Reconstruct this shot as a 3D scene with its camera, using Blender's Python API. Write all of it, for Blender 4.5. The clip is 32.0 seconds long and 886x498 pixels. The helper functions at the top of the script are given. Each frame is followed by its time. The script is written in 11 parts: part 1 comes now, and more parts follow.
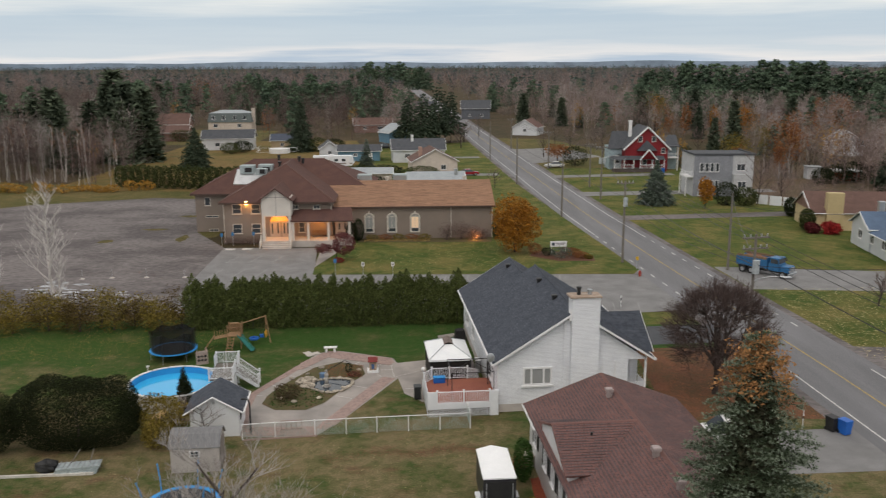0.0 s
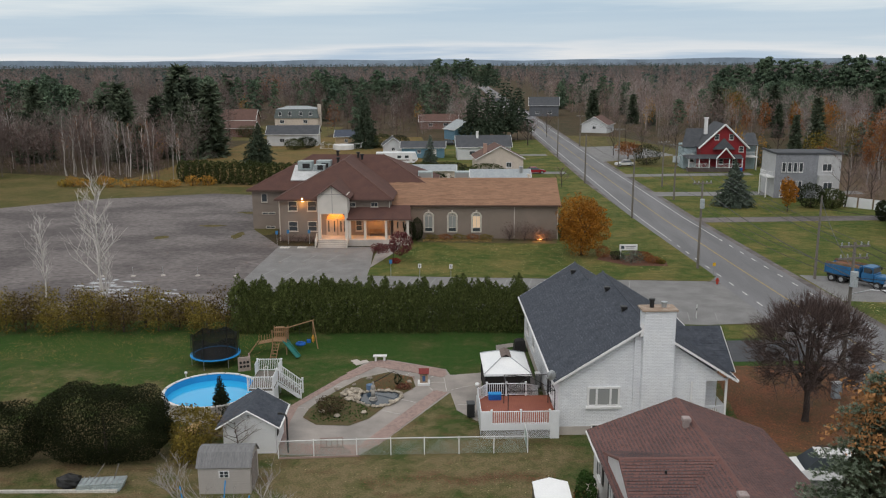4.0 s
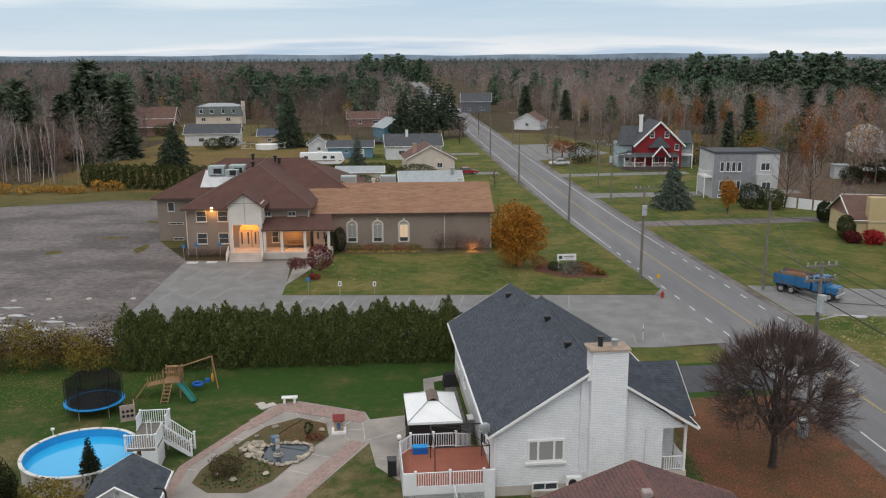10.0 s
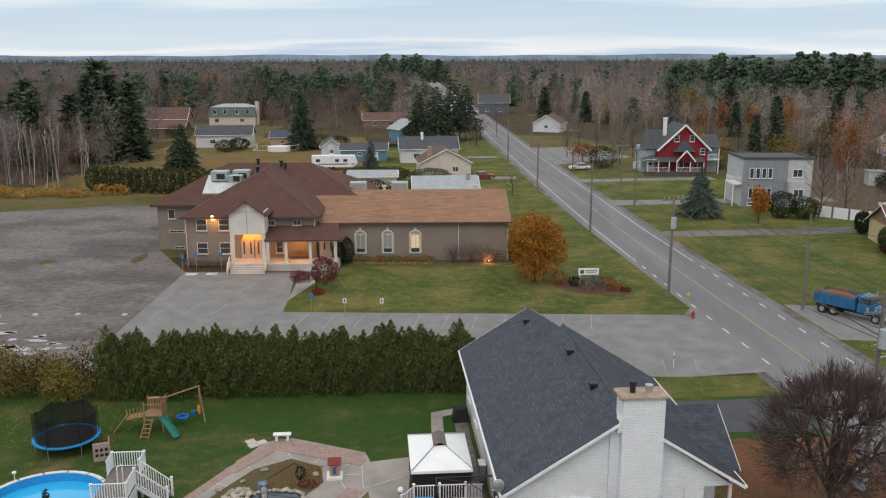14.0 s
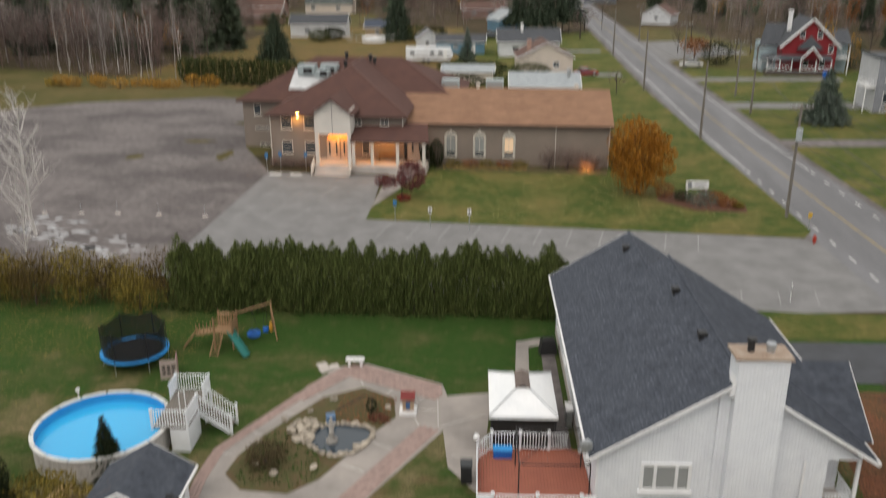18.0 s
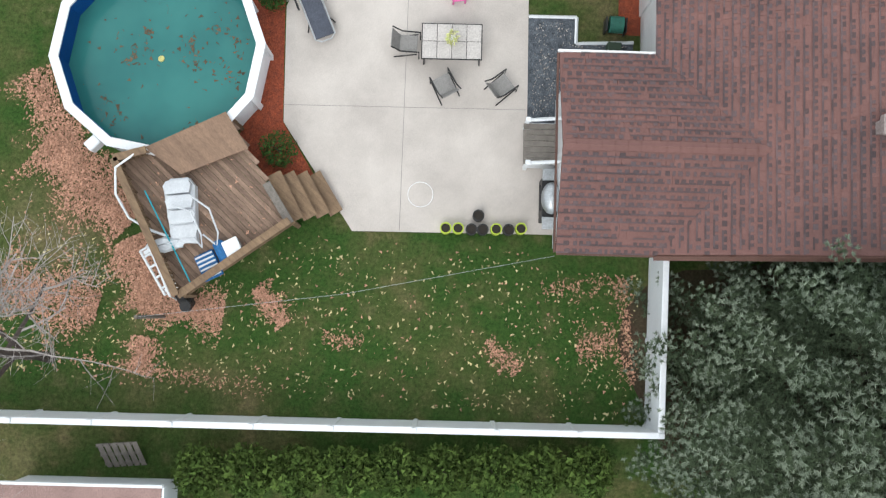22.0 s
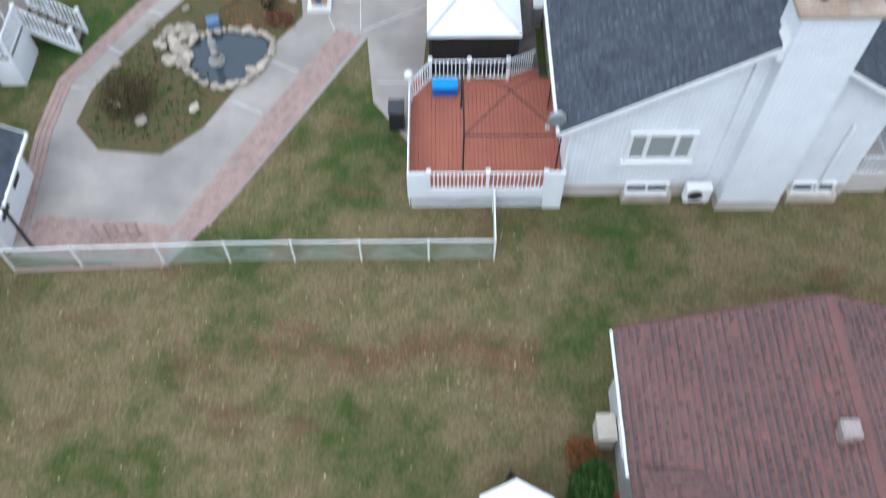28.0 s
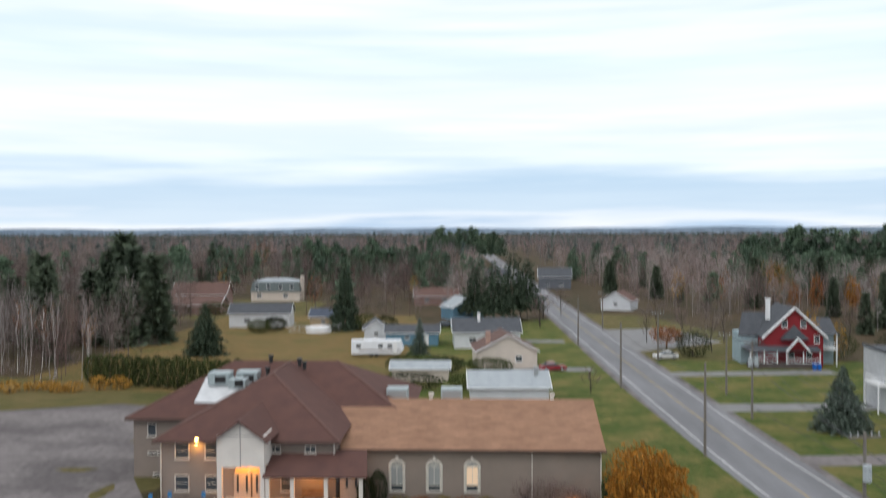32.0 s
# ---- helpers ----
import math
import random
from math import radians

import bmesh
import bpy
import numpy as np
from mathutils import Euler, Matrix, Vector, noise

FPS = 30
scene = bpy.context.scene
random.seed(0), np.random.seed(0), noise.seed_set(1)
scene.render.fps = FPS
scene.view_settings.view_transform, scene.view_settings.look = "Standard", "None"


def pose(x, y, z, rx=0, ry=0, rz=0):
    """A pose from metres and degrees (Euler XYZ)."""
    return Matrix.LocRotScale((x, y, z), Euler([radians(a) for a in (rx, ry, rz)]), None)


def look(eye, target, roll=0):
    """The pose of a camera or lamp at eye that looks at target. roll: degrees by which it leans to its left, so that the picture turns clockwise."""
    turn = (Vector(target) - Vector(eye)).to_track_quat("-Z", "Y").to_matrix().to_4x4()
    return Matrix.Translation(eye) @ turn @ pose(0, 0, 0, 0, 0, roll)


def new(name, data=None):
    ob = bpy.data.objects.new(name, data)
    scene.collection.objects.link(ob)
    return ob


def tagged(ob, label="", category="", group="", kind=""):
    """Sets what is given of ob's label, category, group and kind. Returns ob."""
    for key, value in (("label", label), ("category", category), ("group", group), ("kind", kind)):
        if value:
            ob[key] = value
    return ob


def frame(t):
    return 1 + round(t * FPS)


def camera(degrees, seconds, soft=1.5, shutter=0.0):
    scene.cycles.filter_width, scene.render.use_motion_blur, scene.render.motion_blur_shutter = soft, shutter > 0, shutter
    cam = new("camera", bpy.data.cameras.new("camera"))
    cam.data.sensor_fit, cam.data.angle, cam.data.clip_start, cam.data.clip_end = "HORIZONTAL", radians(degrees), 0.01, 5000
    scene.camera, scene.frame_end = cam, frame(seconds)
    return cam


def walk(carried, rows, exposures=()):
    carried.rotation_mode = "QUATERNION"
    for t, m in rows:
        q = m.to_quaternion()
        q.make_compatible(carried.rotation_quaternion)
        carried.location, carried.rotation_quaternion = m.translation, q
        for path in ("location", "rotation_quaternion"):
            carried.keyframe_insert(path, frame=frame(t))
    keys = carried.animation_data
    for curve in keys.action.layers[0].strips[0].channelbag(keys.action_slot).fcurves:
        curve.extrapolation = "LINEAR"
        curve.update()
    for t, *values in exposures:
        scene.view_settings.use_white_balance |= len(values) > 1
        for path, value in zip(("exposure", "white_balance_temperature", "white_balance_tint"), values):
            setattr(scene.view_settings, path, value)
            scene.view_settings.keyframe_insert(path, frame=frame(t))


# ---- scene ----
cam = camera(54.8, 32.0, soft=1.15, shutter=0.5)
PATH = [
    (0, (-1.616, -26.299, 25.234), (-1.532, -24.347, 24.809), -0.2),
    (0.5, (-1.54, -25.796, 25.132), (-1.344, -23.851, 24.707), -0.2),
    (1, (-1.498, -25.253, 24.939), (-1.169, -23.327, 24.512), -0.1),
    (1.5, (-1.419, -24.656, 24.744), (-1.061, -22.736, 24.314), -0.1),
    (2, (-1.348, -23.969, 24.593), (-1.022, -22.044, 24.163), -0.1),
    (2.5, (-1.171, -23.173, 24.499), (-1.091, -21.222, 24.07), -0.2),
    (3, (-0.98, -22.297, 24.481), (-1.051, -20.345, 24.05), -0.3),
    (3.5, (-0.869, -21.511, 24.457), (-0.94, -19.56, 24.027), -0.3),
    (5.5, (-0.501, -18.563, 24.55), (-0.574, -16.611, 24.121), -0.1),
    (6, (-0.396, -17.876, 24.425), (-0.47, -15.925, 23.995), -0.2),
    (6.5, (-0.39, -17.108, 24.339), (-0.461, -15.156, 23.906), -0.2),
    (7, (-0.322, -16.302, 24.345), (-0.343, -14.35, 23.912), -0.2),
    (7.5, (-0.256, -15.553, 24.363), (-0.183, -13.603, 23.928), -0.1),
    (8, (-0.158, -14.78, 24.381), (-0.084, -12.829, 23.945), -0.2),
    (8.5, (-0.061, -13.983, 24.391), (0.015, -12.033, 23.955), -0.1),
    (9, (0.025, -13.228, 24.458), (0.104, -11.278, 24.02), -0.1),
    (9.5, (0.126, -12.472, 24.518), (0.205, -10.522, 24.078), -0.2),
    (10, (0.218, -11.68, 24.567), (0.298, -9.731, 24.126), -0.2),
    (10.5, (0.302, -10.907, 24.571), (0.382, -8.958, 24.131), -0.2),
    (11, (0.377, -10.069, 24.586), (0.416, -8.118, 24.146), -0.2),
    (11.5, (0.469, -9.29, 24.584), (0.503, -7.34, 24.145), -0.2),
    (12, (0.564, -8.538, 24.557), (0.559, -6.587, 24.118), -0.2),
    (12.5, (0.686, -7.719, 24.54), (0.709, -5.768, 24.101), -0.3),
    (13, (0.784, -6.924, 24.542), (0.815, -4.973, 24.103), -0.2),
    (13.5, (0.897, -6.113, 24.554), (0.931, -4.162, 24.114), -0.2),
    (14, (0.943, -5.244, 24.54), (0.982, -3.294, 24.1), -0.1),
    (14.5, (1.049, -4.398, 24.565), (1.081, -2.447, 24.125), -0.2),
    (15, (1.125, -3.524, 24.552), (1.032, -1.575, 24.112), -0.3),
    (15.5, (1.163, -2.762, 24.532), (0.967, -0.821, 24.091), -0.3),
    (17.5, (1.288, 0.033, 24.591), (1.1, 1.975, 24.155), -0.2),
    (18, (1.317, 0.609, 24.585), (1.136, 2.481, 23.905), -0.1),
    (18.5, (1.445, 1.164, 24.618), (1.271, 2.915, 23.668), -0.0),
    (19, (1.511, 1.805, 24.561), (1.349, 3.401, 23.367), 0.0),
    (19.5, (1.521, 2.45, 24.509), (1.377, 3.871, 23.109), 0.2),
    (20, (1.464, 3.089, 24.418), (1.345, 4.296, 22.827), 0.4),
    (20.5, (1.555, 3.77, 24.361), (1.457, 4.734, 22.612), 0.2),
    (21, (1.572, 4.389, 24.354), (1.515, 5.092, 22.483), 0.3),
    (21.5, (1.542, 5.045, 24.361), (1.519, 5.471, 22.407), 1.3),
    (22, (1.527, 5.752, 24.42), (1.528, 5.898, 22.426), 4.9),
    (22.5, (1.543, 6.471, 24.407), (1.549, 6.62, 22.412), 6.2),
    (23, (1.577, 7.16, 24.345), (1.582, 7.311, 22.351), 5.9),
    (23.5, (1.546, 7.867, 24.246), (1.555, 8.022, 22.252), 7.4),
    (24, (1.584, 8.606, 24.175), (1.594, 8.76, 22.181), 7.4),
    (24.5, (1.68, 9.329, 24.155), (1.682, 9.482, 22.161), 4.6),
    (26.5, (2.282, 12.583, 24.071), (2.229, 12.965, 22.109), -4.3),
    (27, (2.193, 13.39, 24.087), (2.139, 13.939, 22.164), -2.3),
    (27.5, (1.964, 14.214, 24.11), (1.913, 15.029, 22.284), -0.4),
    (28, (1.78, 15.102, 24.177), (1.725, 16.164, 22.483), 0.0),
    (28.5, (1.707, 15.916, 24.276), (1.641, 17.198, 22.742), -0.1),
    (29, (1.587, 16.616, 24.28), (1.523, 17.899, 22.747), -0.1),
    (29.5, (1.483, 17.369, 24.201), (1.41, 18.81, 22.817), -0.2),
    (30, (1.321, 18.045, 24.167), (1.242, 19.681, 23.019), -0.1),
    (30.5, (1.12, 18.903, 24.213), (1.037, 20.69, 23.319), -0.1),
    (31, (0.872, 19.727, 24.304), (0.787, 21.626, 23.681), -0.1),
    (31.5, (0.614, 20.757, 24.322), (0.526, 22.727, 23.989), -0.2),
    (32, (0.326, 21.82, 24.321), (0.24, 23.817, 24.275), -0.2),
]
walk(cam, [(t, look(eye, target, roll)) for t, eye, target, roll in PATH],
     [(0, -0.15, 6950, 12), (1, -0.17, 6650, 10), (3, -0.2, 6650, 10), (9, -0.07, 6600, 10), (15.5, 0.03, 6700, 10), (17.5, 0.05, 6900, 11), (18, 0.08, 7000, 11), (19, 0.38, 7200, 12), (20, 0.22, 7000, 11), (21, 0.38, 6700, 8),
      (22, 0.6, 6300, 7), (25, 0.58, 6000, 5), (27, 0.5, 5900, 5), (28, 0.56, 5600, 8), (29, 0.46, 5600, 9), (30, 0.47, 5400, 8), (31, 0.95, 5650, 11), (32, 0.15, 6300, 10)])

# ---- world, sun, exposure ----
world = bpy.data.worlds.new("overcast_sky")
scene.world = world
world.use_nodes = True
wt = world.node_tree
wt.nodes.clear()


def link(tree, a, b):
    tree.links.new(a, b)


def nd(tree, kind, **inputs):
    n = tree.nodes.new(kind)
    for k, v in inputs.items():
        n.inputs[k.replace("_", " ")].default_value = v
    return n


def ramp_of(tree, stops, fac):
    r = tree.nodes.new("ShaderNodeValToRGB")
    while len(r.color_ramp.elements) < len(stops):
        r.color_ramp.elements.new(0.5)
    for e, (p, c) in zip(r.color_ramp.elements, stops):
        e.position, e.color = p, (*c, 1)
    link(tree, fac, r.inputs[0])
    return r.outputs[0]


def mixed(tree, fac, a, b, mode="MIX"):
    m = tree.nodes.new("ShaderNodeMix")
    m.data_type, m.blend_type = "RGBA", mode
    for sock, v in ((m.inputs[0], fac), (m.inputs[6], a), (m.inputs[7], b)):
        if isinstance(v, (int, float)):
            sock.default_value = v
        elif isinstance(v, tuple):
            sock.default_value = (*v, 1)
        else:
            link(tree, v, sock)
    return m.outputs[2]


sky = wt.nodes.new("ShaderNodeTexSky")
sky.sky_type, sky.sun_disc = "NISHITA", False
sky.sun_elevation, sky.sun_rotation = radians(54), radians(199)
sky.dust_density, sky.ozone_density = 2.0, 1.5
tc = wt.nodes.new("ShaderNodeTexCoord")
sep = wt.nodes.new("ShaderNodeSeparateXYZ")
link(wt, tc.outputs["Generated"], sep.inputs[0])
mp = wt.nodes.new("ShaderNodeMapping")
mp.inputs["Scale"].default_value = (1.6, 1.6, 26.0)
link(wt, tc.outputs["Generated"], mp.inputs[0])
cl1 = nd(wt, "ShaderNodeTexNoise", Scale=1.7, Detail=5.0, Roughness=0.55)
link(wt, mp.outputs[0], cl1.inputs["Vector"])
wob = wt.nodes.new("ShaderNodeMath")
wob.operation = "MULTIPLY_ADD"
link(wt, cl1.outputs[0], wob.inputs[0])
wob.inputs[1].default_value, wob.inputs[2].default_value = 0.07, -0.035
addz = wt.nodes.new("ShaderNodeMath")
link(wt, sep.outputs[2], addz.inputs[0])
link(wt, wob.outputs[0], addz.inputs[1])
scl = wt.nodes.new("ShaderNodeMath")
scl.operation = "MULTIPLY"
link(wt, addz.outputs[0], scl.inputs[0])
scl.inputs[1].default_value = 3.2
layers = ramp_of(wt, [(0.0, (0.60, 0.72, 0.86)), (0.035, (0.92, 0.94, 0.97)), (0.07, (0.68, 0.79, 0.89)), (0.15, (0.62, 0.75, 0.87)),
                      (0.24, (0.90, 0.96, 0.99)), (0.42, (1.0, 1.0, 1.0)), (0.6, (0.86, 0.95, 1.0)), (0.9, (1.0, 1.0, 1.0))], scl.outputs[0])
puff = ramp_of(wt, [(0.36, (0.87, 0.925, 0.97)), (0.64, (1.04, 1.035, 1.025))], cl1.outputs[0])
cloud = mixed(wt, 1.0, layers, puff, "MULTIPLY")
bg_sky = nd(wt, "ShaderNodeBackground", Strength=0.1)
bg_cloud = nd(wt, "ShaderNodeBackground", Strength=1.0)
link(wt, sky.outputs[0], bg_sky.inputs[0])
link(wt, cloud, bg_cloud.inputs[0])
mixw = wt.nodes.new("ShaderNodeMixShader")
mixw.inputs[0].default_value = 0.93
link(wt, bg_sky.outputs[0], mixw.inputs[1])
link(wt, bg_cloud.outputs[0], mixw.inputs[2])
wo = wt.nodes.new("ShaderNodeOutputWorld")
link(wt, mixw.outputs[0], wo.inputs[0])

sun = new("sun", bpy.data.lights.new("sun", "SUN"))
sun.data.energy, sun.data.angle, sun.data.color = 0.9, radians(35), (1.0, 0.95, 0.9)
sun.matrix_world = look((-16, -27, 70), (0, 20, 0))

# ---- mesh helpers ----
RND = random.Random(7)
NPR = np.random.RandomState(5)


class Geo:
    """Vertices and faces of one mesh."""

    def __init__(self):
        self.v, self.f = [], []

    def add(self, verts, faces):
        o = len(self.v)
        self.v += [tuple(p) for p in verts]
        self.f += [tuple(i + o for i in f) for f in faces]
        return self

    def box(self, cx, cy, cz, sx, sy, sz, rz=0.0, c=0.0):
        """A box by its centre and sizes, turned by rz degrees, with its upright edges chamfered by c."""
        x, y, z = sx / 2, sy / 2, sz / 2
        if c > 0:
            ring = [(-x + c, -y), (x - c, -y), (x, -y + c), (x, y - c), (x - c, y), (-x + c, y), (-x, y - c), (-x, -y + c)]
            pts = [(px, py, -z) for px, py in ring] + [(px, py, z - c) for px, py in ring]
            pts += [(px * (1 - c / x), py * (1 - c / y), z) for px, py in ring]
            fs = [tuple(range(7, -1, -1)), tuple(range(16, 24))]
            fs += [(k + i, k + (i + 1) % 8, k + 8 + (i + 1) % 8, k + 8 + i) for k in (0, 8) for i in range(8)]
        else:
            pts = [(a, b, d) for d in (-z, z) for a, b in ((-x, -y), (x, -y), (x, y), (-x, y))]
            fs = [(3, 2, 1, 0), (4, 5, 6, 7), (0, 1, 5, 4), (1, 2, 6, 5), (2, 3, 7, 6), (3, 0, 4, 7)]
        co, si = math.cos(radians(rz)), math.sin(radians(rz))
        return self.add([(cx + a * co - b * si, cy + a * si + b * co, cz + d) for a, b, d in pts], fs)

    def span(self, x0, y0, z0, x1, y1, z1, c=0.0):
        return self.box((x0 + x1) / 2, (y0 + y1) / 2, (z0 + z1) / 2, abs(x1 - x0), abs(y1 - y0), abs(z1 - z0), 0, c)

    def prism(self, poly, z0, z1):
        """An upright prism over a polygon given anticlockwise."""
        n = len(poly)
        pts = [(x, y, z0) for x, y in poly] + [(x, y, z1) for x, y in poly]
        fs = [tuple(range(n - 1, -1, -1)), tuple(range(n, 2 * n))] + [(i, (i + 1) % n, n + (i + 1) % n, n + i) for i in range(n)]
        return self.add(pts, fs)

    def sheet(self, poly, z):
        return self.add([(x, y, z) for x, y in poly], [tuple(range(len(poly)))])

    def slab(self, pts, thick):
        """A plate under a flat polygon of 3D points given anticlockwise from above."""
        p = [Vector(q) for q in pts]
        nrm = (p[1] - p[0]).cross(p[2] - p[1]).normalized()
        n = len(p)
        low = [q - nrm * thick for q in p]
        fs = [tuple(range(n)), tuple(range(2 * n - 1, n - 1, -1))] + [(i, n + i, n + (i + 1) % n, (i + 1) % n) for i in range(n)]
        return self.add(p + low, fs)

    def tube(self, pts, r, seg=6, r1=None, closed=False):
        """A round bar along points, tapering from r to r1."""
        p = [Vector(q) for q in pts]
        n = len(p)
        r1 = r if r1 is None else r1
        rings = []
        for i, q in enumerate(p):
            d = (p[(i + 1) % n] - p[i - 1]) if closed else (p[min(i + 1, n - 1)] - p[max(i - 1, 0)])
            d.normalize()
            a = d.cross(Vector((0, 0, 1)))
            a = a.normalized() if a.length > 1e-3 else Vector((1, 0, 0))
            b = d.cross(a)
            rr = r + (r1 - r) * i / max(n - 1, 1)
            rings.append([q + (a * math.cos(2 * math.pi * k / seg) + b * math.sin(2 * math.pi * k / seg)) * rr for k in range(seg)])
        vs = [v for ring in rings for v in ring]
        fs = []
        for i in range(n if closed else n - 1):
            j = (i + 1) % n
            fs += [(i * seg + k, i * seg + (k + 1) % seg, j * seg + (k + 1) % seg, j * seg + k) for k in range(seg)]
        if not closed:
            fs += [tuple(range(seg - 1, -1, -1)), tuple((n - 1) * seg + k for k in range(seg))]
        return self.add(vs, fs)

    def cyl(self, cx, cy, z0, z1, r, seg=16, r1=None):
        r1 = r if r1 is None else r1
        a = [2 * math.pi * k / seg for k in range(seg)]
        vs = [(cx + r * math.cos(t), cy + r * math.sin(t), z0) for t in a] + [(cx + r1 * math.cos(t), cy + r1 * math.sin(t), z1) for t in a]
        return self.add(vs, [tuple(range(seg - 1, -1, -1)), tuple(range(seg, 2 * seg))] + [(k, (k + 1) % seg, seg + (k + 1) % seg, seg + k) for k in range(seg)])

    def ring(self, cx, cy, z0, z1, r0, r1, seg=32):
        """An upright round wall from inner radius r0 to outer radius r1."""
        vs, fs = [], []
        for k in range(seg):
            a = 2 * math.pi * k / seg
            for r, z in ((r0, z0), (r1, z0), (r1, z1), (r0, z1)):
                vs.append((cx + r * math.cos(a), cy + r * math.sin(a), z))
        for k in range(seg):
            j = (k + 1) % seg
            for m in range(4):
                fs.append((4 * k + m, 4 * j + m, 4 * j + (m + 1) % 4, 4 * k + (m + 1) % 4))
        return self.add(vs, [f[::-1] for f in fs])

    def ball(self, cx, cy, cz, rx, ry, rz, seg=10, rough=0.0, rnd=None):
        """A rounded lump; rough shakes its surface."""
        vs, fs = [], []
        rows = max(4, seg // 2 + 1)
        for i in range(rows + 1):
            th = math.pi * i / rows
            for k in range(seg):
                ph = 2 * math.pi * k / seg
                s = 1 + (rnd.uniform(-rough, rough) if rnd else 0)
                vs.append((cx + rx * s * math.sin(th) * math.cos(ph), cy + ry * s * math.sin(th) * math.sin(ph), cz + rz * s * math.cos(th)))
        for i in range(rows):
            fs += [(i * seg + k, (i + 1) * seg + k, (i + 1) * seg + (k + 1) % seg, i * seg + (k + 1) % seg) for k in range(seg)]
        return self.add(vs, fs)

    def mesh(self, name, mat, smooth=False):
        me = bpy.data.meshes.new(name)
        me.from_pydata(self.v, [], self.f)
        me.materials.append(mat)
        if smooth:
            me.polygons.foreach_set("use_smooth", [True] * len(me.polygons))
        return me


def tri_mesh(name, pts, mat, per=3):
    """A mesh of loose triangles or quads from an array of corners."""
    pts = np.asarray(pts, dtype=np.float32).reshape(-1, 3)
    n = len(pts) // per
    me = bpy.data.meshes.new(name)
    me.vertices.add(len(pts))
    me.vertices.foreach_set("co", pts.ravel())
    me.loops.add(len(pts))
    me.loops.foreach_set("vertex_index", np.arange(len(pts), dtype=np.int32))
    me.polygons.add(n)
    me.polygons.foreach_set("loop_start", np.arange(0, len(pts), per, dtype=np.int32))
    me.update(calc_edges=True)
    me.materials.append(mat)
    return me


def thing(name, label, category, x=0, y=0, z=0, rz=0, group="", kind=""):
    ob = new(name)
    ob.matrix_basis = pose(x, y, z, 0, 0, rz)
    return tagged(ob, label, category, group, kind)


def part(name, geo, mat, parent, label="", smooth=False):
    ob = new(name, geo.mesh(name, mat, smooth) if isinstance(geo, Geo) else geo)
    ob.parent = parent
    if label:
        tagged(ob, label)
    return ob


def setting(name, geo, mat, label, category):
    ob = new(name, geo.mesh(name, mat) if isinstance(geo, Geo) else geo)
    return tagged(ob, label, category, kind="structure")


def stuff(name, me, label, category):
    return tagged(new(name, me), label, category, kind="stuff")


# ---- materials ----
def mat(name, c1, c2=None, scale=2.0, rough=0.8, bump=0.15, fine=40.0, metal=0.0, lo=0.35, hi=0.65, island=0.0, rand=0.0, spec=0.3, fine_amt=0.25, stretch=None):
    """A surface of two tones at two scales, with fine relief; island and rand vary the tone piece by piece."""
    m = bpy.data.materials.new(name)
    m.use_nodes = True
    t = m.node_tree
    b = t.nodes["Principled BSDF"]
    b.inputs["Roughness"].default_value, b.inputs["Metallic"].default_value = rough, metal
    b.inputs["Specular IOR Level"].default_value = spec
    c2 = c2 or tuple(x * 0.8 for x in c1)
    co = t.nodes.new("ShaderNodeTexCoord").outputs["Object"]
    if stretch:
        mp = t.nodes.new("ShaderNodeMapping")
        mp.inputs["Scale"].default_value = stretch
        link(t, co, mp.inputs[0])
        co = mp.outputs[0]
    n1 = nd(t, "ShaderNodeTexNoise", Scale=scale, Detail=6.0, Roughness=0.6)
    n2 = nd(t, "ShaderNodeTexNoise", Scale=fine, Detail=3.0, Roughness=0.6)
    link(t, co, n1.inputs["Vector"]), link(t, co, n2.inputs["Vector"])
    col = ramp_of(t, [(lo, c1), (hi, c2)], n1.outputs[0])
    g = ramp_of(t, [(0.3, (1 - fine_amt,) * 3), (0.7, (1 + fine_amt,) * 3)], n2.outputs[0])
    col = mixed(t, 1.0, col, g, "MULTIPLY")
    for amount, kind, out in ((island, "ShaderNodeNewGeometry", "Random Per Island"), (rand, "ShaderNodeObjectInfo", "Random")):
        if amount:
            rr = ramp_of(t, [(0.0, (1 - amount,) * 3), (1.0, (1 + amount,) * 3)], t.nodes.new(kind).outputs[out])
            col = mixed(t, 1.0, col, rr, "MULTIPLY")
    link(t, col, b.inputs["Base Color"])
    if bump:
        bp = nd(t, "ShaderNodeBump", Strength=bump, Distance=0.02)
        link(t, n2.outputs[0], bp.inputs["Height"])
        link(t, bp.outputs[0], b.inputs["Normal"])
    return m


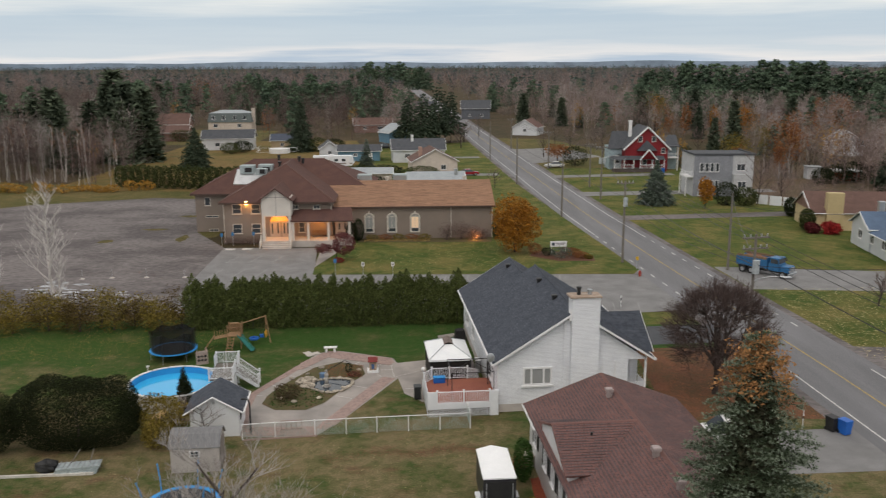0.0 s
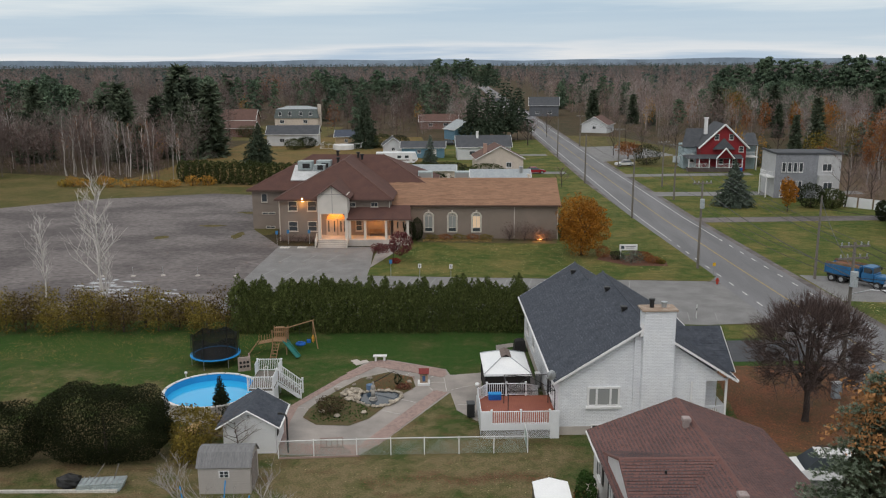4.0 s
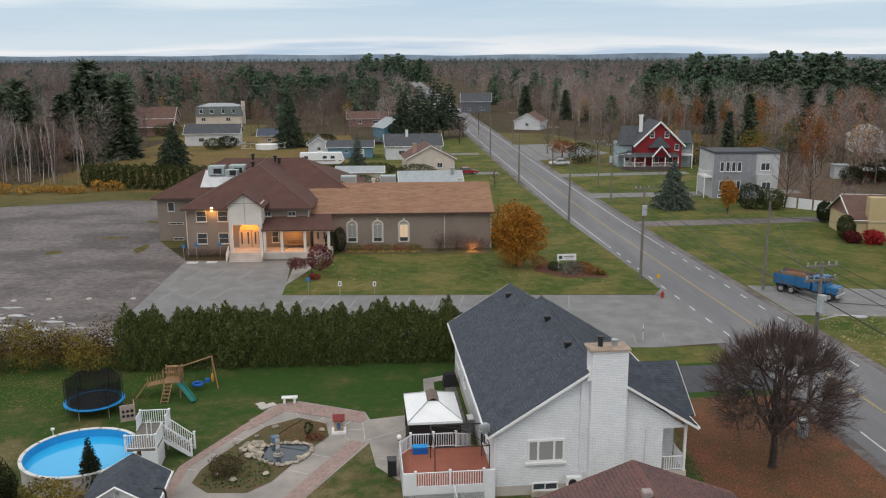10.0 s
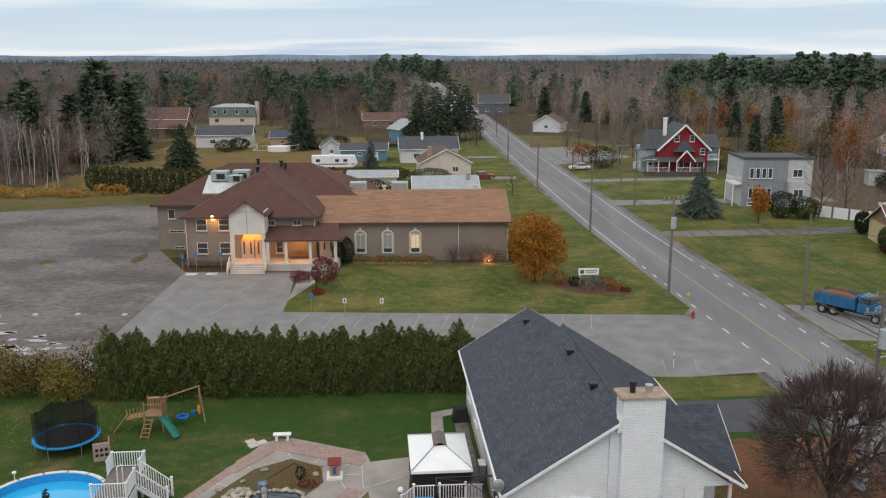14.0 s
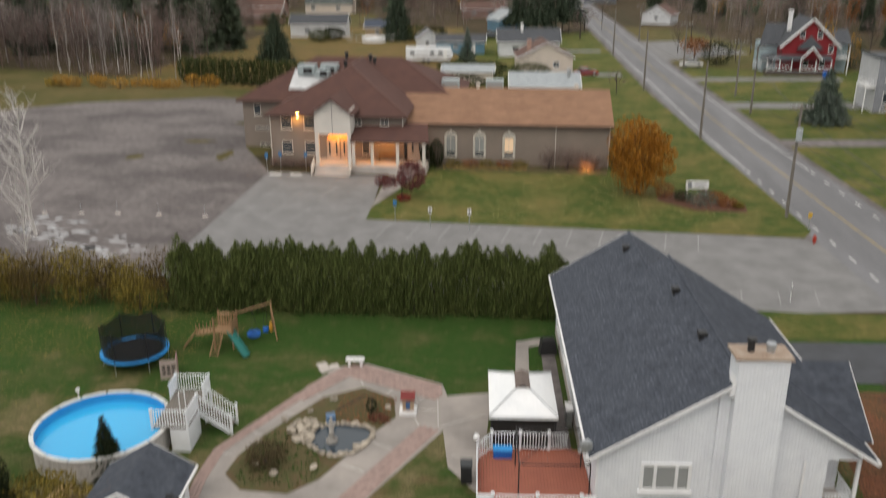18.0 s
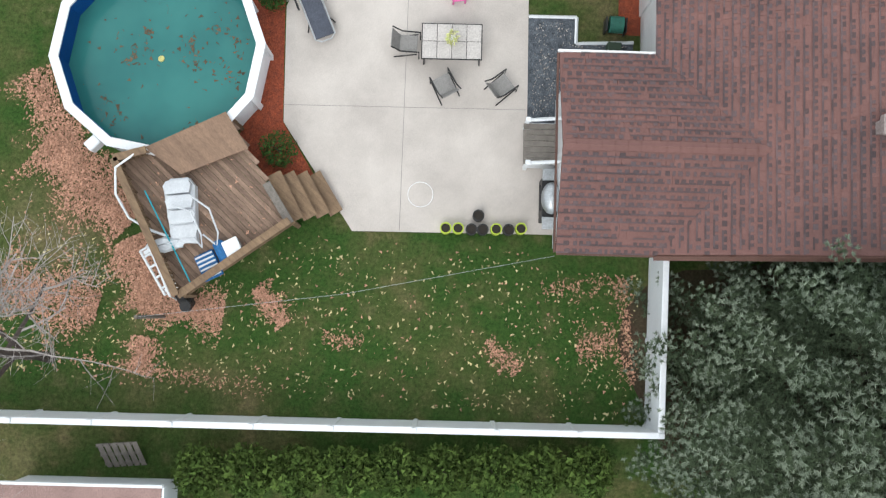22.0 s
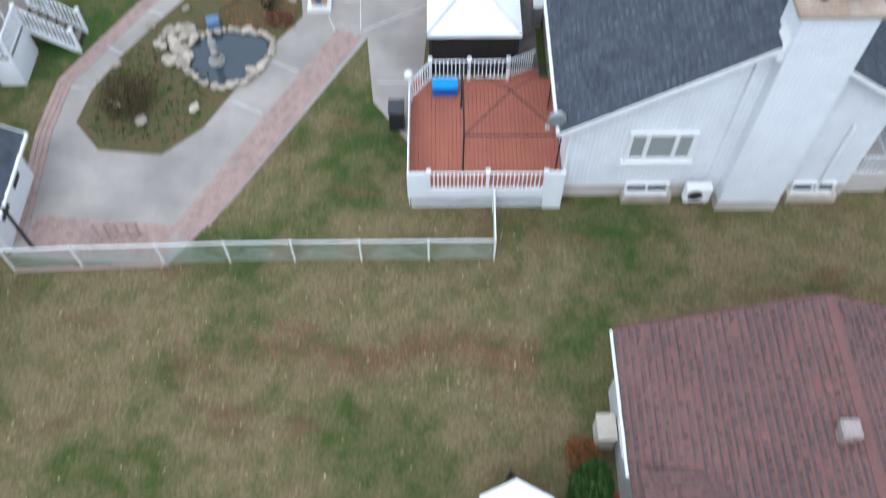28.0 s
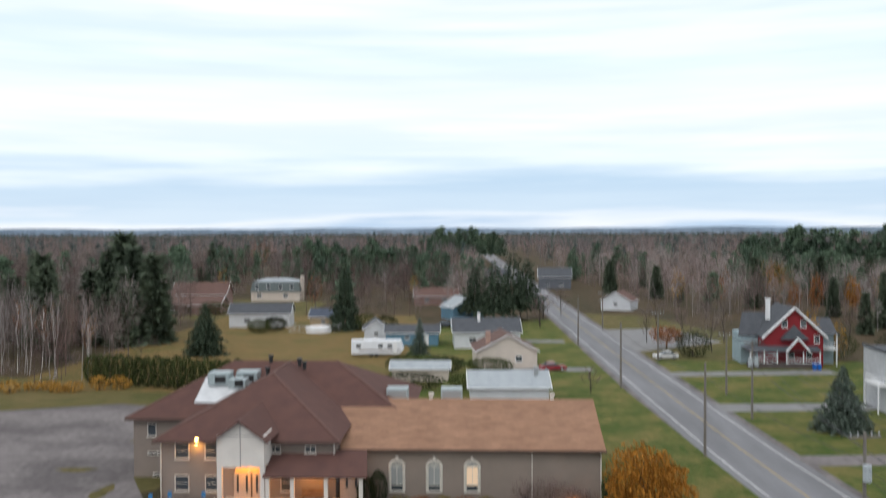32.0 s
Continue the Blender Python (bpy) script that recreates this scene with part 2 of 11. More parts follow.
def brick_mat(name, c1, c2, mortar, w=0.2, h=0.07, gap=0.008, bump=0.4, rough=0.85):
    """Small bricks on upright walls: courses along x or y."""
    m = bpy.data.materials.new(name)
    m.use_nodes = True
    t = m.node_tree
    b = t.nodes["Principled BSDF"]
    b.inputs["Roughness"].default_value = rough
    co = t.nodes.new("ShaderNodeTexCoord").outputs["Object"]
    s = t.nodes.new("ShaderNodeSeparateXYZ")
    link(t, co, s.inputs[0])
    ad = t.nodes.new("ShaderNodeMath")
    link(t, s.outputs[0], ad.inputs[0]), link(t, s.outputs[1], ad.inputs[1])
    cb = t.nodes.new("ShaderNodeCombineXYZ")
    link(t, ad.outputs[0], cb.inputs[0]), link(t, s.outputs[2], cb.inputs[1])
    br = t.nodes.new("ShaderNodeTexBrick")
    br.inputs["Scale"].default_value = 1.0
    br.inputs["Brick Width"].default_value, br.inputs["Row Height"].default_value, br.inputs["Mortar Size"].default_value = w, h, gap
    br.inputs["Color1"].default_value, br.inputs["Color2"].default_value, br.inputs["Mortar"].default_value = (*c1, 1), (*c2, 1), (*mortar, 1)
    link(t, cb.outputs[0], br.inputs["Vector"])
    n = nd(t, "ShaderNodeTexNoise", Scale=1.3, Detail=6.0)
    link(t, co, n.inputs["Vector"])
    g = ramp_of(t, [(0.3, (0.95, 0.95, 0.955)), (0.6, (1.03, 1.03, 1.02))], n.outputs[0])
    link(t, mixed(t, 1.0, br.outputs[0], g, "MULTIPLY"), b.inputs["Base Color"])
    bp = nd(t, "ShaderNodeBump", Strength=bump, Distance=0.01)
    bp.invert = True
    link(t, br.outputs["Fac"], bp.inputs["Height"])
    link(t, bp.outputs[0], b.inputs["Normal"])
    return m


def siding_mat(name, c, pitch=0.1, dirt=0.12, rough=0.55):
    """Lapped boards: fine level lines up a wall."""
    m = mat(name, c, tuple(x * (1 - dirt) for x in c), 0.8, rough, 0.0, 18.0, fine_amt=0.05)
    t = m.node_tree
    w = t.nodes.new("ShaderNodeTexWave")
    w.wave_type, w.bands_direction, w.wave_profile = "BANDS", "Z", "SAW"
    w.inputs["Scale"].default_value = 0.314 / pitch
    link(t, t.nodes.new("ShaderNodeTexCoord").outputs["Object"], w.inputs["Vector"])
    bp = nd(t, "ShaderNodeBump", Strength=0.8, Distance=0.03)
    link(t, w.outputs[1], bp.inputs["Height"])
    link(t, bp.outputs[0], t.nodes["Principled BSDF"].inputs["Normal"])
    return m


def glow(name, c, strength):
    m = bpy.data.materials.new(name)
    m.use_nodes = True
    b = m.node_tree.nodes["Principled BSDF"]
    b.inputs["Base Color"].default_value = (*c, 1)
    b.inputs["Emission Color"].default_value, b.inputs["Emission Strength"].default_value = (*c, 1), strength
    return m


def glass_mat(name, c=(0.05, 0.06, 0.07)):
    m = bpy.data.materials.new(name)
    m.use_nodes = True
    b = m.node_tree.nodes["Principled BSDF"]
    b.inputs["Base Color"].default_value, b.inputs["Roughness"].default_value = (*c, 1), 0.06
    b.inputs["Specular IOR Level"].default_value = 0.6
    return m


def grass_mat(name, tones, scale=0.35, dry=0.5, lean=None, soil=None):
    """Turf in three tones: broad patches, small tufts and blades. lean: how much drier the turf is along y, as (y, amount) rows."""
    m = bpy.data.materials.new(name)
    m.use_nodes = True
    t = m.node_tree
    b = t.nodes["Principled BSDF"]
    b.inputs["Roughness"].default_value, b.inputs["Specular IOR Level"].default_value = 0.95, 0.1
    co = t.nodes.new("ShaderNodeTexCoord").outputs["Object"]
    outs = []
    for s, d, rg in ((scale, 5.0, 0.58), (scale * 5, 5.0, 0.6), (9.0, 4.0, 0.66), (55.0, 2.0, 0.66)):
        n = nd(t, "ShaderNodeTexNoise", Scale=s, Detail=d, Roughness=rg)
        link(t, co, n.inputs["Vector"])
        outs.append(n.outputs[0])
    broad = outs[0]
    if lean:
        sp = t.nodes.new("ShaderNodeSeparateXYZ")
        link(t, co, sp.inputs[0])
        rng = nd(t, "ShaderNodeMapRange", From_Min=lean[0][0], From_Max=lean[-1][0])
        link(t, sp.outputs[1], rng.inputs[0])
        span = lean[-1][0] - lean[0][0]
        grey = ramp_of(t, [((y - lean[0][0]) / span, (v + 0.5,) * 3) for y, v in lean], rng.outputs[0])
        ad = t.nodes.new("ShaderNodeMath")
        link(t, outs[0], ad.inputs[0]), link(t, grey, ad.inputs[1])
        ad2 = t.nodes.new("ShaderNodeMath")
        ad2.operation = "SUBTRACT"
        link(t, ad.outputs[0], ad2.inputs[0])
        ad2.inputs[1].default_value = 0.5
        broad = ad2.outputs[0]
    a = ramp_of(t, [(dry - 0.1, tones[0]), (dry + 0.01, tones[1]), (dry + 0.1, tones[2])], broad)
    tufts = outs[1]
    if lean:
        ad3 = t.nodes.new("ShaderNodeMath")
        link(t, tufts, ad3.inputs[0]), link(t, grey, ad3.inputs[1])
        ad4 = t.nodes.new("ShaderNodeMath")
        ad4.operation = "SUBTRACT"
        link(t, ad3.outputs[0], ad4.inputs[0])
        ad4.inputs[1].default_value = 0.5
        tufts = ad4.outputs[0]
    p = ramp_of(t, [(0.38, tones[0]), (0.5, tones[1]), (0.62, tones[2])], tufts)
    col = mixed(t, 0.4, a, p)
    if soil:
        bare = nd(t, "ShaderNodeTexNoise", Scale=0.42, Detail=8.0, Roughness=0.7)
        mp = t.nodes.new("ShaderNodeMapping")
        mp.inputs["Scale"].default_value, mp.inputs["Location"].default_value = (0.75, 1.25, 1.0), (3.1, 7.3, 0.0)
        link(t, co, mp.inputs[0]), link(t, mp.outputs[0], bare.inputs["Vector"])
        worn = mixed(t, 1.0, ramp_of(t, [(0.54, (0.0, 0.0, 0.0)), (0.68, (0.75, 0.75, 0.75))], bare.outputs[0]), ramp_of(t, [(0.45, (0.0, 0.0, 0.0)), (0.56, (1.0, 1.0, 1.0))], grey), "MULTIPLY")
        col = mixed(t, worn, col, soil)
    col = mixed(t, 1.0, col, ramp_of(t, [(0.32, (0.62, 0.66, 0.6)), (0.66, (1.3, 1.26, 1.2))], outs[2]), "MULTIPLY")
    col = mixed(t, 1.0, col, ramp_of(t, [(0.3, (0.7, 0.7, 0.7)), (0.7, (1.3, 1.3, 1.3))], outs[3]), "MULTIPLY")
    link(t, col, b.inputs["Base Color"])
    bp = nd(t, "ShaderNodeBump", Strength=0.7, Distance=0.05)
    link(t, outs[3], bp.inputs["Height"])
    link(t, bp.outputs[0], b.inputs["Normal"])
    return m


GRASS_DRY = grass_mat("dry_turf", ((0.037, 0.081, 0.019), (0.082, 0.095, 0.035), (0.188, 0.15, 0.086)), 0.24, 0.49, [(3, -0.07), (13, -0.07), (17, 0.01), (20, 0.05), (23, 0.07), (25, 0.08), (31, 0.07), (40, -0.01), (49, -0.13)], (0.135, 0.078, 0.048))
GRASS_CHURCH = grass_mat("autumn_lawn", ((0.05, 0.084, 0.02), (0.098, 0.112, 0.033), (0.175, 0.145, 0.056)), 0.17, 0.5)
GROUND = grass_mat("rough_ground", ((0.05, 0.045, 0.026), (0.075, 0.056, 0.036), (0.09, 0.066, 0.043)), 0.05, 0.5)
DUN = grass_mat("dun_lawn", ((0.075, 0.08, 0.028), (0.115, 0.1, 0.042), (0.15, 0.115, 0.055)), 0.1, 0.5)
STRAW = grass_mat("straw_field", ((0.14, 0.11, 0.045), (0.19, 0.125, 0.055), (0.115, 0.105, 0.04)), 0.08, 0.5)
ASPHALT = mat("asphalt", (0.225, 0.222, 0.222), (0.17, 0.168, 0.168), 0.5, 0.9, 0.3, 60, fine_amt=0.2)
ASPHALT_ROAD = mat("road_asphalt", (0.19, 0.19, 0.20), (0.14, 0.14, 0.147), 0.35, 0.85, 0.3, 60, fine_amt=0.2, stretch=(1, 0.12, 1))
ASPHALT_DARK = mat("new_asphalt", (0.075, 0.08, 0.09), (0.06, 0.063, 0.07), 0.6, 0.85, 0.3, 60)
GRAVEL = mat("gravel", (0.168, 0.15, 0.147), (0.1, 0.088, 0.088), 0.11, 0.95, 0.6, 1.6, fine_amt=0.32, lo=0.42, hi=0.6, stretch=(0.8, 1.15, 1))
CONCRETE = mat("concrete", (0.53, 0.485, 0.45), (0.42, 0.38, 0.352), 0.6, 0.85, 0.12, 50, fine_amt=0.1)
PAVING = mat("paving", (0.345, 0.245, 0.218), (0.285, 0.21, 0.19), 0.8, 0.85, 0.2, 25, island=0.12)
PAVING_GREY = mat("grey_paving", (0.36, 0.325, 0.30), (0.245, 0.225, 0.21), 0.4, 0.85, 0.15, 30, fine_amt=0.1)
MULCH = mat("red_mulch", (0.26, 0.06, 0.028), (0.17, 0.045, 0.025), 6, 0.95, 0.8, 30, fine_amt=0.5)
SOIL = mat("bed_soil", (0.11, 0.075, 0.04), (0.075, 0.08, 0.03), 1.5, 0.95, 0.6, 25, fine_amt=0.4)
SLATE = mat("dark_gravel", (0.11, 0.125, 0.145), (0.055, 0.063, 0.075), 5, 0.8, 0.8, 45, fine_amt=0.8)
WHITE = mat("white_paint", (0.80, 0.80, 0.80), (0.72, 0.72, 0.73), 1.2, 0.5, 0.03, 30, fine_amt=0.04)
WHITE_VINYL = mat("white_vinyl", (0.77, 0.79, 0.82), (0.69, 0.71, 0.74), 0.8, 0.4, 0.02, 20, fine_amt=0.04)
LINE = mat("road_paint", (0.62, 0.62, 0.6), (0.42, 0.42, 0.41), 2.5, 0.8, 0.1, 25, fine_amt=0.3)
YELLOW = mat("yellow_paint", (0.42, 0.3, 0.1), (0.29, 0.235, 0.12), 2.5, 0.8, 0.1, 25, fine_amt=0.3)
BRICK_WHITE = brick_mat("white_brick", (0.80, 0.82, 0.86), (0.74, 0.76, 0.80), (0.55, 0.56, 0.59), 0.3, 0.1, 0.01, 0.5)
SHINGLE_GREY = mat("grey_shingle", (0.075, 0.085, 0.105), (0.05, 0.058, 0.075), 2.0, 0.9, 0.4, 60, island=0.12, fine_amt=0.25)
SHINGLE_BROWN = mat("brown_shingle", (0.192, 0.1, 0.089), (0.158, 0.085, 0.077), 0.5, 0.9, 0.4, 60, island=0.06, fine_amt=0.3)
SHINGLE_CHURCH = mat("church_shingle", (0.105, 0.052, 0.042), (0.085, 0.043, 0.037), 0.7, 0.9, 0.3, 40, fine_amt=0.2)
SHINGLE_TAN = mat("tan_shingle", (0.30, 0.17, 0.105), (0.24, 0.13, 0.08), 0.6, 0.9, 0.3, 25, fine_amt=0.25, stretch=(0.5, 2, 2))
SHINGLE_BLUE = mat("blue_shingle", (0.10, 0.15, 0.23), (0.075, 0.11, 0.17), 0.8, 0.9, 0.3, 25)
STUCCO = mat("taupe_wall", (0.25, 0.205, 0.175), (0.215, 0.178, 0.152), 0.4, 0.9, 0.1, 30, fine_amt=0.06)
STUCCO_LIGHT = mat("light_stucco", (0.66, 0.62, 0.57), (0.58, 0.54, 0.5), 0.5, 0.9, 0.1, 30, fine_amt=0.06)
GLASS = glass_mat("window_glass")
GLASS_PALE = glass_mat("pale_window", (0.30, 0.31, 0.31))
BLACK = mat("black_metal", (0.02, 0.02, 0.022), (0.03, 0.03, 0.03), 3, 0.5, 0.05, 30)
STEEL = mat("galvanised_steel", (0.5, 0.52, 0.54), (0.4, 0.42, 0.44), 3, 0.4, 0.05, 30, metal=0.7)
WOOD = mat("weathered_wood", (0.23, 0.155, 0.095), (0.15, 0.1, 0.065), 1.5, 0.85, 0.4, 12, island=0.25, stretch=(1, 6, 1))
WOOD_GREY = mat("grey_pole_wood", (0.20, 0.18, 0.16), (0.14, 0.125, 0.11), 2, 0.9, 0.3, 20, stretch=(4, 4, 0.4))
DECK_RED = mat("red_deck", (0.33, 0.115, 0.075), (0.28, 0.095, 0.065), 1.2, 0.75, 0.1, 25, island=0.06, fine_amt=0.08)
BARK = mat("bark", (0.075, 0.058, 0.05), (0.045, 0.035, 0.032), 5, 0.95, 0.5, 25)
BIRCH = mat("pale_bark", (0.42, 0.39, 0.37), (0.25, 0.22, 0.21), 3, 0.9, 0.3, 20)
CHAINLINK = mat("fence_screen", (0.33, 0.4, 0.36), (0.28, 0.35, 0.31), 2, 0.6, 0.1, 40)


def leaf_mat(name, c1, c2, island=0.45):
    return mat(name, c1, c2, 0.8, 0.85, 0.0, 20, island=island, spec=0.15, fine_amt=0.15)


CEDAR = leaf_mat("cedar_leaf", (0.066, 0.09, 0.026), (0.105, 0.12, 0.038), 0.5)
CEDAR_DARK = leaf_mat("dark_cedar_leaf", (0.018, 0.026, 0.011), (0.026, 0.034, 0.014))
SPRUCE = leaf_mat("spruce_needle", (0.085, 0.115, 0.09), (0.13, 0.16, 0.13), 0.5)
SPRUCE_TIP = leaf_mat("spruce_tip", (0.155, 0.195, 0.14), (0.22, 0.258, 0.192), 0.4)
# Darker copy for needles nearer the trunk; the crown's shade is put into it.
SPRUCE_SHADED = leaf_mat("shaded_spruce_needle", (0.056, 0.08, 0.044), (0.085, 0.112, 0.066), 0.4)
CONIFER = leaf_mat("conifer_needle", (0.052, 0.076, 0.05), (0.075, 0.098, 0.064), 0.4)
TWIG = leaf_mat("bare_twig", (0.25, 0.21, 0.198), (0.165, 0.138, 0.13), 0.45)
TWIG_RED = leaf_mat("reddish_twig", (0.205, 0.152, 0.138), (0.135, 0.10, 0.091), 0.45)
ORANGE_LEAF = leaf_mat("orange_leaf", (0.36, 0.15, 0.02), (0.24, 0.10, 0.015))
GOLD_LEAF = leaf_mat("gold_leaf", (0.42, 0.23, 0.045), (0.3, 0.16, 0.035))
RUST_LEAF = leaf_mat("rust_leaf", (0.27, 0.11, 0.04), (0.18, 0.075, 0.03))
YELLOW_LEAF = leaf_mat("olive_yellow_leaf", (0.205, 0.15, 0.03), (0.115, 0.094, 0.022), 0.55)
FALLEN = leaf_mat("fallen_leaf", (0.48, 0.27, 0.185), (0.38, 0.215, 0.145), 0.4)
FALLEN_PALE = leaf_mat("pale_fallen_leaf", (0.55, 0.47, 0.24), (0.42, 0.36, 0.2), 0.4)
RED_LEAF = leaf_mat("red_leaf", (0.12, 0.02, 0.022), (0.08, 0.018, 0.02))
BUSH = leaf_mat("bush_leaf", (0.03, 0.07, 0.015), (0.045, 0.09, 0.02))
STONE = mat("rough_stone", (0.42, 0.37, 0.3), (0.3, 0.26, 0.22), 3, 0.9, 0.5, 20, rand=0.3, island=0.2)
BLUE_PLASTIC = mat("blue_plastic", (0.015, 0.13, 0.5), (0.012, 0.1, 0.4), 2, 0.45, 0.02, 20)
BLUE_PAD = mat("blue_pad", (0.02, 0.29, 0.68), (0.02, 0.24, 0.58), 2, 0.5, 0.02, 20)

# ---- ground, road, lots ----
setting("ground", Geo().sheet([(-4500, -4500), (4500, -4500), (4500, 4500), (-4500, 4500)], 0.0), GROUND, "rough autumn ground of grass and litter", "ground")
setting("lawn", Geo().sheet([(-60, -70), (32.0, -70), (30.2, 2.4), (29.6, 29.5), (28.6, 47.5), (27.5, 57.5), (-60, 57.5)], 0.006), GRASS_DRY, "lawn, damp green by patio and hedge, straw-brown between", "lawn")
setting("lawn_church", Geo().sheet([(-13.2, 75.7), (26.0, 73.9), (27.2, 76), (24.6, 112), (21.6, 160), (14, 160), (13, 112), (-14.0, 97)], 0.03), GRASS_CHURCH, "mown church lawn turning yellow", "lawn")
setting("lawn_east", Geo().sheet([(36, -20), (110, -20), (110, 180), (29, 180), (33.5, 115), (37, 60)], 0.008), GRASS_CHURCH, "roadside lawns turning yellow", "lawn")
setting("lawn_west", Geo().sheet([(-150, 60), (-95, 60), (-30, 100), (-30, 156), (-64, 156), (-110, 170), (-150, 170)], 0.008), DUN, "rough grass between car park and woods", "lawn")
setting("field_far", Geo().sheet([(-102, 250), (-50, 250), (-50, 306), (-80, 318), (-102, 300)], 0.009), DUN, "dun grass between far houses", "lawn")
setting("field", Geo().sheet([(-75, 150), (-20, 145), (-8, 175), (-18, 262), (-70, 262)], 0.01), STRAW, "straw-coloured mown field", "field")
setting("lawn_northeast", Geo().sheet([(28, 180), (66, 180), (54, 232), (46, 262), (24.5, 270)], 0.01), DUN, "dun and yellow grass beside the road", "lawn")
setting("lawn_far", Geo().sheet([(-16, 140), (27, 140), (24.5, 255), (-12, 240)], 0.012), GRASS_CHURCH, "lawns between far houses", "lawn")

ROAD = [(-300, 48.0), (-60, 38.2), (10, 35.0), (40, 33.7), (63, 32.2), (81, 31.0), (115, 29.0), (187, 26.6), (270, 24.2), (400, 21.0), (900, 6.0)]


def road_x(y):
    return float(np.interp(y, [p[0] for p in ROAD], [p[1] for p in ROAD]))


def along(x0, x1, ys, z):
    """A strip beside the road's middle line, from offset x0 to x1."""
    g = Geo()
    ys = list(ys)
    g.v = [(road_x(y) + o, y, z) for y in ys for o in (x0, x1)]
    g.f = [(2 * i, 2 * i + 1, 2 * i + 3, 2 * i + 2) for i in range(len(ys) - 1)]
    return g


setting("road_shoulder", along(-5.6, 5.4, range(-300, 901, 10), 0.016), GRAVEL, "grey gravel shoulders of the road", "shoulder")
setting("road", along(-4.7, 4.5, range(-300, 901, 10), 0.024), ASPHALT_ROAD, "worn grey asphalt two-lane road", "road")
marks = thing("road_marking", "white and yellow painted lane lines on asphalt", "road marking", kind="structure")
for o in (-3.55, 3.45):
    g = along(o - 0.07, o + 0.07, list(range(-300, 50, 10)) + list(range(98, 901, 8)), 0.030)
    g.f = [f for f in g.f if not (g.v[f[0]][1] < 50 < g.v[f[2]][1])]
    part("edge_line", g, LINE, marks)
for y in range(52, 98, 4):
    for o in (-3.55, 3.45):
        part("dash", along(o - 0.08, o + 0.08, (y, y + 1.4), 0.030), LINE, marks)
part("centre_line", along(-0.08, 0.08, range(-300, 901, 10), 0.030), YELLOW, marks, "faded yellow centre line")

setting("gravel_lot", Geo().sheet([(-27.2, 60), (-27.2, 92), (-33.8, 104), (-36, 136), (-50, 139), (-70, 132), (-95, 112), (-100, 58)], 0.014), GRAVEL, "grey gravel car park with puddles", "car park")
setting("car_park", Geo().sheet([(-27.3, 60), (21.5, 57.4), (29.0, 58.5), (29.4, 66), (26.8, 72.6), (25.6, 73.8), (-13.0, 75.7), (-14.2, 91.5), (-27.2, 92)], 0.020), ASPHALT, "worn light grey asphalt car park", "car park")
FAINT = mat("worn_paint", (0.31, 0.31, 0.305), (0.23, 0.23, 0.23), 3.0, 0.85, 0.1, 20, fine_amt=0.3)
bay = thing("parking_line", "white painted parking bay lines", "road marking", kind="structure")
for i in range(11):
    x = -11.0 + 2.75 * i
    part("bay_line", Geo().box(x, 72.9 - 0.045 * (x + 11), 0.025, 0.1, 4.4, 0.006, -10), FAINT, bay)
for x, y in ((-24.6, 84.5), (-21.6, 84.6), (-18.6, 84.7), (-25.2, 77), (-22.4, 77), (-19.6, 77)):
    part("bay_line", Geo().box(x, y, 0.025, 0.1, 4.2, 0.006, -14), FAINT, bay)
for x, y in ((-26.2, 91.0), (-23.9, 91.1)):
    part("bay_pad", Geo().box(x, y, 0.025, 1.3, 1.0, 0.006), LINE, bay)
for i in range(3):
    part("bay_line", Geo().box(17.5 + 2.7 * i, 60.0 + 0.1 * i, 0.025, 0.08, 2.6, 0.006, -10), FAINT, bay)
setting("driveway_white_house", Geo().sheet([(16.5, 47.0), (29.3, 47.8), (28.9, 53.2), (16.0, 52.4)], 0.02), ASPHALT_DARK, "dark new asphalt driveway", "driveway")
setting("driveway_brown_house", Geo().sheet([(15.8, 21.8), (30.8, 22.2), (30.6, 28.6), (15.4, 28.0)], 0.02), ASPHALT, "grey asphalt driveway", "driveway")
for a in ([(37.5, 66), (72, 62), (72, 73), (62, 72.5), (37.0, 77)], [(37.6, 41), (75, 36.5), (75, 40.5), (37.6, 46)], [(34.5, 110), (72, 113), (72, 117), (34.0, 114)],
          [(32.5, 136), (72, 139), (72, 143), (32.0, 141)], [(30.8, 163), (60, 166), (60, 170), (30.5, 167)], [(29.6, 190), (52, 206), (46, 232), (28.6, 228)]):
    setting("driveway_east", Geo().sheet(a, 0.018), GRAVEL if a[0][1] in (41, 110) else ASPHALT, "pale worn driveway off the road", "driveway")
for a in ([(21.4, 140), (21.2, 143.6), (10, 143.6), (10, 140)], [(19.8, 168), (19.6, 172), (4, 172), (4, 168)], [(18.6, 205), (18.4, 209), (-2, 209), (-2, 205)]):
    setting("driveway_west", Geo().sheet(a[::-1], 0.02), ASPHALT, "grey driveway off the road", "driveway")
setting("leaf_bed", Geo().sheet([(17.2, 30.5), (29.0, 30.2), (28.4, 46.5), (18.6, 46.2)], 0.012), mat("leaf_litter", (0.17, 0.07, 0.038), (0.095, 0.06, 0.028), 0.45, 0.95, 0.8, 9, fine_amt=0.6), "rust-brown fallen leaves over grass", "leaf litter")
setting("verge", Geo().sheet([(16.2, 53.0), (28.6, 53.7), (28.2, 57.6), (13.5, 57.5)], 0.012), GRASS_CHURCH, "yellowing verge beside the driveway", "verge")
puddle = glass_mat("puddle_water", (0.34, 0.34, 0.35))
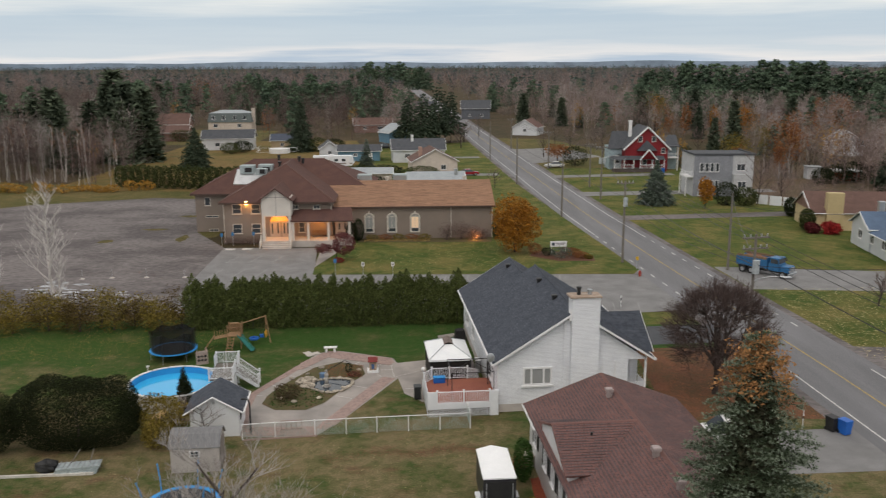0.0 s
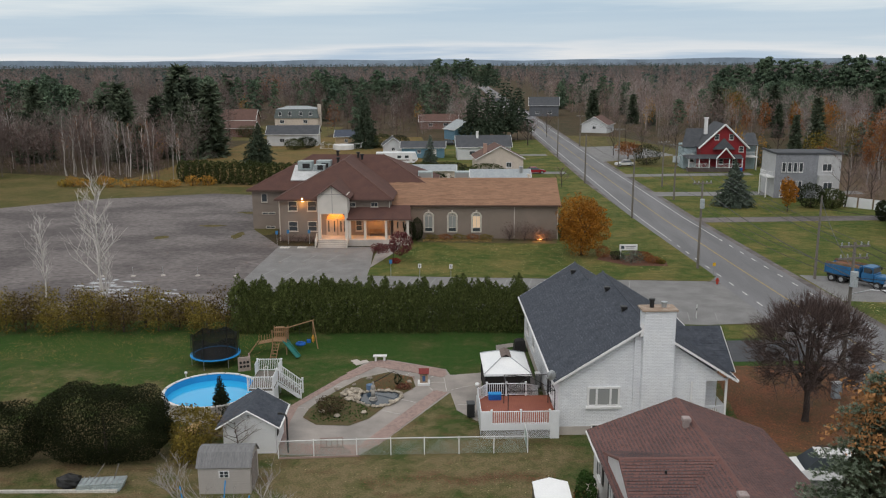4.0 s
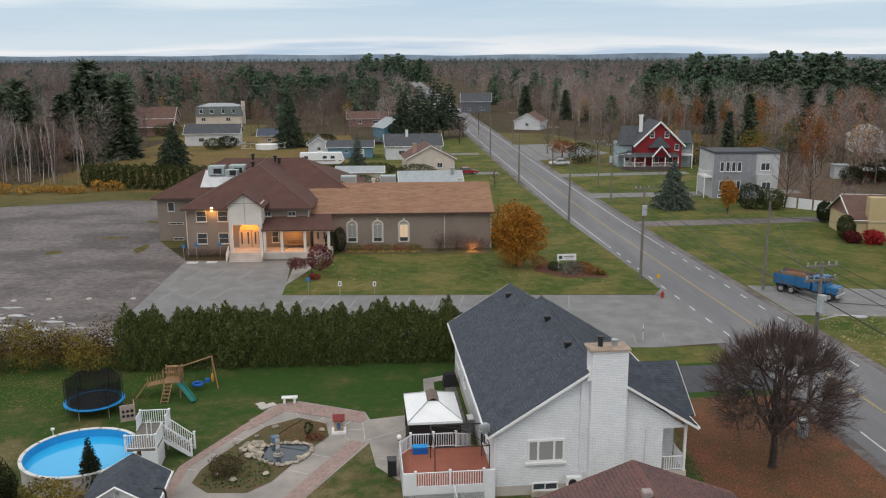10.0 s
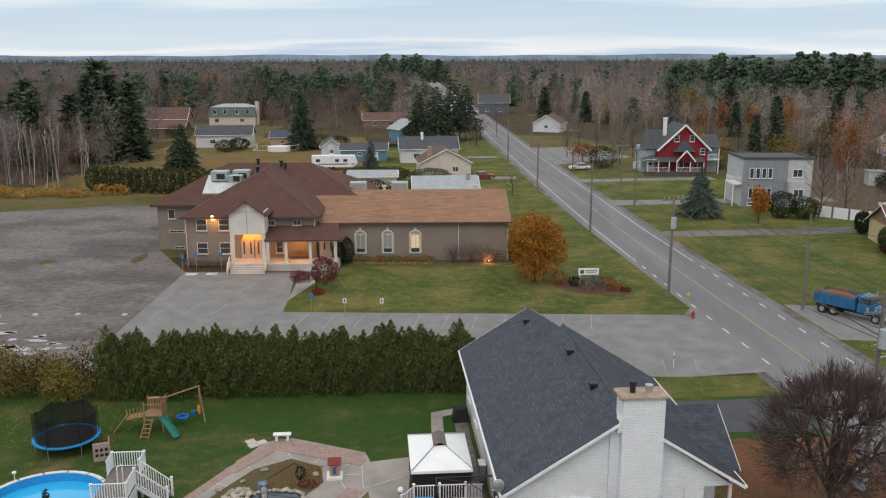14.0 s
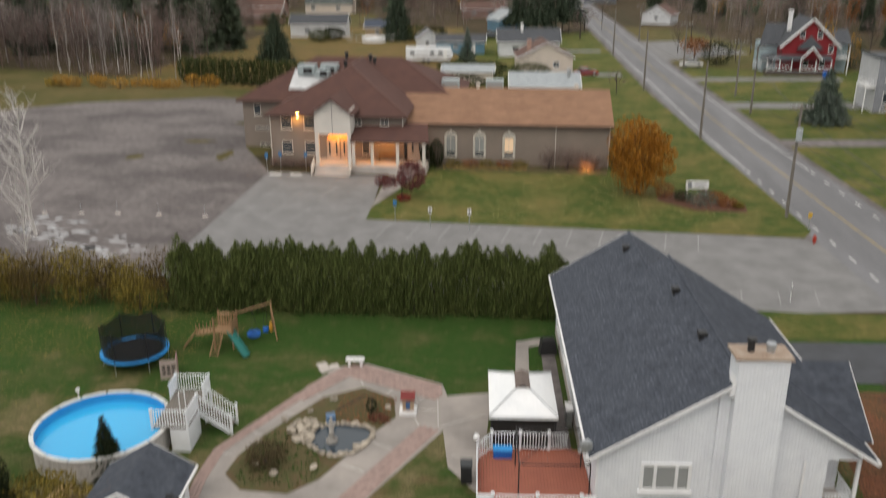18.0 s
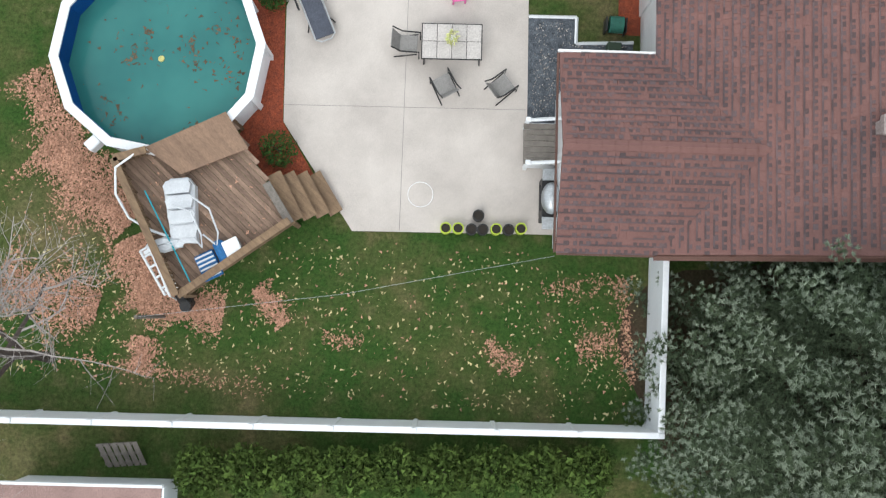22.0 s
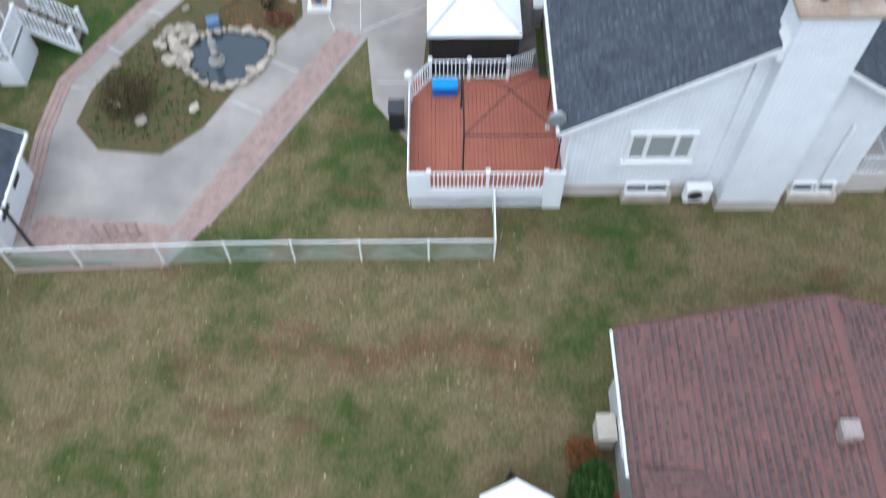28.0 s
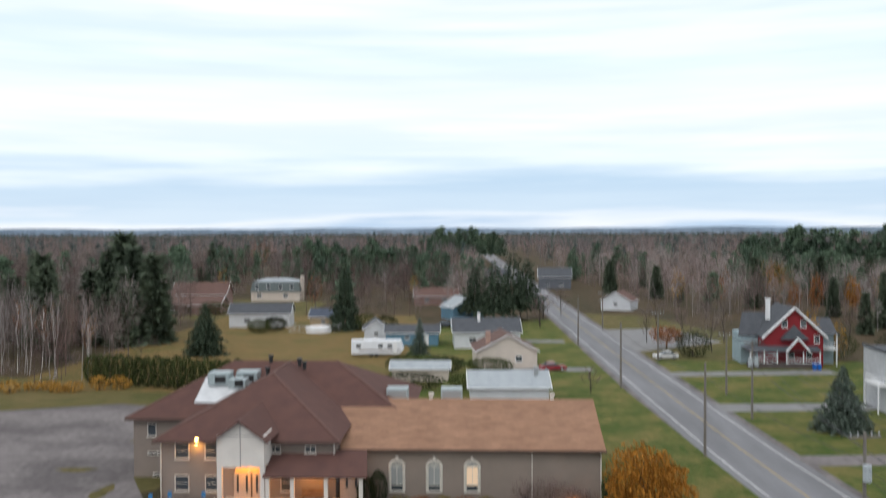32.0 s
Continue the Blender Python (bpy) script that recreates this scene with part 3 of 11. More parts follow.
for i in range(46):
    g = Geo()
    f = RND.uniform(0, 1)
    x, y, n = -44 + 13.5 * f + RND.uniform(-2.2, 2.2), 72.5 - 8 * f + RND.uniform(-2.4, 2.2), 14
    rx, ry = RND.uniform(0.25, 1.0) * (1 + 0.6 * (i % 5 == 0)), RND.uniform(0.2, 0.55)
    g.sheet([(x + rx * RND.uniform(0.65, 1.1) * math.cos(2 * math.pi * k / n), y + ry * RND.uniform(0.65, 1.1) * math.sin(2 * math.pi * k / n)) for k in range(n)], 0.02)
    tagged(new("puddle", g.mesh("puddle", puddle)), "shallow puddle of sky-grey water on gravel", "puddle", "puddles")

WEED = grass_mat("lot_weeds", ((0.07, 0.07, 0.025), (0.12, 0.1, 0.04), (0.15, 0.12, 0.06)), 0.6, 0.5)
for x, y, rx, ry in ((-40.6, 106.5, 2.6, 0.9), (-45.5, 97.5, 1.1, 1.4), (-37.5, 118, 3.0, 1.0), (-34.8, 99.0, 1.0, 2.6)):
    setting("weed_patch", Geo().sheet([(x + rx * RND.uniform(0.6, 1.1) * math.cos(2 * math.pi * k / 16), y + ry * RND.uniform(0.6, 1.1) * math.sin(2 * math.pi * k / 16)) for k in range(16)], 0.022), WEED, "patch of weeds in the gravel", "weeds")
STAKES = [(-44.2, 74.8), (-40.6, 75.0), (-37.2, 75.4), (-33.1, 75.4), (-28.5, 75.2)]
for x, y in STAKES:
    o = thing("rope_post", "thin white rope post in a pale concrete foot", "post", x, y, 0.014, 0, "rope posts")
    part("foot", Geo().cyl(0, 0, 0, 0.1, 0.3, 12, 0.22), CONCRETE, o)
    part("post", Geo().cyl(0, 0, 0.1, 1.1, 0.022, 8), STEEL, o)
rope = thing("barrier_rope", "pale rope sagging between posts", "rope", 0, 0, 0)
for (x0, y0), (x1, y1) in zip(STAKES, STAKES[1:]):
    part("rope", Geo().tube([(x0 + (x1 - x0) * k / 8, y0 + (y1 - y0) * k / 8, 1.05 - 0.4 * (k / 8) * (1 - k / 8) * 4) for k in range(9)], 0.01, 4), WOOD_GREY, rope)

# ---- houses: shared pieces ----
TAB_SHADE_BROWN = mat("brown_tab_and_shade", (0.12, 0.08, 0.08), (0.083, 0.063, 0.067), 0.5, 0.9, 0.4, 60, island=0.25, fine_amt=0.3)
TOOTH_GREY = mat("pale_grey_tab", (0.086, 0.098, 0.124), (0.052, 0.06, 0.078), 1.4, 0.9, 0.4, 60, island=0.25, fine_amt=0.3)
def inside(poly, x, y):
    hit = False
    for i in range(len(poly)):
        (x0, y0), (x1, y1) = poly[i], poly[i - 1]
        if (y0 > y) != (y1 > y) and x < (x1 - x0) * (y - y0) / (y1 - y0) + x0:
            hit = not hit
    return hit


def shingles(parent, pts, mat_, rows=0.145, wide=0.3, near=None, seed=1, band=None, tab=(0.08, 0.125, 0.19)):
    """Lapped shingles over a flat roof face (eave start, eave end, then on round): each a thin wedge, the ones in the stretch
    near (along the eave, up the slope) as pieces of their own, the rest joined."""
    rnd = random.Random(seed)
    p = [Vector(q) for q in pts]
    u = (p[1] - p[0]).normalized()
    n = u.cross(p[2] - p[1]).normalized()
    w = n.cross(u)
    flat = [((q - p[0]).dot(u), (q - p[0]).dot(w)) for q in p]
    xs, ys = [a for a, _ in flat], [b for _, b in flat]
    g, tabs_and_shade, single, made = Geo(), Geo(), [], 0
    r = int((max(ys) - min(ys)) / rows) + 1
    for j in range(r):
        y = min(ys) + j * rows
        x = min(xs) - rnd.uniform(0, wide)
        while x < max(xs):
            ww = wide * rnd.uniform(0.55, 1.3)
            if inside(flat, x + 0.01, y + rows * 0.6) and inside(flat, x + ww - 0.01, y + rows * 0.6):
                a, b, lift = x + 0.004, x + ww - 0.008, rnd.choice((0.010, 0.016, 0.022))
                corners = []
                for cx, cy, cz in ((a, y - 0.012, lift), (b, y - 0.012, lift), (b, y + rows, 0.003), (a, y + rows, 0.003), (a, y - 0.012, 0.0), (b, y - 0.012, 0.0)):
                    corners.append(p[0] + u * cx + w * cy + n * cz)
                fs = [(0, 1, 2, 3), (4, 5, 1, 0), (5, 2, 1), (4, 0, 3)]
                if near and made < 300 and near[0] < x < near[1] and near[2] < y < near[3]:
                    made += 1
                    single.append(Geo().add(corners, fs))
                else:
                    g.add(corners, fs)
            x += ww
        x = min(xs) - rnd.uniform(0, tab[1])
        while band and x < max(xs):
            dense = 0.86 + 0.5 * noise.noise(Vector((x * 1.3, y * 1.3, seed * 3.7)))
            a, b = x, x + rnd.uniform(tab[0], tab[1]) * (0.55 + 0.5 * dense)
            if rnd.random() < dense and inside(flat, a, y + rows / 2) and inside(flat, b, y + rows / 2):
                tabs_and_shade.add([p[0] + u * cx + w * cy + n * cz for cx, cy, cz in ((a, y - 0.014, 0.029), (b, y - 0.014, 0.029), (b, y + rows * 0.52, 0.02), (a, y + rows * 0.52, 0.02))], [(0, 1, 2, 3)])
            x = b + tab[2] * rnd.uniform(0.7, 1.4)
        # Strip along each course's lower edge; in brown it paints in the course shadow.
        x = min(xs)
        while band and x < max(xs):
            b = x + rnd.uniform(0.15, 0.4)
            if rnd.random() < 0.85 and inside(flat, x, y + rows / 2) and inside(flat, b, y + rows / 2):
                tabs_and_shade.add([p[0] + u * cx + w * cy + n * cz for cx, cy, cz in ((x, y - 0.015, 0.031), (b, y - 0.015, 0.031), (b, y + rows * 0.14, 0.028), (x, y + rows * 0.14, 0.028))], [(0, 1, 2, 3)])
            x = b
    ob = part("shingles", g, mat_, parent)
    ob["kind"] = "stuff"
    if band:
        part("shingle_tabs_shade", tabs_and_shade, band, parent)["kind"] = "stuff"
    return single


def window(parent, x, y, z, w, h, face, frame_mat=None, panes=2, glass=None, sill=True, bars=0):
    """A window in a wall that faces -y ('s'), -x ('w'), +x ('e') or +y ('n'): frame, panes, sill. x, y: the wall's face at the window's middle."""
    rz = {"s": 0, "e": 90, "n": 180, "w": 270}[face]
    co, si = round(math.cos(radians(rz))), round(math.sin(radians(rz)))

    def put(g, du, dv, dz, su, sv, sz):
        g.box(x + du * co - dv * si, y + du * si + dv * co, z + dz, su if co else sv, sv if co else su, sz)

    fm = frame_mat or WHITE
    fr = Geo()
    t = 0.07
    for s in (-1, 1):
        put(fr, s * (w / 2 - t / 2), -0.03, 0, t, 0.1, h)
        put(fr, 0, -0.03, s * (h / 2 - t / 2), w - 2 * t, 0.1, t)
    for k in range(1, panes):
        put(fr, -w / 2 + w * k / panes, -0.03, 0, 0.05, 0.08, h - 2 * t)
    for k in range(bars):
        put(fr, 0, -0.03, -h / 2 + h * (k + 1) / (bars + 1), w - 2 * t, 0.06, 0.04)
    win = part("window", fr, fm, parent)
    for k in range(panes):
        g = Geo()
        pw = w / panes
        put(g, -w / 2 + pw * (k + 0.5), -0.012, 0, pw - 0.04, 0.02, h - t)
        part("pane", g, glass or GLASS, win)
    if sill:
        g = Geo()
        put(g, 0, -0.07, -h / 2 - 0.04, w + 0.12, 0.18, 0.06)
        part("sill", g, fm, win)
    return win


def railing(parent, x0, y0, x1, y1, z, h=0.95, gap=0.13, mat_=None, z1=None, name="railing"):
    """A balustrade from one post to the next: rails, with each baluster a piece of its own."""
    m = mat_ or WHITE_VINYL
    z1 = z if z1 is None else z1
    g = Geo()
    d = Vector((x1 - x0, y1 - y0, z1 - z))
    ln = math.hypot(d.x, d.y)
    g.tube([(x0, y0, z + h), (x1, y1, z1 + h)], 0.035, 4)
    rail = part(name, g, m, parent)
    part("bottom_rail", Geo().tube([(x0, y0, z + 0.1), (x1, y1, z1 + 0.1)], 0.03, 4), m, rail)
    n = max(2, int(ln / gap))
    stick = Geo().box(0, 0, h / 2 + 0.04, 0.04, 0.04, h - 0.06).mesh("baluster", m)
    for k in range(1, n):
        f = k / n
        part("baluster", stick, m, rail).location = (x0 + d.x * f, y0 + d.y * f, z + d.z * f)
    return rail


def post(parent, x, y, z0, z1, s=0.11, mat_=None, cap=True):
    g = Geo().box(x, y, (z0 + z1) / 2, s, s, z1 - z0)
    if cap:
        g.box(x, y, z1 + 0.03, s + 0.05, s + 0.05, 0.06, 0, 0.015)
    return part("post", g, mat_ or WHITE_VINYL, parent)


def roof_vent(parent, x, y, z, mat_, s=0.36, name="roof_vent"):
    g = Geo().box(x, y, z + 0.08, s * 0.7, s * 0.7, 0.3).box(x, y, z + 0.3, s, s, 0.16, 0, 0.03)
    return part(name, g, mat_, parent)


def gable_house(name, label, x, y, rz, w, d, h, rise, wall_mat, roof_mat, over=0.4, windows=(), along_x=True, group="", chimney=None, trim=None, door=None):
    """A plain house on its base: walls, two roof faces, fascia, windows, door and chimney. The ridge runs along local x or y."""
    o = thing(name, label, "house", x, y, 0, rz, group)
    g = Geo().span(-w / 2, -d / 2, 0, w / 2, d / 2, h)
    if along_x:
        for s in (-1, 1):
            xx = s * (w / 2 - 0.1)
            g.add([(xx - 0.1, -d / 2, h), (xx - 0.1, d / 2, h), (xx - 0.1, 0, h + rise), (xx + 0.1, -d / 2, h), (xx + 0.1, d / 2, h), (xx + 0.1, 0, h + rise)],
                  [(0, 2, 1), (3, 4, 5), (0, 3, 5, 2), (1, 2, 5, 4), (0, 1, 4, 3)])
    else:
        for s in (-1, 1):
            yy = s * (d / 2 - 0.1)
            g.add([(-w / 2, yy - 0.1, h), (w / 2, yy - 0.1, h), (0, yy - 0.1, h + rise), (-w / 2, yy + 0.1, h), (w / 2, yy + 0.1, h), (0, yy + 0.1, h + rise)],
                  [(0, 1, 2), (3, 5, 4), (0, 2, 5, 3), (1, 4, 5, 2), (0, 3, 4, 1)])
    part("wall", g, wall_mat, o)
    half = (d if along_x else w) / 2
    k = rise / half
    e, r0 = half + over, h - k * over + 0.05
    L = (w if along_x else d) / 2 + over
    T = (lambda a, b, c: (a, b, c)) if along_x else (lambda a, b, c: (-b, a, c))
    top = h + rise + 0.05
    roof = part("roof", Geo().slab([T(-L, -e, r0), T(L, -e, r0), T(L, 0, top), T(-L, 0, top)], 0.12).slab([T(L, e, r0), T(-L, e, r0), T(-L, 0, top), T(L, 0, top)], 0.12), roof_mat, o)
    fg = Geo()
    for s in (-1, 1):
        for a in (-L - 0.02, L + 0.02):
            fg.tube([T(a, s * e, r0 - 0.1), T(a, 0, top - 0.1)], 0.09, 4)
        fg.tube([T(-L, s * e, r0 - 0.08), T(L, s * e, r0 - 0.08)], 0.07, 4)
    part("fascia", fg, trim or WHITE, o)
    for face, u, zc, ww, hh, *rest in windows:
        if face == "s":
            window(o, u, -d / 2, zc, ww, hh, "s", *rest)
        elif face == "n":
            window(o, u, d / 2, zc, ww, hh, "n", *rest)
        else:
            window(o, -w / 2 if face == "w" else w / 2, u, zc, ww, hh, face, *rest)
    if door:
        part("door", Geo().box(door, -d / 2 - 0.03, 1.15, 1.0, 0.08, 2.1), WHITE, o)
    if chimney:
        cx, cy, cs, ch, cm = chimney
        part("chimney", Geo().box(cx, cy, ch / 2, cs, cs, ch).box(cx, cy, ch + 0.05, cs + 0.12, cs + 0.12, 0.12), cm, roof)
    return o


# ---- white brick house with grey roof ----
WH = thing("white_house", "white-painted brick bungalow with a dark grey shingle roof", "house", 4.5, 32.2, 0, 3.3)
E_, RZ, SL = 3.9, 7.72, 0.632
OV = 0.45
# walls: closed outline with the south gable and a recessed corner porch
wall = Geo()
wall.span(OV, OV, 0, 10.2, 20.4, 3.72).span(10.2, 2.4, 0, 11.6, 14.0, 3.72)
wall.add([(OV, OV, 3.72), (11.65, OV, 3.72), (6.05, OV, RZ - 0.22), (OV, OV + 0.22, 3.72), (11.65, OV + 0.22, 3.72), (6.05, OV + 0.22, RZ - 0.22)],
         [(0, 1, 2), (3, 5, 4), (0, 2, 5, 3), (1, 4, 5, 2), (0, 3, 4, 1)])
wall.add([(OV, 20.4, 3.72), (9.3, 20.4, 3.72), (4.9, 20.4, 6.7), (OV, 20.2, 3.72), (9.3, 20.2, 3.72), (4.9, 20.2, 6.7)], [(1, 0, 2), (3, 4, 5), (0, 3, 5, 2), (1, 2, 5, 4)])
wall.add([(4.6, 14.5, 6.5), (7.4, 14.5, 6.5), (6.05, 14.5, RZ - 0.15)], [(0, 2, 1), (0, 1, 2)])
wall_ob = part("wall", wall, BRICK_WHITE, WH)
part("foundation", Geo().span(OV - 0.02, OV - 0.02, 0, 10.22, 20.42, 0.6), CONCRETE, WH)
part("porch_floor", Geo().span(10.2, 0.55, 0, 11.75, 2.4, 0.95), CONCRETE, WH)
post(WH, 11.6, 0.62, 0.95, 3.8, 0.14, WHITE)
railing(WH, 10.3, 0.62, 11.55, 0.62, 0.95, 0.9)
railing(WH, 11.6, 0.7, 11.6, 2.3, 0.95, 0.9)
# roof faces (eave first)
faces = {
    "west": [(0, 21.0, E_), (0, 0, E_), (6.05, 0, RZ), (6.05, 14.6, RZ), (4.9, 14.6, E_ + SL * 4.9), (4.9, 21.0, E_ + SL * 4.9)],
    "east": [(12.1, 0, E_), (12.1, 14.6, E_), (6.05, 14.6, RZ), (6.05, 0, RZ)],
    "north": [(9.8, 14.6, E_), (9.8, 21.0, E_), (4.9, 21.0, E_ + SL * 4.9), (4.9, 14.6, E_ + SL * 4.9)],
}
single = []
for i, (k, f) in enumerate(faces.items()):
    roof = part("roof", Geo().slab(f, 0.14), SHINGLE_GREY, WH)
    s = shingles(roof, f, SHINGLE_GREY, 0.2, 0.32, (13.5, 20.5, 0.5, 3.2) if k == "west" else None, 11 + i, TOOTH_GREY, (0.14, 0.42, 0.12))
    for q in s:
        part("shingle", q, SHINGLE_GREY, roof)
cross = [[(12.1, 1.6, E_ + 0.02), (12.5, 1.6, E_ + 0.02), (12.5, 5.0, 6.07), (8.7, 5.0, 6.07)], [(12.5, 8.4, E_ + 0.02), (12.1, 8.4, E_ + 0.02), (8.7, 5.0, 6.07), (12.5, 5.0, 6.07)]]
for i, f in enumerate(cross):
    roof = part("cross_roof", Geo().slab(f, 0.12), SHINGLE_GREY, WH)
    shingles(roof, f, SHINGLE_GREY, 0.15, 0.32, None, 21 + i)
part("cross_gable", Geo().add([(12.05, 1.7, 3.7), (12.05, 8.3, 3.7), (12.05, 5.0, 5.9), (11.9, 1.7, 3.7), (11.9, 8.3, 3.7), (11.9, 5.0, 5.9)], [(0, 1, 2), (3, 5, 4), (0, 3, 4, 1)]), BRICK_WHITE, WH)
for y in (1.6, 8.4):
    part("bargeboard", Geo().tube([(12.52, y, E_ - 0.04), (12.52, 5.0, 6.0)], 0.05, 4), WHITE, WH)
part("ridge_cap", Geo().tube([(6.05, 0, RZ + 0.02), (6.05, 14.6, RZ + 0.02)], 0.07, 5).tube([(4.9, 14.6, E_ + SL * 4.9 + 0.02), (4.9, 21, E_ + SL * 4.9 + 0.02)], 0.07, 5), SHINGLE_GREY, WH)
for a, b in (((0, 0, E_), (6.05, 0, RZ)), ((12.1, 0, E_), (6.05, 0, RZ)), ((0, 21, E_), (4.9, 21, E_ + SL * 4.9)), ((9.8, 21, E_), (4.9, 21, E_ + SL * 4.9))):
    d = Vector((0, -0.02 if a[1] == 0 else 0.02, 0))
    a, b = Vector(a) + d, Vector(b) + d
    fas = Geo().add([a, b, b - Vector((0, 0, 0.17)), a - Vector((0, 0, 0.17)), a + d * 2, b + d * 2, b + d * 2 - Vector((0, 0, 0.17)), a + d * 2 - Vector((0, 0, 0.17))],
            [(0, 1, 2, 3), (7, 6, 5, 4), (0, 4, 5, 1), (3, 2, 6, 7), (0, 3, 7, 4), (1, 5, 6, 2)])
    part("fascia", fas, WHITE, WH)
for x0, y0, y1 in ((-0.06, 0, 21.0), (12.16, 0, 14.6), (9.86, 14.6, 21.0)):
    part("gutter", Geo().box(x0, (y0 + y1) / 2, E_ - 0.08, 0.12, y1 - y0, 0.12), WHITE, WH)
for x, y in ((0.42, 0.36), (9.2, 0.36)):
    part("downspout", Geo().box(x, y, 1.9, 0.09, 0.07, 3.6), WHITE, WH)
# chimney stack that stands before the gable
st = Geo().span(5.72, -0.2, 0.5, 7.76, 0.95, 8.72)
stack = part("chimney", st, BRICK_WHITE, WH)
part("chimney_base", Geo().span(5.7, -0.22, 0, 7.78, 0.95, 0.5), CONCRETE, stack, "grey concrete chimney footing")
part("chimney_breast", Geo().span(5.28, 0.28, 0.42, 5.72, 0.5, 7.05), BRICK_WHITE, stack)
part("shoulder", Geo().add([(5.5, -0.1, 7.0), (5.72, -0.1, 7.0), (5.72, -0.1, 7.8), (5.5, 0.6, 7.0), (5.72, 0.6, 7.0), (5.72, 0.6, 7.8)], [(0, 1, 2), (3, 5, 4), (0, 2, 5, 3), (1, 4, 5, 2), (0, 3, 4, 1)]), WHITE, stack, "white flashing at the chimney's shoulder")
for x in (3.38, 9.06):
    part("window_well", Geo().span(x - 0.85, 0.1, 0, x + 0.85, 0.2, 0.32).span(x - 0.85, 0.2, 0, x - 0.75, OV, 0.32).span(x + 0.75, 0.2, 0, x + 0.85, OV, 0.32), STONE, WH, "low rubble-stone window well")
part("chimney_cap", Geo().span(5.54, -0.3, 8.72, 7.88, 1.05, 8.84, 0.03), mat("stained_cap", (0.40, 0.33, 0.27), (0.28, 0.2, 0.15), 2, 0.9, 0.2, 20), stack, "stained concrete chimney cap")
part("flue", Geo().cyl(6.3, 0.4, 8.84, 9.3, 0.14, 14).cyl(6.3, 0.4, 9.32, 9.42, 0.2, 14), BLACK, stack, "black metal flue pipe with a cap")
part("flue", Geo().cyl(7.1, 0.4, 8.84, 9.02, 0.16, 14).cyl(7.1, 0.4, 9.05, 9.2, 0.2, 14), STEEL, stack, "steel chimney pot")
for x0, x1 in ((2.42, 2.86), (2.98, 3.78), (3.9, 4.34)):
    part("pane", Geo().span(x0, OV - 0.03, 2.14, x1, OV - 0.01, 3.28), GLASS_PALE, WH, "grey glass over drawn blinds")
for x in (2.36, 2.92, 3.84, 4.40):
    part("window_frame", Geo().box(x, OV - 0.05, 2.71, 0.13, 0.11, 1.36), WHITE, WH)
for z in (2.08, 3.34):
    part("window_frame", Geo().box(3.38, OV - 0.05, z, 2.17, 0.1, 0.12), WHITE, WH)
part("window_sill", Geo().box(3.38, OV - 0.1, 1.97, 2.35, 0.2, 0.12), WHITE, WH)
for x in (3.3, 9.0):
    window(WH, x + 0.07, OV - 0.02, 0.5, 1.5, 0.5, "s", None, 2, GLASS)
for y in (3.5, 13.5, 17.5):
    window(WH, OV, y, 2.2, 1.4, 1.3, "w", None, 2)
part("patio_door", Geo().box(OV - 0.03, 4.6, 1.95, 0.1, 1.8, 2.05), GLASS, WH)
AC = thing("heat_pump", "white wall-mounted outdoor heat pump unit", "heat pump", 9.4, 32.35, 0.62, 3.3)
part("case", Geo().box(0, 0, 0.36, 0.86, 0.34, 0.7, 0, 0.03), WHITE, AC)
part("fan_grille", Geo().cyl(0, 0, -0.02, 0.0, 0.25, 18), BLACK, AC).matrix_basis = pose(-0.1, -0.18, 0.36, 90, 0, 0)
part("bracket", Geo().box(-0.3, 0.05, -0.02, 0.05, 0.5, 0.05).box(0.3, 0.05, -0.02, 0.05, 0.5, 0.05), STEEL, AC)
for x, y, dz in ((5.5, 4.6, 0.03), (5.45, 10.0, 0.03), (4.3, 18.4, 0.03)):
    roof_vent(WH, x, y, E_ + SL * min(x, 6.05) - 0.05 if y < 14.6 else E_ + SL * x - 0.05, BLACK, 0.42)
part("plumbing_pipe", Geo().cyl(7.6, 16.2, 5.2, 6.3, 0.04, 8), BLACK, WH)
dish = part("satellite_dish", Geo().ball(-0.15, 0.15, 4.35, 0.3, 0.1, 0.36, 12).tube([(0.25, 0.3, 3.95), (-0.1, 0.3, 4.3)], 0.03, 5).box(-0.45, -0.1, 4.25, 0.14, 0.1, 0.1), STEEL, WH, "grey satellite dish on the eave")

# ---- brown-roofed house ----
BH = thing("brown_house", "white-walled bungalow with a brown shingle roof", "house", 6.72, 7.55, 0, 2.8)
# local: main west eave x=0, south y=0; main is 10.2 wide and 18.2 deep; west wing reaches x=-2.1
e0, r0, sl = 3.5, 5.45, 0.382
bw = Geo().span(0.4, 0.35, 0, 9.8, 17.9, 3.3).span(-2.05, 0.35, 0, 0.4, 4.65, 3.3).span(0.35, 7.2, 0, 1.2, 13.9, 4.0)
for yy in (0.35, 17.68):
    bw.add([(0.4, yy, 3.3), (9.8, yy, 3.3), (5.1, yy, 5.2), (0.4, yy + 0.2, 3.3), (9.8, yy + 0.2, 3.3), (5.1, yy + 0.2, 5.2)], [(0, 1, 2), (3, 5, 4), (0, 2, 5, 3), (1, 4, 5, 2)])
bw.add([(-2.05, 0.35, 3.3), (-2.05, 4.65, 3.3), (-2.05, 2.5, 4.3), (-1.85, 0.35, 3.3), (-1.85, 4.65, 3.3), (-1.85, 2.5, 4.3)], [(0, 2, 1), (3, 4, 5), (0, 3, 5, 2), (1, 2, 5, 4)])
bw.add([(0.35, 7.2, 4.0), (0.35, 13.9, 4.0), (0.35, 10.55, 5.2), (0.55, 7.2, 4.0), (0.55, 13.9, 4.0), (0.55, 10.55, 5.2)], [(0, 2, 1), (3, 4, 5), (0, 3, 5, 2), (1, 2, 5, 4)])
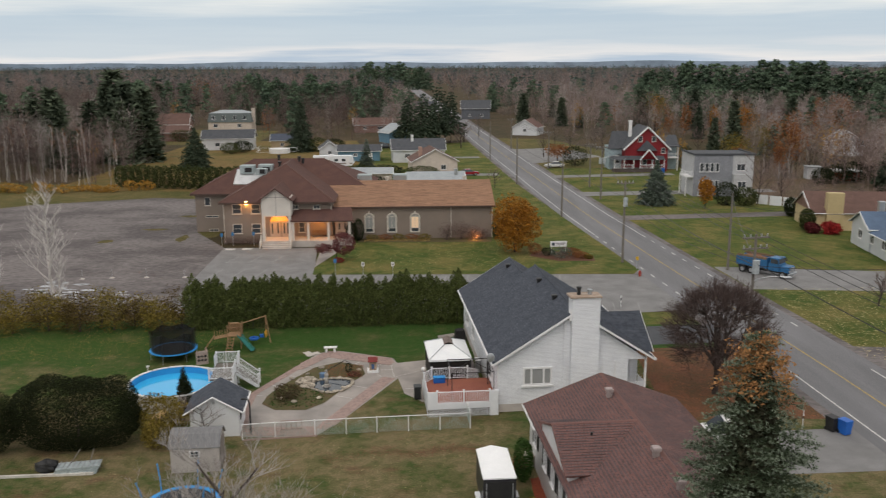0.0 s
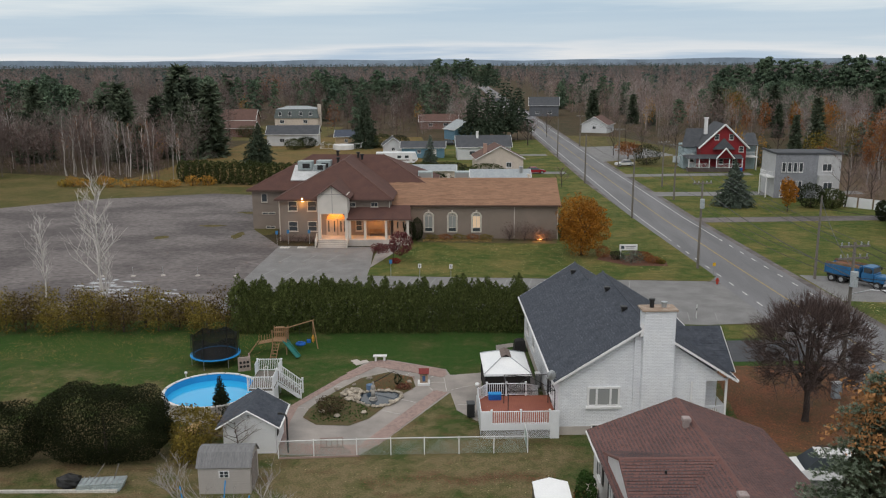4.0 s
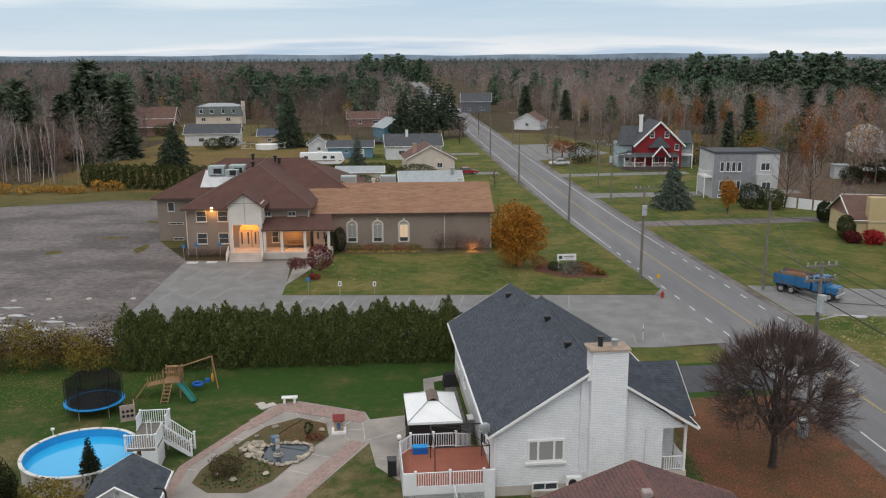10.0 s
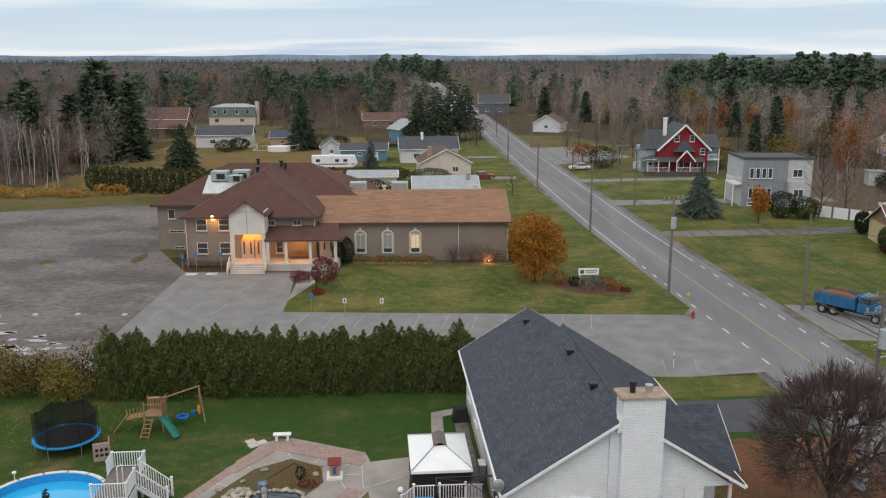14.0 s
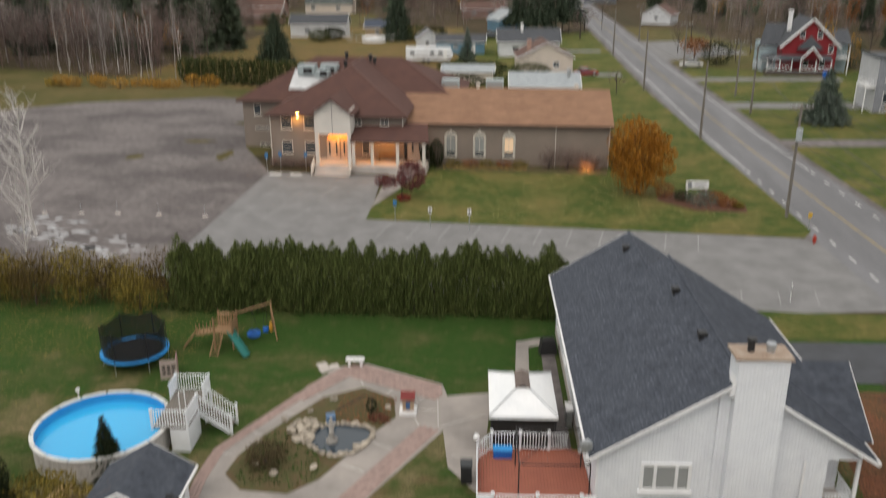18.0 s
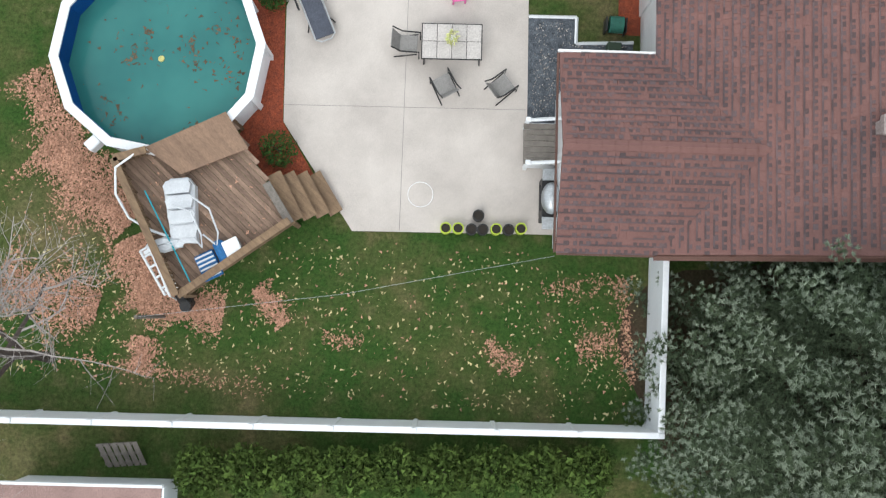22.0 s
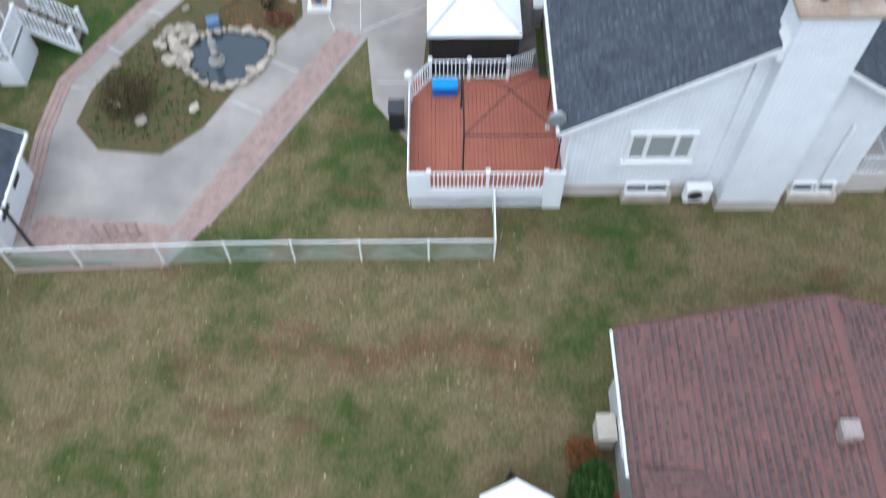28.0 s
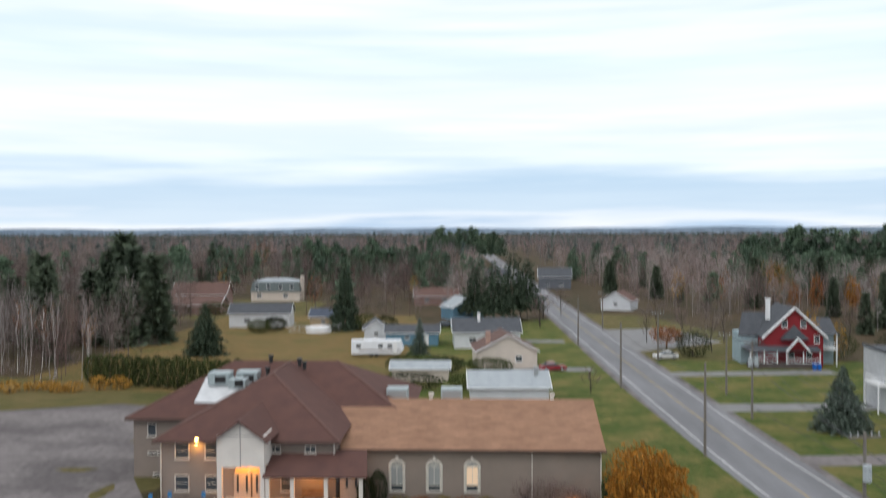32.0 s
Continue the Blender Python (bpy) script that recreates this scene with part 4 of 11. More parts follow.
part("wall", bw, siding_mat("white_siding", (0.78, 0.78, 0.79)), BH)
bf = [
    ([(0, 18.2, e0), (0, 0, e0), (5.1, 0, r0), (5.1, 18.2, r0)], (5.0, 11.5, 1.2, 4.0)),
    ([(10.2, 0, e0), (10.2, 18.2, e0), (5.1, 18.2, r0), (5.1, 0, r0)], None),
    ([(-2.42, 0, e0), (2.5, 0, e0), (2.5, 2.5, e0 + sl * 2.5), (-2.42, 2.5, e0 + sl * 2.5)], None),
    ([(2.5, 5.0, e0), (-2.42, 5.0, e0), (-2.42, 2.5, e0 + sl * 2.5), (2.5, 2.5, e0 + sl * 2.5)], None),
    ([(0.12, 6.95, 4.1), (5.1, 6.95, 4.1), (5.1, 10.55, 5.49), (0.12, 10.55, 5.49)], None),
    ([(5.1, 14.15, 4.1), (0.12, 14.15, 4.1), (0.12, 10.55, 5.49), (5.1, 10.55, 5.49)], None),
]
for i, (f, near) in enumerate(bf):
    if 2 <= i <= 3:
        # the wing's faces end in the valleys
        f = [(-2.42, 0, e0), (0.02, 0, e0), (2.5, 2.5, e0 + sl * 2.5), (-2.42, 2.5, e0 + sl * 2.5)] if i == 2 else [(0.02, 5.0, e0), (-2.42, 5.0, e0), (-2.42, 2.5, e0 + sl * 2.5), (2.5, 2.5, e0 + sl * 2.5)]
    elif i == 4:
        f = [(0.12, 6.95, 4.1), (1.57, 6.95, 4.1), (5.1, 10.55, 5.49), (0.12, 10.55, 5.49)]
    elif i == 5:
        f = [(1.57, 14.15, 4.1), (0.12, 14.15, 4.1), (0.12, 10.55, 5.49), (5.1, 10.55, 5.49)]
    roof = part("roof", Geo().slab(f, 0.12), SHINGLE_BROWN, BH)
    for q in shingles(roof, f, SHINGLE_BROWN, 0.2, 0.24, near, 31 + i, TAB_SHADE_BROWN, (0.07, 0.15, 0.075)):
        part("shingle", q, SHINGLE_BROWN, roof)
for a, b in (((5.1, 0, r0), (5.1, 18.2, r0)), ((-2.42, 2.5, e0 + sl * 2.5), (2.5, 2.5, e0 + sl * 2.5)), ((0.12, 10.55, 5.49), (5.1, 10.55, 5.49))):
    a, b = Vector(a), Vector(b)
    n = int((b - a).length / 0.3)
    for k in range(n):
        p0, p1 = a.lerp(b, k / n), a.lerp(b, (k + 1) / n)
        side = Vector((0, 0.13, -0.05)) if abs(b.x - a.x) > abs(b.y - a.y) else Vector((0.13, 0, -0.05))
        other = Vector((-side.x, -side.y, side.z))
        up = Vector((0, 0, 0.045))
        caps = Geo().add([p0 + side + up, p1 + side + up * 0.6, p1 + up * 0.9, p0 + up * 1.3, p0 + other + up, p1 + other + up * 0.6], [(0, 1, 2, 3), (3, 2, 5, 4)])
        part("cap_shingle", caps, SHINGLE_BROWN, BH)
bg = Geo()
bg.box(-0.06, 16.2, e0 - 0.07, 0.07, 4.0, 0.1)
part("gutter", bg, WHITE, BH)
part("gutter", Geo().box(-1.2, 5.06, e0 - 0.07, 2.5, 0.07, 0.1), WHITE, BH)
BROWN_TRIM = mat("brown_trim", (0.14, 0.075, 0.06), None, 2, 0.6)
part("drip_edge", Geo().box(-2.45, 2.5, e0 - 0.06, 0.05, 5.0, 0.1), BROWN_TRIM, BH), part("drip_edge", Geo().box(-1.2, -0.04, e0 - 0.06, 2.4, 0.05, 0.1), BROWN_TRIM, BH)
for yy in (-0.05, 18.25):
    for x0 in (0, 10.2):
        part("fascia", Geo().tube([(x0, yy, e0 - 0.08), (5.1, yy, r0 - 0.08)], 0.09, 4), BROWN_TRIM, BH)
for y, shutter in ((8.6, 1), (10.6, 1), (12.6, 1), (15.8, 0)):
    x = 0.35 if shutter else 0.4
    window(BH, x, y, 2.3, 0.9, 1.25, "w", None, 2)
    for s in (-1, 1):
        part("shutter", Geo().box(x - 0.04, y + s * 0.68, 2.3, 0.05, 0.34, 1.35), BLACK, BH, "black louvred shutter")
for x, y in ((4.6, 14.6), (4.72, 6.4), (4.72, 2.9)):
    g = Geo().box(x, y, r0 + 0.05, 0.3, 0.3, 0.5).box(x, y, r0 + 0.28, 0.46, 0.46, 0.2, 0, 0.04)
    part("roof_vent", g, mat("vent_metal", (0.36, 0.3, 0.29), (0.28, 0.23, 0.22), 3, 0.5, 0.05, 20), BH, "square brown-grey metal roof vent")
part("plumbing_pipe", Geo().cyl(2.2, 9.6, 4.6, 5.3, 0.06, 10), BLACK, BH)

# ---- trees and shrubs ----
def unit(n, rs):
    v = rs.normal(size=(n, 3))
    return v / np.linalg.norm(v, axis=1, keepdims=True)


def leaf_cloud(centres, size, rs, flat=0.0, per=1):
    """Small triangles about given places: leaves or needle tufts."""
    c = np.repeat(np.asarray(centres), per, axis=0)
    n = len(c)
    a, b = unit(n, rs), unit(n, rs)
    a[:, 2] *= 1 - flat
    b[:, 2] *= 1 - flat
    s = (size * rs.uniform(0.6, 1.4, n))[:, None]
    return np.stack([c + a * s, c + b * s, c - (a + b) * s * 0.6], axis=1)


def limb_set(rnd, h, spread, levels, first, n0, up=0.6, r=0.16, droop=0.0, kids=(3, 4), trunk=True, start=0.25, bend=0.12):
    """Branch lines of a bare tree: lists of points with radii."""
    out = []

    def grow(p, d, ln, rad, lev):
        pts = [p]
        for k in range(3):
            d = (d + Vector((rnd.uniform(-bend, bend), rnd.uniform(-bend, bend), rnd.uniform(-bend, bend) + 0.06 * up - droop))).normalized()
            pts.append(pts[-1] + d * ln / 3)
        out.append((pts, rad, rad * 0.5, lev))
        if lev < levels:
            for k in range(rnd.randint(*kids)):
                f = rnd.uniform(0.35, 1.0)
                q = pts[min(3, int(f * 3))].lerp(pts[min(3, int(f * 3) + 1)], f * 3 % 1)
                a = rnd.uniform(0, 2 * math.pi)
                side = Vector((math.cos(a), math.sin(a), rnd.uniform(-0.2, 0.7)))
                grow(q, (d * 0.9 + side * 0.75).normalized(), ln * rnd.uniform(0.5, 0.75), rad * 0.5, lev + 1)

    if trunk:
        tp = [Vector((0, 0, 0))]
        for k in range(5):
            tp.append(tp[-1] + Vector((rnd.uniform(-0.03, 0.03) * h, rnd.uniform(-0.03, 0.03) * h, h / 5)))
        out.append((tp, r, r * 0.2, 0))
    else:
        tp = [Vector((0, 0, 0)), Vector((0, 0, h * 0.12))]
        out.append((tp, r, r * 0.8, 0))
    for k in range(n0):
        f = start + (1 - start) * k / n0
        q = tp[-1] if not trunk else tp[int(f * 4.99)].lerp(tp[int(f * 4.99) + 1], f * 4.99 % 1)
        a = k * 2.4 + rnd.uniform(-0.4, 0.4)
        d = Vector((math.cos(a) * spread, math.sin(a) * spread, up)).normalized()
        grow(q, d, first * (1.15 - 0.7 * f if trunk else 1) * rnd.uniform(0.8, 1.15), r * 0.42, 1)
    return out


def limbs_geo(limbs, seg=4, upto=9, frm=0):
    g = Geo()
    for pts, a, b, lev in limbs:
        if frm <= lev <= upto:
            g.tube(pts, a, seg + 2 if lev == 0 else (seg if lev < 2 else 3), b)
    return g


def bare_tree(name, label, x, y, seed, h, spread, first, n0, levels=4, up=0.7, r=0.16, trunk=True, bark=None, twig=None, kids=(3, 4), group="", start=0.25):
    rnd = random.Random(seed)
    o = thing(name, label, "tree", x, y, 0, rnd.uniform(0, 360), group)
    L = limb_set(rnd, h, spread, levels, first, n0, up, r, 0, kids, trunk, start)
    part("trunk", limbs_geo(L, 5, 1), bark or BARK, o)
    part("crown", limbs_geo(L, 3, 9, 2), twig or TWIG, o)
    return o


def conifer_mesh(name, h, r, tiers, per, size, mat_, seed, inner=0.25, jag=0.25, base=0.08, power=0.85):
    """Boughs in tiers, each bough a row of tufts that hangs a little, wider below."""
    rs = np.random.RandomState(seed)
    cs = []
    for t in range(tiers):
        f = t / tiers
        z = h * (base + (0.98 - base) * f)
        rad = r * (1 - f) ** power * (1 + jag * rs.uniform(-1, 1)) + 0.05
        nb = max(4, int(per * (1 - f) + 3))
        a0 = rs.uniform(0, 6.28)
        for b in range(nb):
            a = a0 + 6.283 * b / nb + rs.uniform(-0.2, 0.2)
            rb = rad * rs.uniform(0.75, 1.1)
            k = max(2, int(rb / (size * 0.8)))
            for i in range(k):
                q = inner + (1 - inner) * (i + rs.uniform(0, 1)) / k
                cs.append((math.cos(a) * rb * q, math.sin(a) * rb * q, z - 0.22 * rb * q * q + rs.normal() * size * 0.3))
    return leaf_cloud(cs, size, rs, 0.3, 3)


def conifer(name, label, x, y, h, r, tiers, per, size, mat_, seed, group="", trunk_r=0.12, **kw):
    o = thing(name, label, "tree", x, y, 0, 0, group)
    part("trunk", Geo().tube([(0, 0, 0), (0, 0, h * 0.5), (0, 0, h * 0.97)], trunk_r, 7, 0.02), BARK, o)
    part("crown", tri_mesh("crown", conifer_mesh("crown", h, r, tiers, per, size, mat_, seed, **kw), mat_), mat_, o)
    return o


def globe_crown(seed, base, centre, rx, rz, counts, r0):
    """Limbs of a round crown: each order of branches reaches further out and springs from the nearest of the order before."""
    rs = np.random.RandomState(seed)
    centre = np.array(centre)
    prev, rows, rad = np.array([base]), [], r0
    for lev, (n, f0, f1) in enumerate(counts):
        u = unit(n, rs)
        u[:, 2] = np.where(u[:, 2] < -0.75, -u[:, 2], u[:, 2])
        q = centre + u * rs.uniform(f0, f1, n)[:, None] * np.array([rx, rx, rz])
        if lev == 0:
            q[:, 2] = np.maximum(q[:, 2], base[2] + 0.5)
        for p in q:
            d = ((prev - p) ** 2).sum(1) + 0.9 * np.maximum(0, prev[:, 2] - p[2]) ** 2
            a = prev[int(d.argmin())]
            m = (a + p) / 2 + rs.normal(size=3) * 0.05 * np.linalg.norm(p - a)
            m[2] += 0.06 * np.linalg.norm(p - a)
            rows.append(([Vector(a), Vector(m), Vector(p)], rad, rad * 0.55, lev))
        prev = q
        rad *= 0.5
    return rows


def spruce_mesh(h, r, tiers, seed, base=0.04, power=0.8, step=0.16, ln=0.3, wide=0.05, brush=6):
    """Boughs in tiers with side twigs, each twig a small brush of needles."""
    rs = np.random.RandomState(seed)
    P, D = [], []
    for t in range(tiers):
        f = t / tiers
        z = h * (base + (0.97 - base) * f)
        rad = r * (1 - f) ** power + 0.12
        nb = int(7 + 9 * (1 - f))
        a0 = rs.uniform(0, 6.28)
        for b in range(nb):
            a = a0 + 6.283 * b / nb + rs.uniform(-0.22, 0.22)
            rb = rad * rs.uniform(0.72, 1.12)
            o, tn = np.array([math.cos(a), math.sin(a), 0]), np.array([-math.sin(a), math.cos(a), 0])
            zb = z + rs.normal() * 0.12
            k = max(3, int(rb / step))
            for i in range(k):
                q = (i + rs.uniform(0.3, 1)) / k
                if q < 0.2:
                    continue
                c = o * rb * q + np.array([0, 0, zb + 0.1 * rb * q - 0.34 * rb * q * q])
                for s in (-1, 1, 0):
                    w = s * (0.12 + 0.42 * (1 - q)) * rs.uniform(0.3, 1.0) * min(1, rb / 2)
                    P.append(c + tn * w + np.array([0, 0, -0.12 * abs(w)]))
                    D.append(o * 0.75 + tn * s * 0.7 + np.array([0, 0, rs.uniform(-0.25, 0.3)]))
    P, D = np.repeat(np.array(P), brush, axis=0), np.repeat(np.array(D), brush, axis=0)
    n = len(P)
    D = D / np.linalg.norm(D, axis=1, keepdims=True) + rs.normal(size=(n, 3)) * 0.42
    s = np.cross(D, rs.normal(size=(n, 3)))
    s /= np.linalg.norm(s, axis=1, keepdims=True) + 1e-6
    L = (ln * rs.uniform(0.6, 1.3, n))[:, None]
    return np.stack([P - s * wide, P + s * wide, P + D * L], axis=1)


def bough_mesh(h, r, tiers, seed, base=0.04, power=0.85, brush=17):
    """A near spruce: separate drooping boughs, each a flat fan of twigs that turn up at their tips, with dark gaps between."""
    rs = np.random.RandomState(seed)
    P, D, Q = [], [], []
    for t in range(tiers):
        f = t / tiers
        rad = r * (1 - f) ** power + 0.14
        nb = int(8 + 7 * (1 - f))
        a0 = rs.uniform(0, 6.28)
        for b in range(nb):
            a = a0 + 6.283 * (b + rs.uniform(-0.25, 0.25)) / nb
            rb = rad * rs.uniform(0.72, 1.12)
            zb = h * (base + (0.965 - base) * f) + rs.normal() * 0.16
            o, tn = np.array([math.cos(a), math.sin(a), 0]), np.array([-math.sin(a), math.cos(a), 0])
            k = max(3, int(rb / 0.2))
            for i in range(k):
                q = (i + rs.uniform(0.4, 1)) / k
                if q < 0.3 and rb > 1:
                    continue
                c = o * rb * q + np.array([0, 0, zb + 0.16 * rb * q - 0.42 * rb * q * q + 0.14 * rb * q ** 4])
                fan = (0.3 + 0.5 * math.sin(math.pi * min(1, q * 0.95))) * min(1, 0.4 + rb / 4)
                for side in (-1, 1, 0):
                    d = o * 0.8 + tn * side * rs.uniform(0.6, 1.1) + np.array([0, 0, rs.uniform(-0.15, 0.35)])
                    d /= np.linalg.norm(d)
                    ln = fan * rs.uniform(0.6, 1.1) * (0.6 if side == 0 else 1)
                    for m in range(max(2, int(ln / 0.16))):
                        P.append(c + d * ln * (m + 0.5) / max(2, int(ln / 0.16)) + np.array([0, 0, 0.05 * m * m * 0.12]))
                        D.append(d)
                        Q.append(rb * (1 - q) < 0.85 + rs.uniform(-0.35, 0.45) and m > 0)
    P, D, Q = np.repeat(np.array(P), brush, axis=0), np.repeat(np.array(D), brush, axis=0), np.repeat(np.array(Q), brush)
    n = len(P)
    D = D * 0.8 + rs.normal(size=(n, 3)) * np.array([0.6, 0.6, 0.34]) + np.array([0, 0, 0.1])
    D /= np.linalg.norm(D, axis=1, keepdims=True)
    s = np.cross(D, np.array([0, 0, 1.0]) + rs.normal(size=(n, 3)) * 0.4)
    s /= np.linalg.norm(s, axis=1, keepdims=True) + 1e-6
    t = np.stack([P - s * 0.0145, P + s * 0.0145, P + D * rs.uniform(0.08, 0.14, n)[:, None]], axis=1)
    return t[Q], t[~Q]


def shell_points(n, rs, rx, ry, z0, z1, lobes=0.15, fill=0.35, power=1.0):
    """Places through the outer part of an uneven crown."""
    u = unit(n, rs)
    rad = 1 - fill * rs.uniform(0, 1, n) ** 1.5
    ph = np.arctan2(u[:, 1], u[:, 0])
    rad *= 1 + lobes * np.sin(3 * ph + 5 * u[:, 2] + 1) * np.cos(4 * u[:, 2] * 2 + 2 * ph)
    return np.stack([u[:, 0] * rx * rad, u[:, 1] * ry * rad, (z0 + z1) / 2 + u[:, 2] * (z1 - z0) / 2 * rad], axis=1)


def cedar_column(n, seed):
    """Leaf tufts of one upright cedar, one unit high: full below, with a ragged top of several uneven leaders."""
    rs = np.random.RandomState(seed)
    z = rs.uniform(0, 1, n) ** 0.85
    ph = rs.uniform(0, 2 * math.pi, n)
    tops = np.c_[rs.uniform(-0.11, 0.11, (6, 2)), rs.uniform(0.76, 1.0, 6)]
    tops[0] = (rs.uniform(-0.04, 0.04), rs.uniform(-0.04, 0.04), 1.0)
    pick = tops[rs.randint(0, 6, n)]
    r = 0.2 * (1 + 0.22 * np.sin(3 * ph + 7 * z + seed) + 0.16 * np.sin(5 * ph - 13 * z) + 0.12 * np.sin(9 * ph + 31 * z))
    r *= 1 - 0.5 * rs.uniform(0, 1, n) ** 2.5
    up = np.clip((z - 0.6) / 0.4, 0, 1)
    taper = np.clip(1 - up, 0, 1) ** 0.7
    c = np.stack([r * np.cos(ph) * taper + pick[:, 0] * up, r * np.sin(ph) * taper + pick[:, 1] * up, np.where(z > 0.6, 0.6 + (pick[:, 2] - 0.6) * up, z)], axis=1)
    return leaf_cloud(c + rs.normal(0, 0.008, (n, 3)), 0.0155, rs, -0.5)


def hedge_block(name, label, x, y, sx, sy, h, n, size, mat_, seed):
    """A broad clipped clump with bulging sides and a rounded, uneven top."""
    rs = np.random.RandomState(seed)
    o = thing(name, label, "hedge", x, y, 0, A)
    p = shell_points(n, rs, 1, 1, -1, 1, 0.05, 0.3)
    m = np.abs(p) ** 3
    p = p / (m.sum(1, keepdims=True) ** (1 / 3) / np.linalg.norm(p, axis=1, keepdims=True) + 1e-6)
    bul = 1 + 0.035 * np.sin(p[:, 0] * 5 + 1) * np.cos(p[:, 2] * 4) + 0.025 * np.sin(p[:, 0] * 11)
    q = np.c_[p[:, 0] * sx / 2 * bul, p[:, 1] * sy / 2 * bul, (p[:, 2] * 0.5 + 0.5) * h * bul]
    part("stem", Geo().tube([(0, 0, 0), (0, 0, h * 0.6)], 0.12, 6, 0.05), BARK, o)
    part("foliage", tri_mesh("foliage", leaf_cloud(q, size, rs), mat_), mat_, o)
    return o


A = 3.3


def shrub(name, label, x, y, rx, ry, h, n, size, mat_, seed, group="", category="shrub", z0=0.0, lobes=0.2, fill=0.35, stems=True):
    rs = np.random.RandomState(seed)
    o = thing(name, label, category, x, y, 0, 0, group)
    if stems:
        part("stem", Geo().tube([(0, 0, 0), (0.05 * rx, 0, h * 0.5)], max(0.03, 0.05 * rx), 6, 0.02).tube([(0, 0, 0), (-0.3 * rx, 0.2 * ry, h * 0.6)], 0.03, 5, 0.01).tube([(0, 0, 0), (0.3 * rx, -0.2 * ry, h * 0.6)], 0.03, 5, 0.01), BARK, o)
    part("foliage", tri_mesh("foliage", leaf_cloud(shell_points(n, rs, rx, ry, z0, h, lobes, fill), size, rs, 0.0, 1), mat_), mat_, o)
    return o

# ---- far woods ----
def bare_template(seed, twigs, rx=0.2, z0=0.3, wide=0.0038, ln=0.09, limbs=9):
    """A bare tree one unit high: a thin trunk, rising limbs and a hazy crown of fine twigs, all as slim triangles."""
    rs = np.random.RandomState(seed)
    t = []
    for a in (0, 2.1, 4.2):
        d = np.array([math.cos(a), math.sin(a), 0]) * 0.008
        e = np.array([math.cos(a + 2.1), math.sin(a + 2.1), 0]) * 0.008
        t.append([d, e, np.array([0, 0, 0.93])])
    for k in range(limbs):
        z = z0 * 0.7 + (0.8 - z0 * 0.7) * (k + rs.uniform(0, 1)) / limbs
        a = k * 2.4 + rs.uniform(-0.5, 0.5)
        q = np.array([math.cos(a) * rx * rs.uniform(0.5, 0.85), math.sin(a) * rx * rs.uniform(0.5, 0.85), min(0.95, z + rs.uniform(0.12, 0.26))])
        s = np.array([-math.sin(a), math.cos(a), 0]) * wide * 1.3
        t.append([np.array([0, 0, z]) - s, np.array([0, 0, z]) + s, q])
    u = unit(twigs, rs)
    rad = rs.uniform(0.25, 1.0, twigs) ** 0.6
    ph = np.arctan2(u[:, 1], u[:, 0])
    rad *= 1 + 0.22 * np.sin(3 * ph + 6 * u[:, 2] + seed) * np.cos(5 * u[:, 2] + 2 * ph)
    c = np.stack([u[:, 0] * rx * rad, u[:, 1] * rx * rad, (1 + z0) / 2 + u[:, 2] * (1 - z0) / 2 * rad], axis=1)
    d = u * np.array([0.55, 0.55, 0.35]) + np.array([0, 0, 0.75]) + rs.normal(size=(twigs, 3)) * 0.4
    d /= np.linalg.norm(d, axis=1, keepdims=True)
    s = np.cross(d, rs.normal(size=(twigs, 3)))
    s /= np.linalg.norm(s, axis=1, keepdims=True) + 1e-6
    w = (wide * rs.uniform(0.6, 1.3, twigs))[:, None]
    L = (ln * rs.uniform(0.5, 1.3, twigs))[:, None]
    return np.concatenate([np.array(t), np.stack([c - s * w, c + s * w, c + d * L], axis=1)])


def pine_template(seed, puffs, per, size, low=0.3, rx=0.17, narrow=0.3):
    """A pine one unit high: a trunk and uneven tiers of needle clumps, flat below and domed above."""
    rs = np.random.RandomState(seed)
    cs = []
    for k in range(puffs):
        f = (k + rs.uniform(0, 1)) / puffs
        z = low + (0.95 - low) * f
        a = k * 2.4 + rs.uniform(-0.6, 0.6)
        r = rx * (1 - f * (1 - narrow)) * rs.uniform(0.25, 1.0)
        u = unit(per, rs)
        u[:, 2] = np.abs(u[:, 2]) * 0.75 - 0.12
        cs.append(np.array([math.cos(a) * r, math.sin(a) * r, z]) + u * (0.09 * (1.15 - 0.5 * f)) * rs.uniform(0.55, 1.0, per)[:, None])
    return leaf_cloud(np.concatenate(cs), size, rs, 0.15)


def forest(name, label, mat_, templates, spots, seed):
    """One joined object of many far trees. spots: x, y, height rows."""
    rs = np.random.RandomState(seed)
    out = []
    for x, y, h in spots:
        t = templates[rs.randint(len(templates))]
        a = rs.uniform(0, 6.28)
        c, s = math.cos(a), math.sin(a)
        k = h * rs.uniform(0.8, 1.2)
        w = k * rs.uniform(0.85, 1.2)
        p = np.empty_like(t)
        p[..., 0] = (t[..., 0] * c - t[..., 1] * s) * w + x
        p[..., 1] = (t[..., 0] * s + t[..., 1] * c) * w + y
        p[..., 2] = t[..., 2] * k
        out.append(p)
    return stuff(name, tri_mesh(name, np.concatenate(out), mat_), label, "woods")


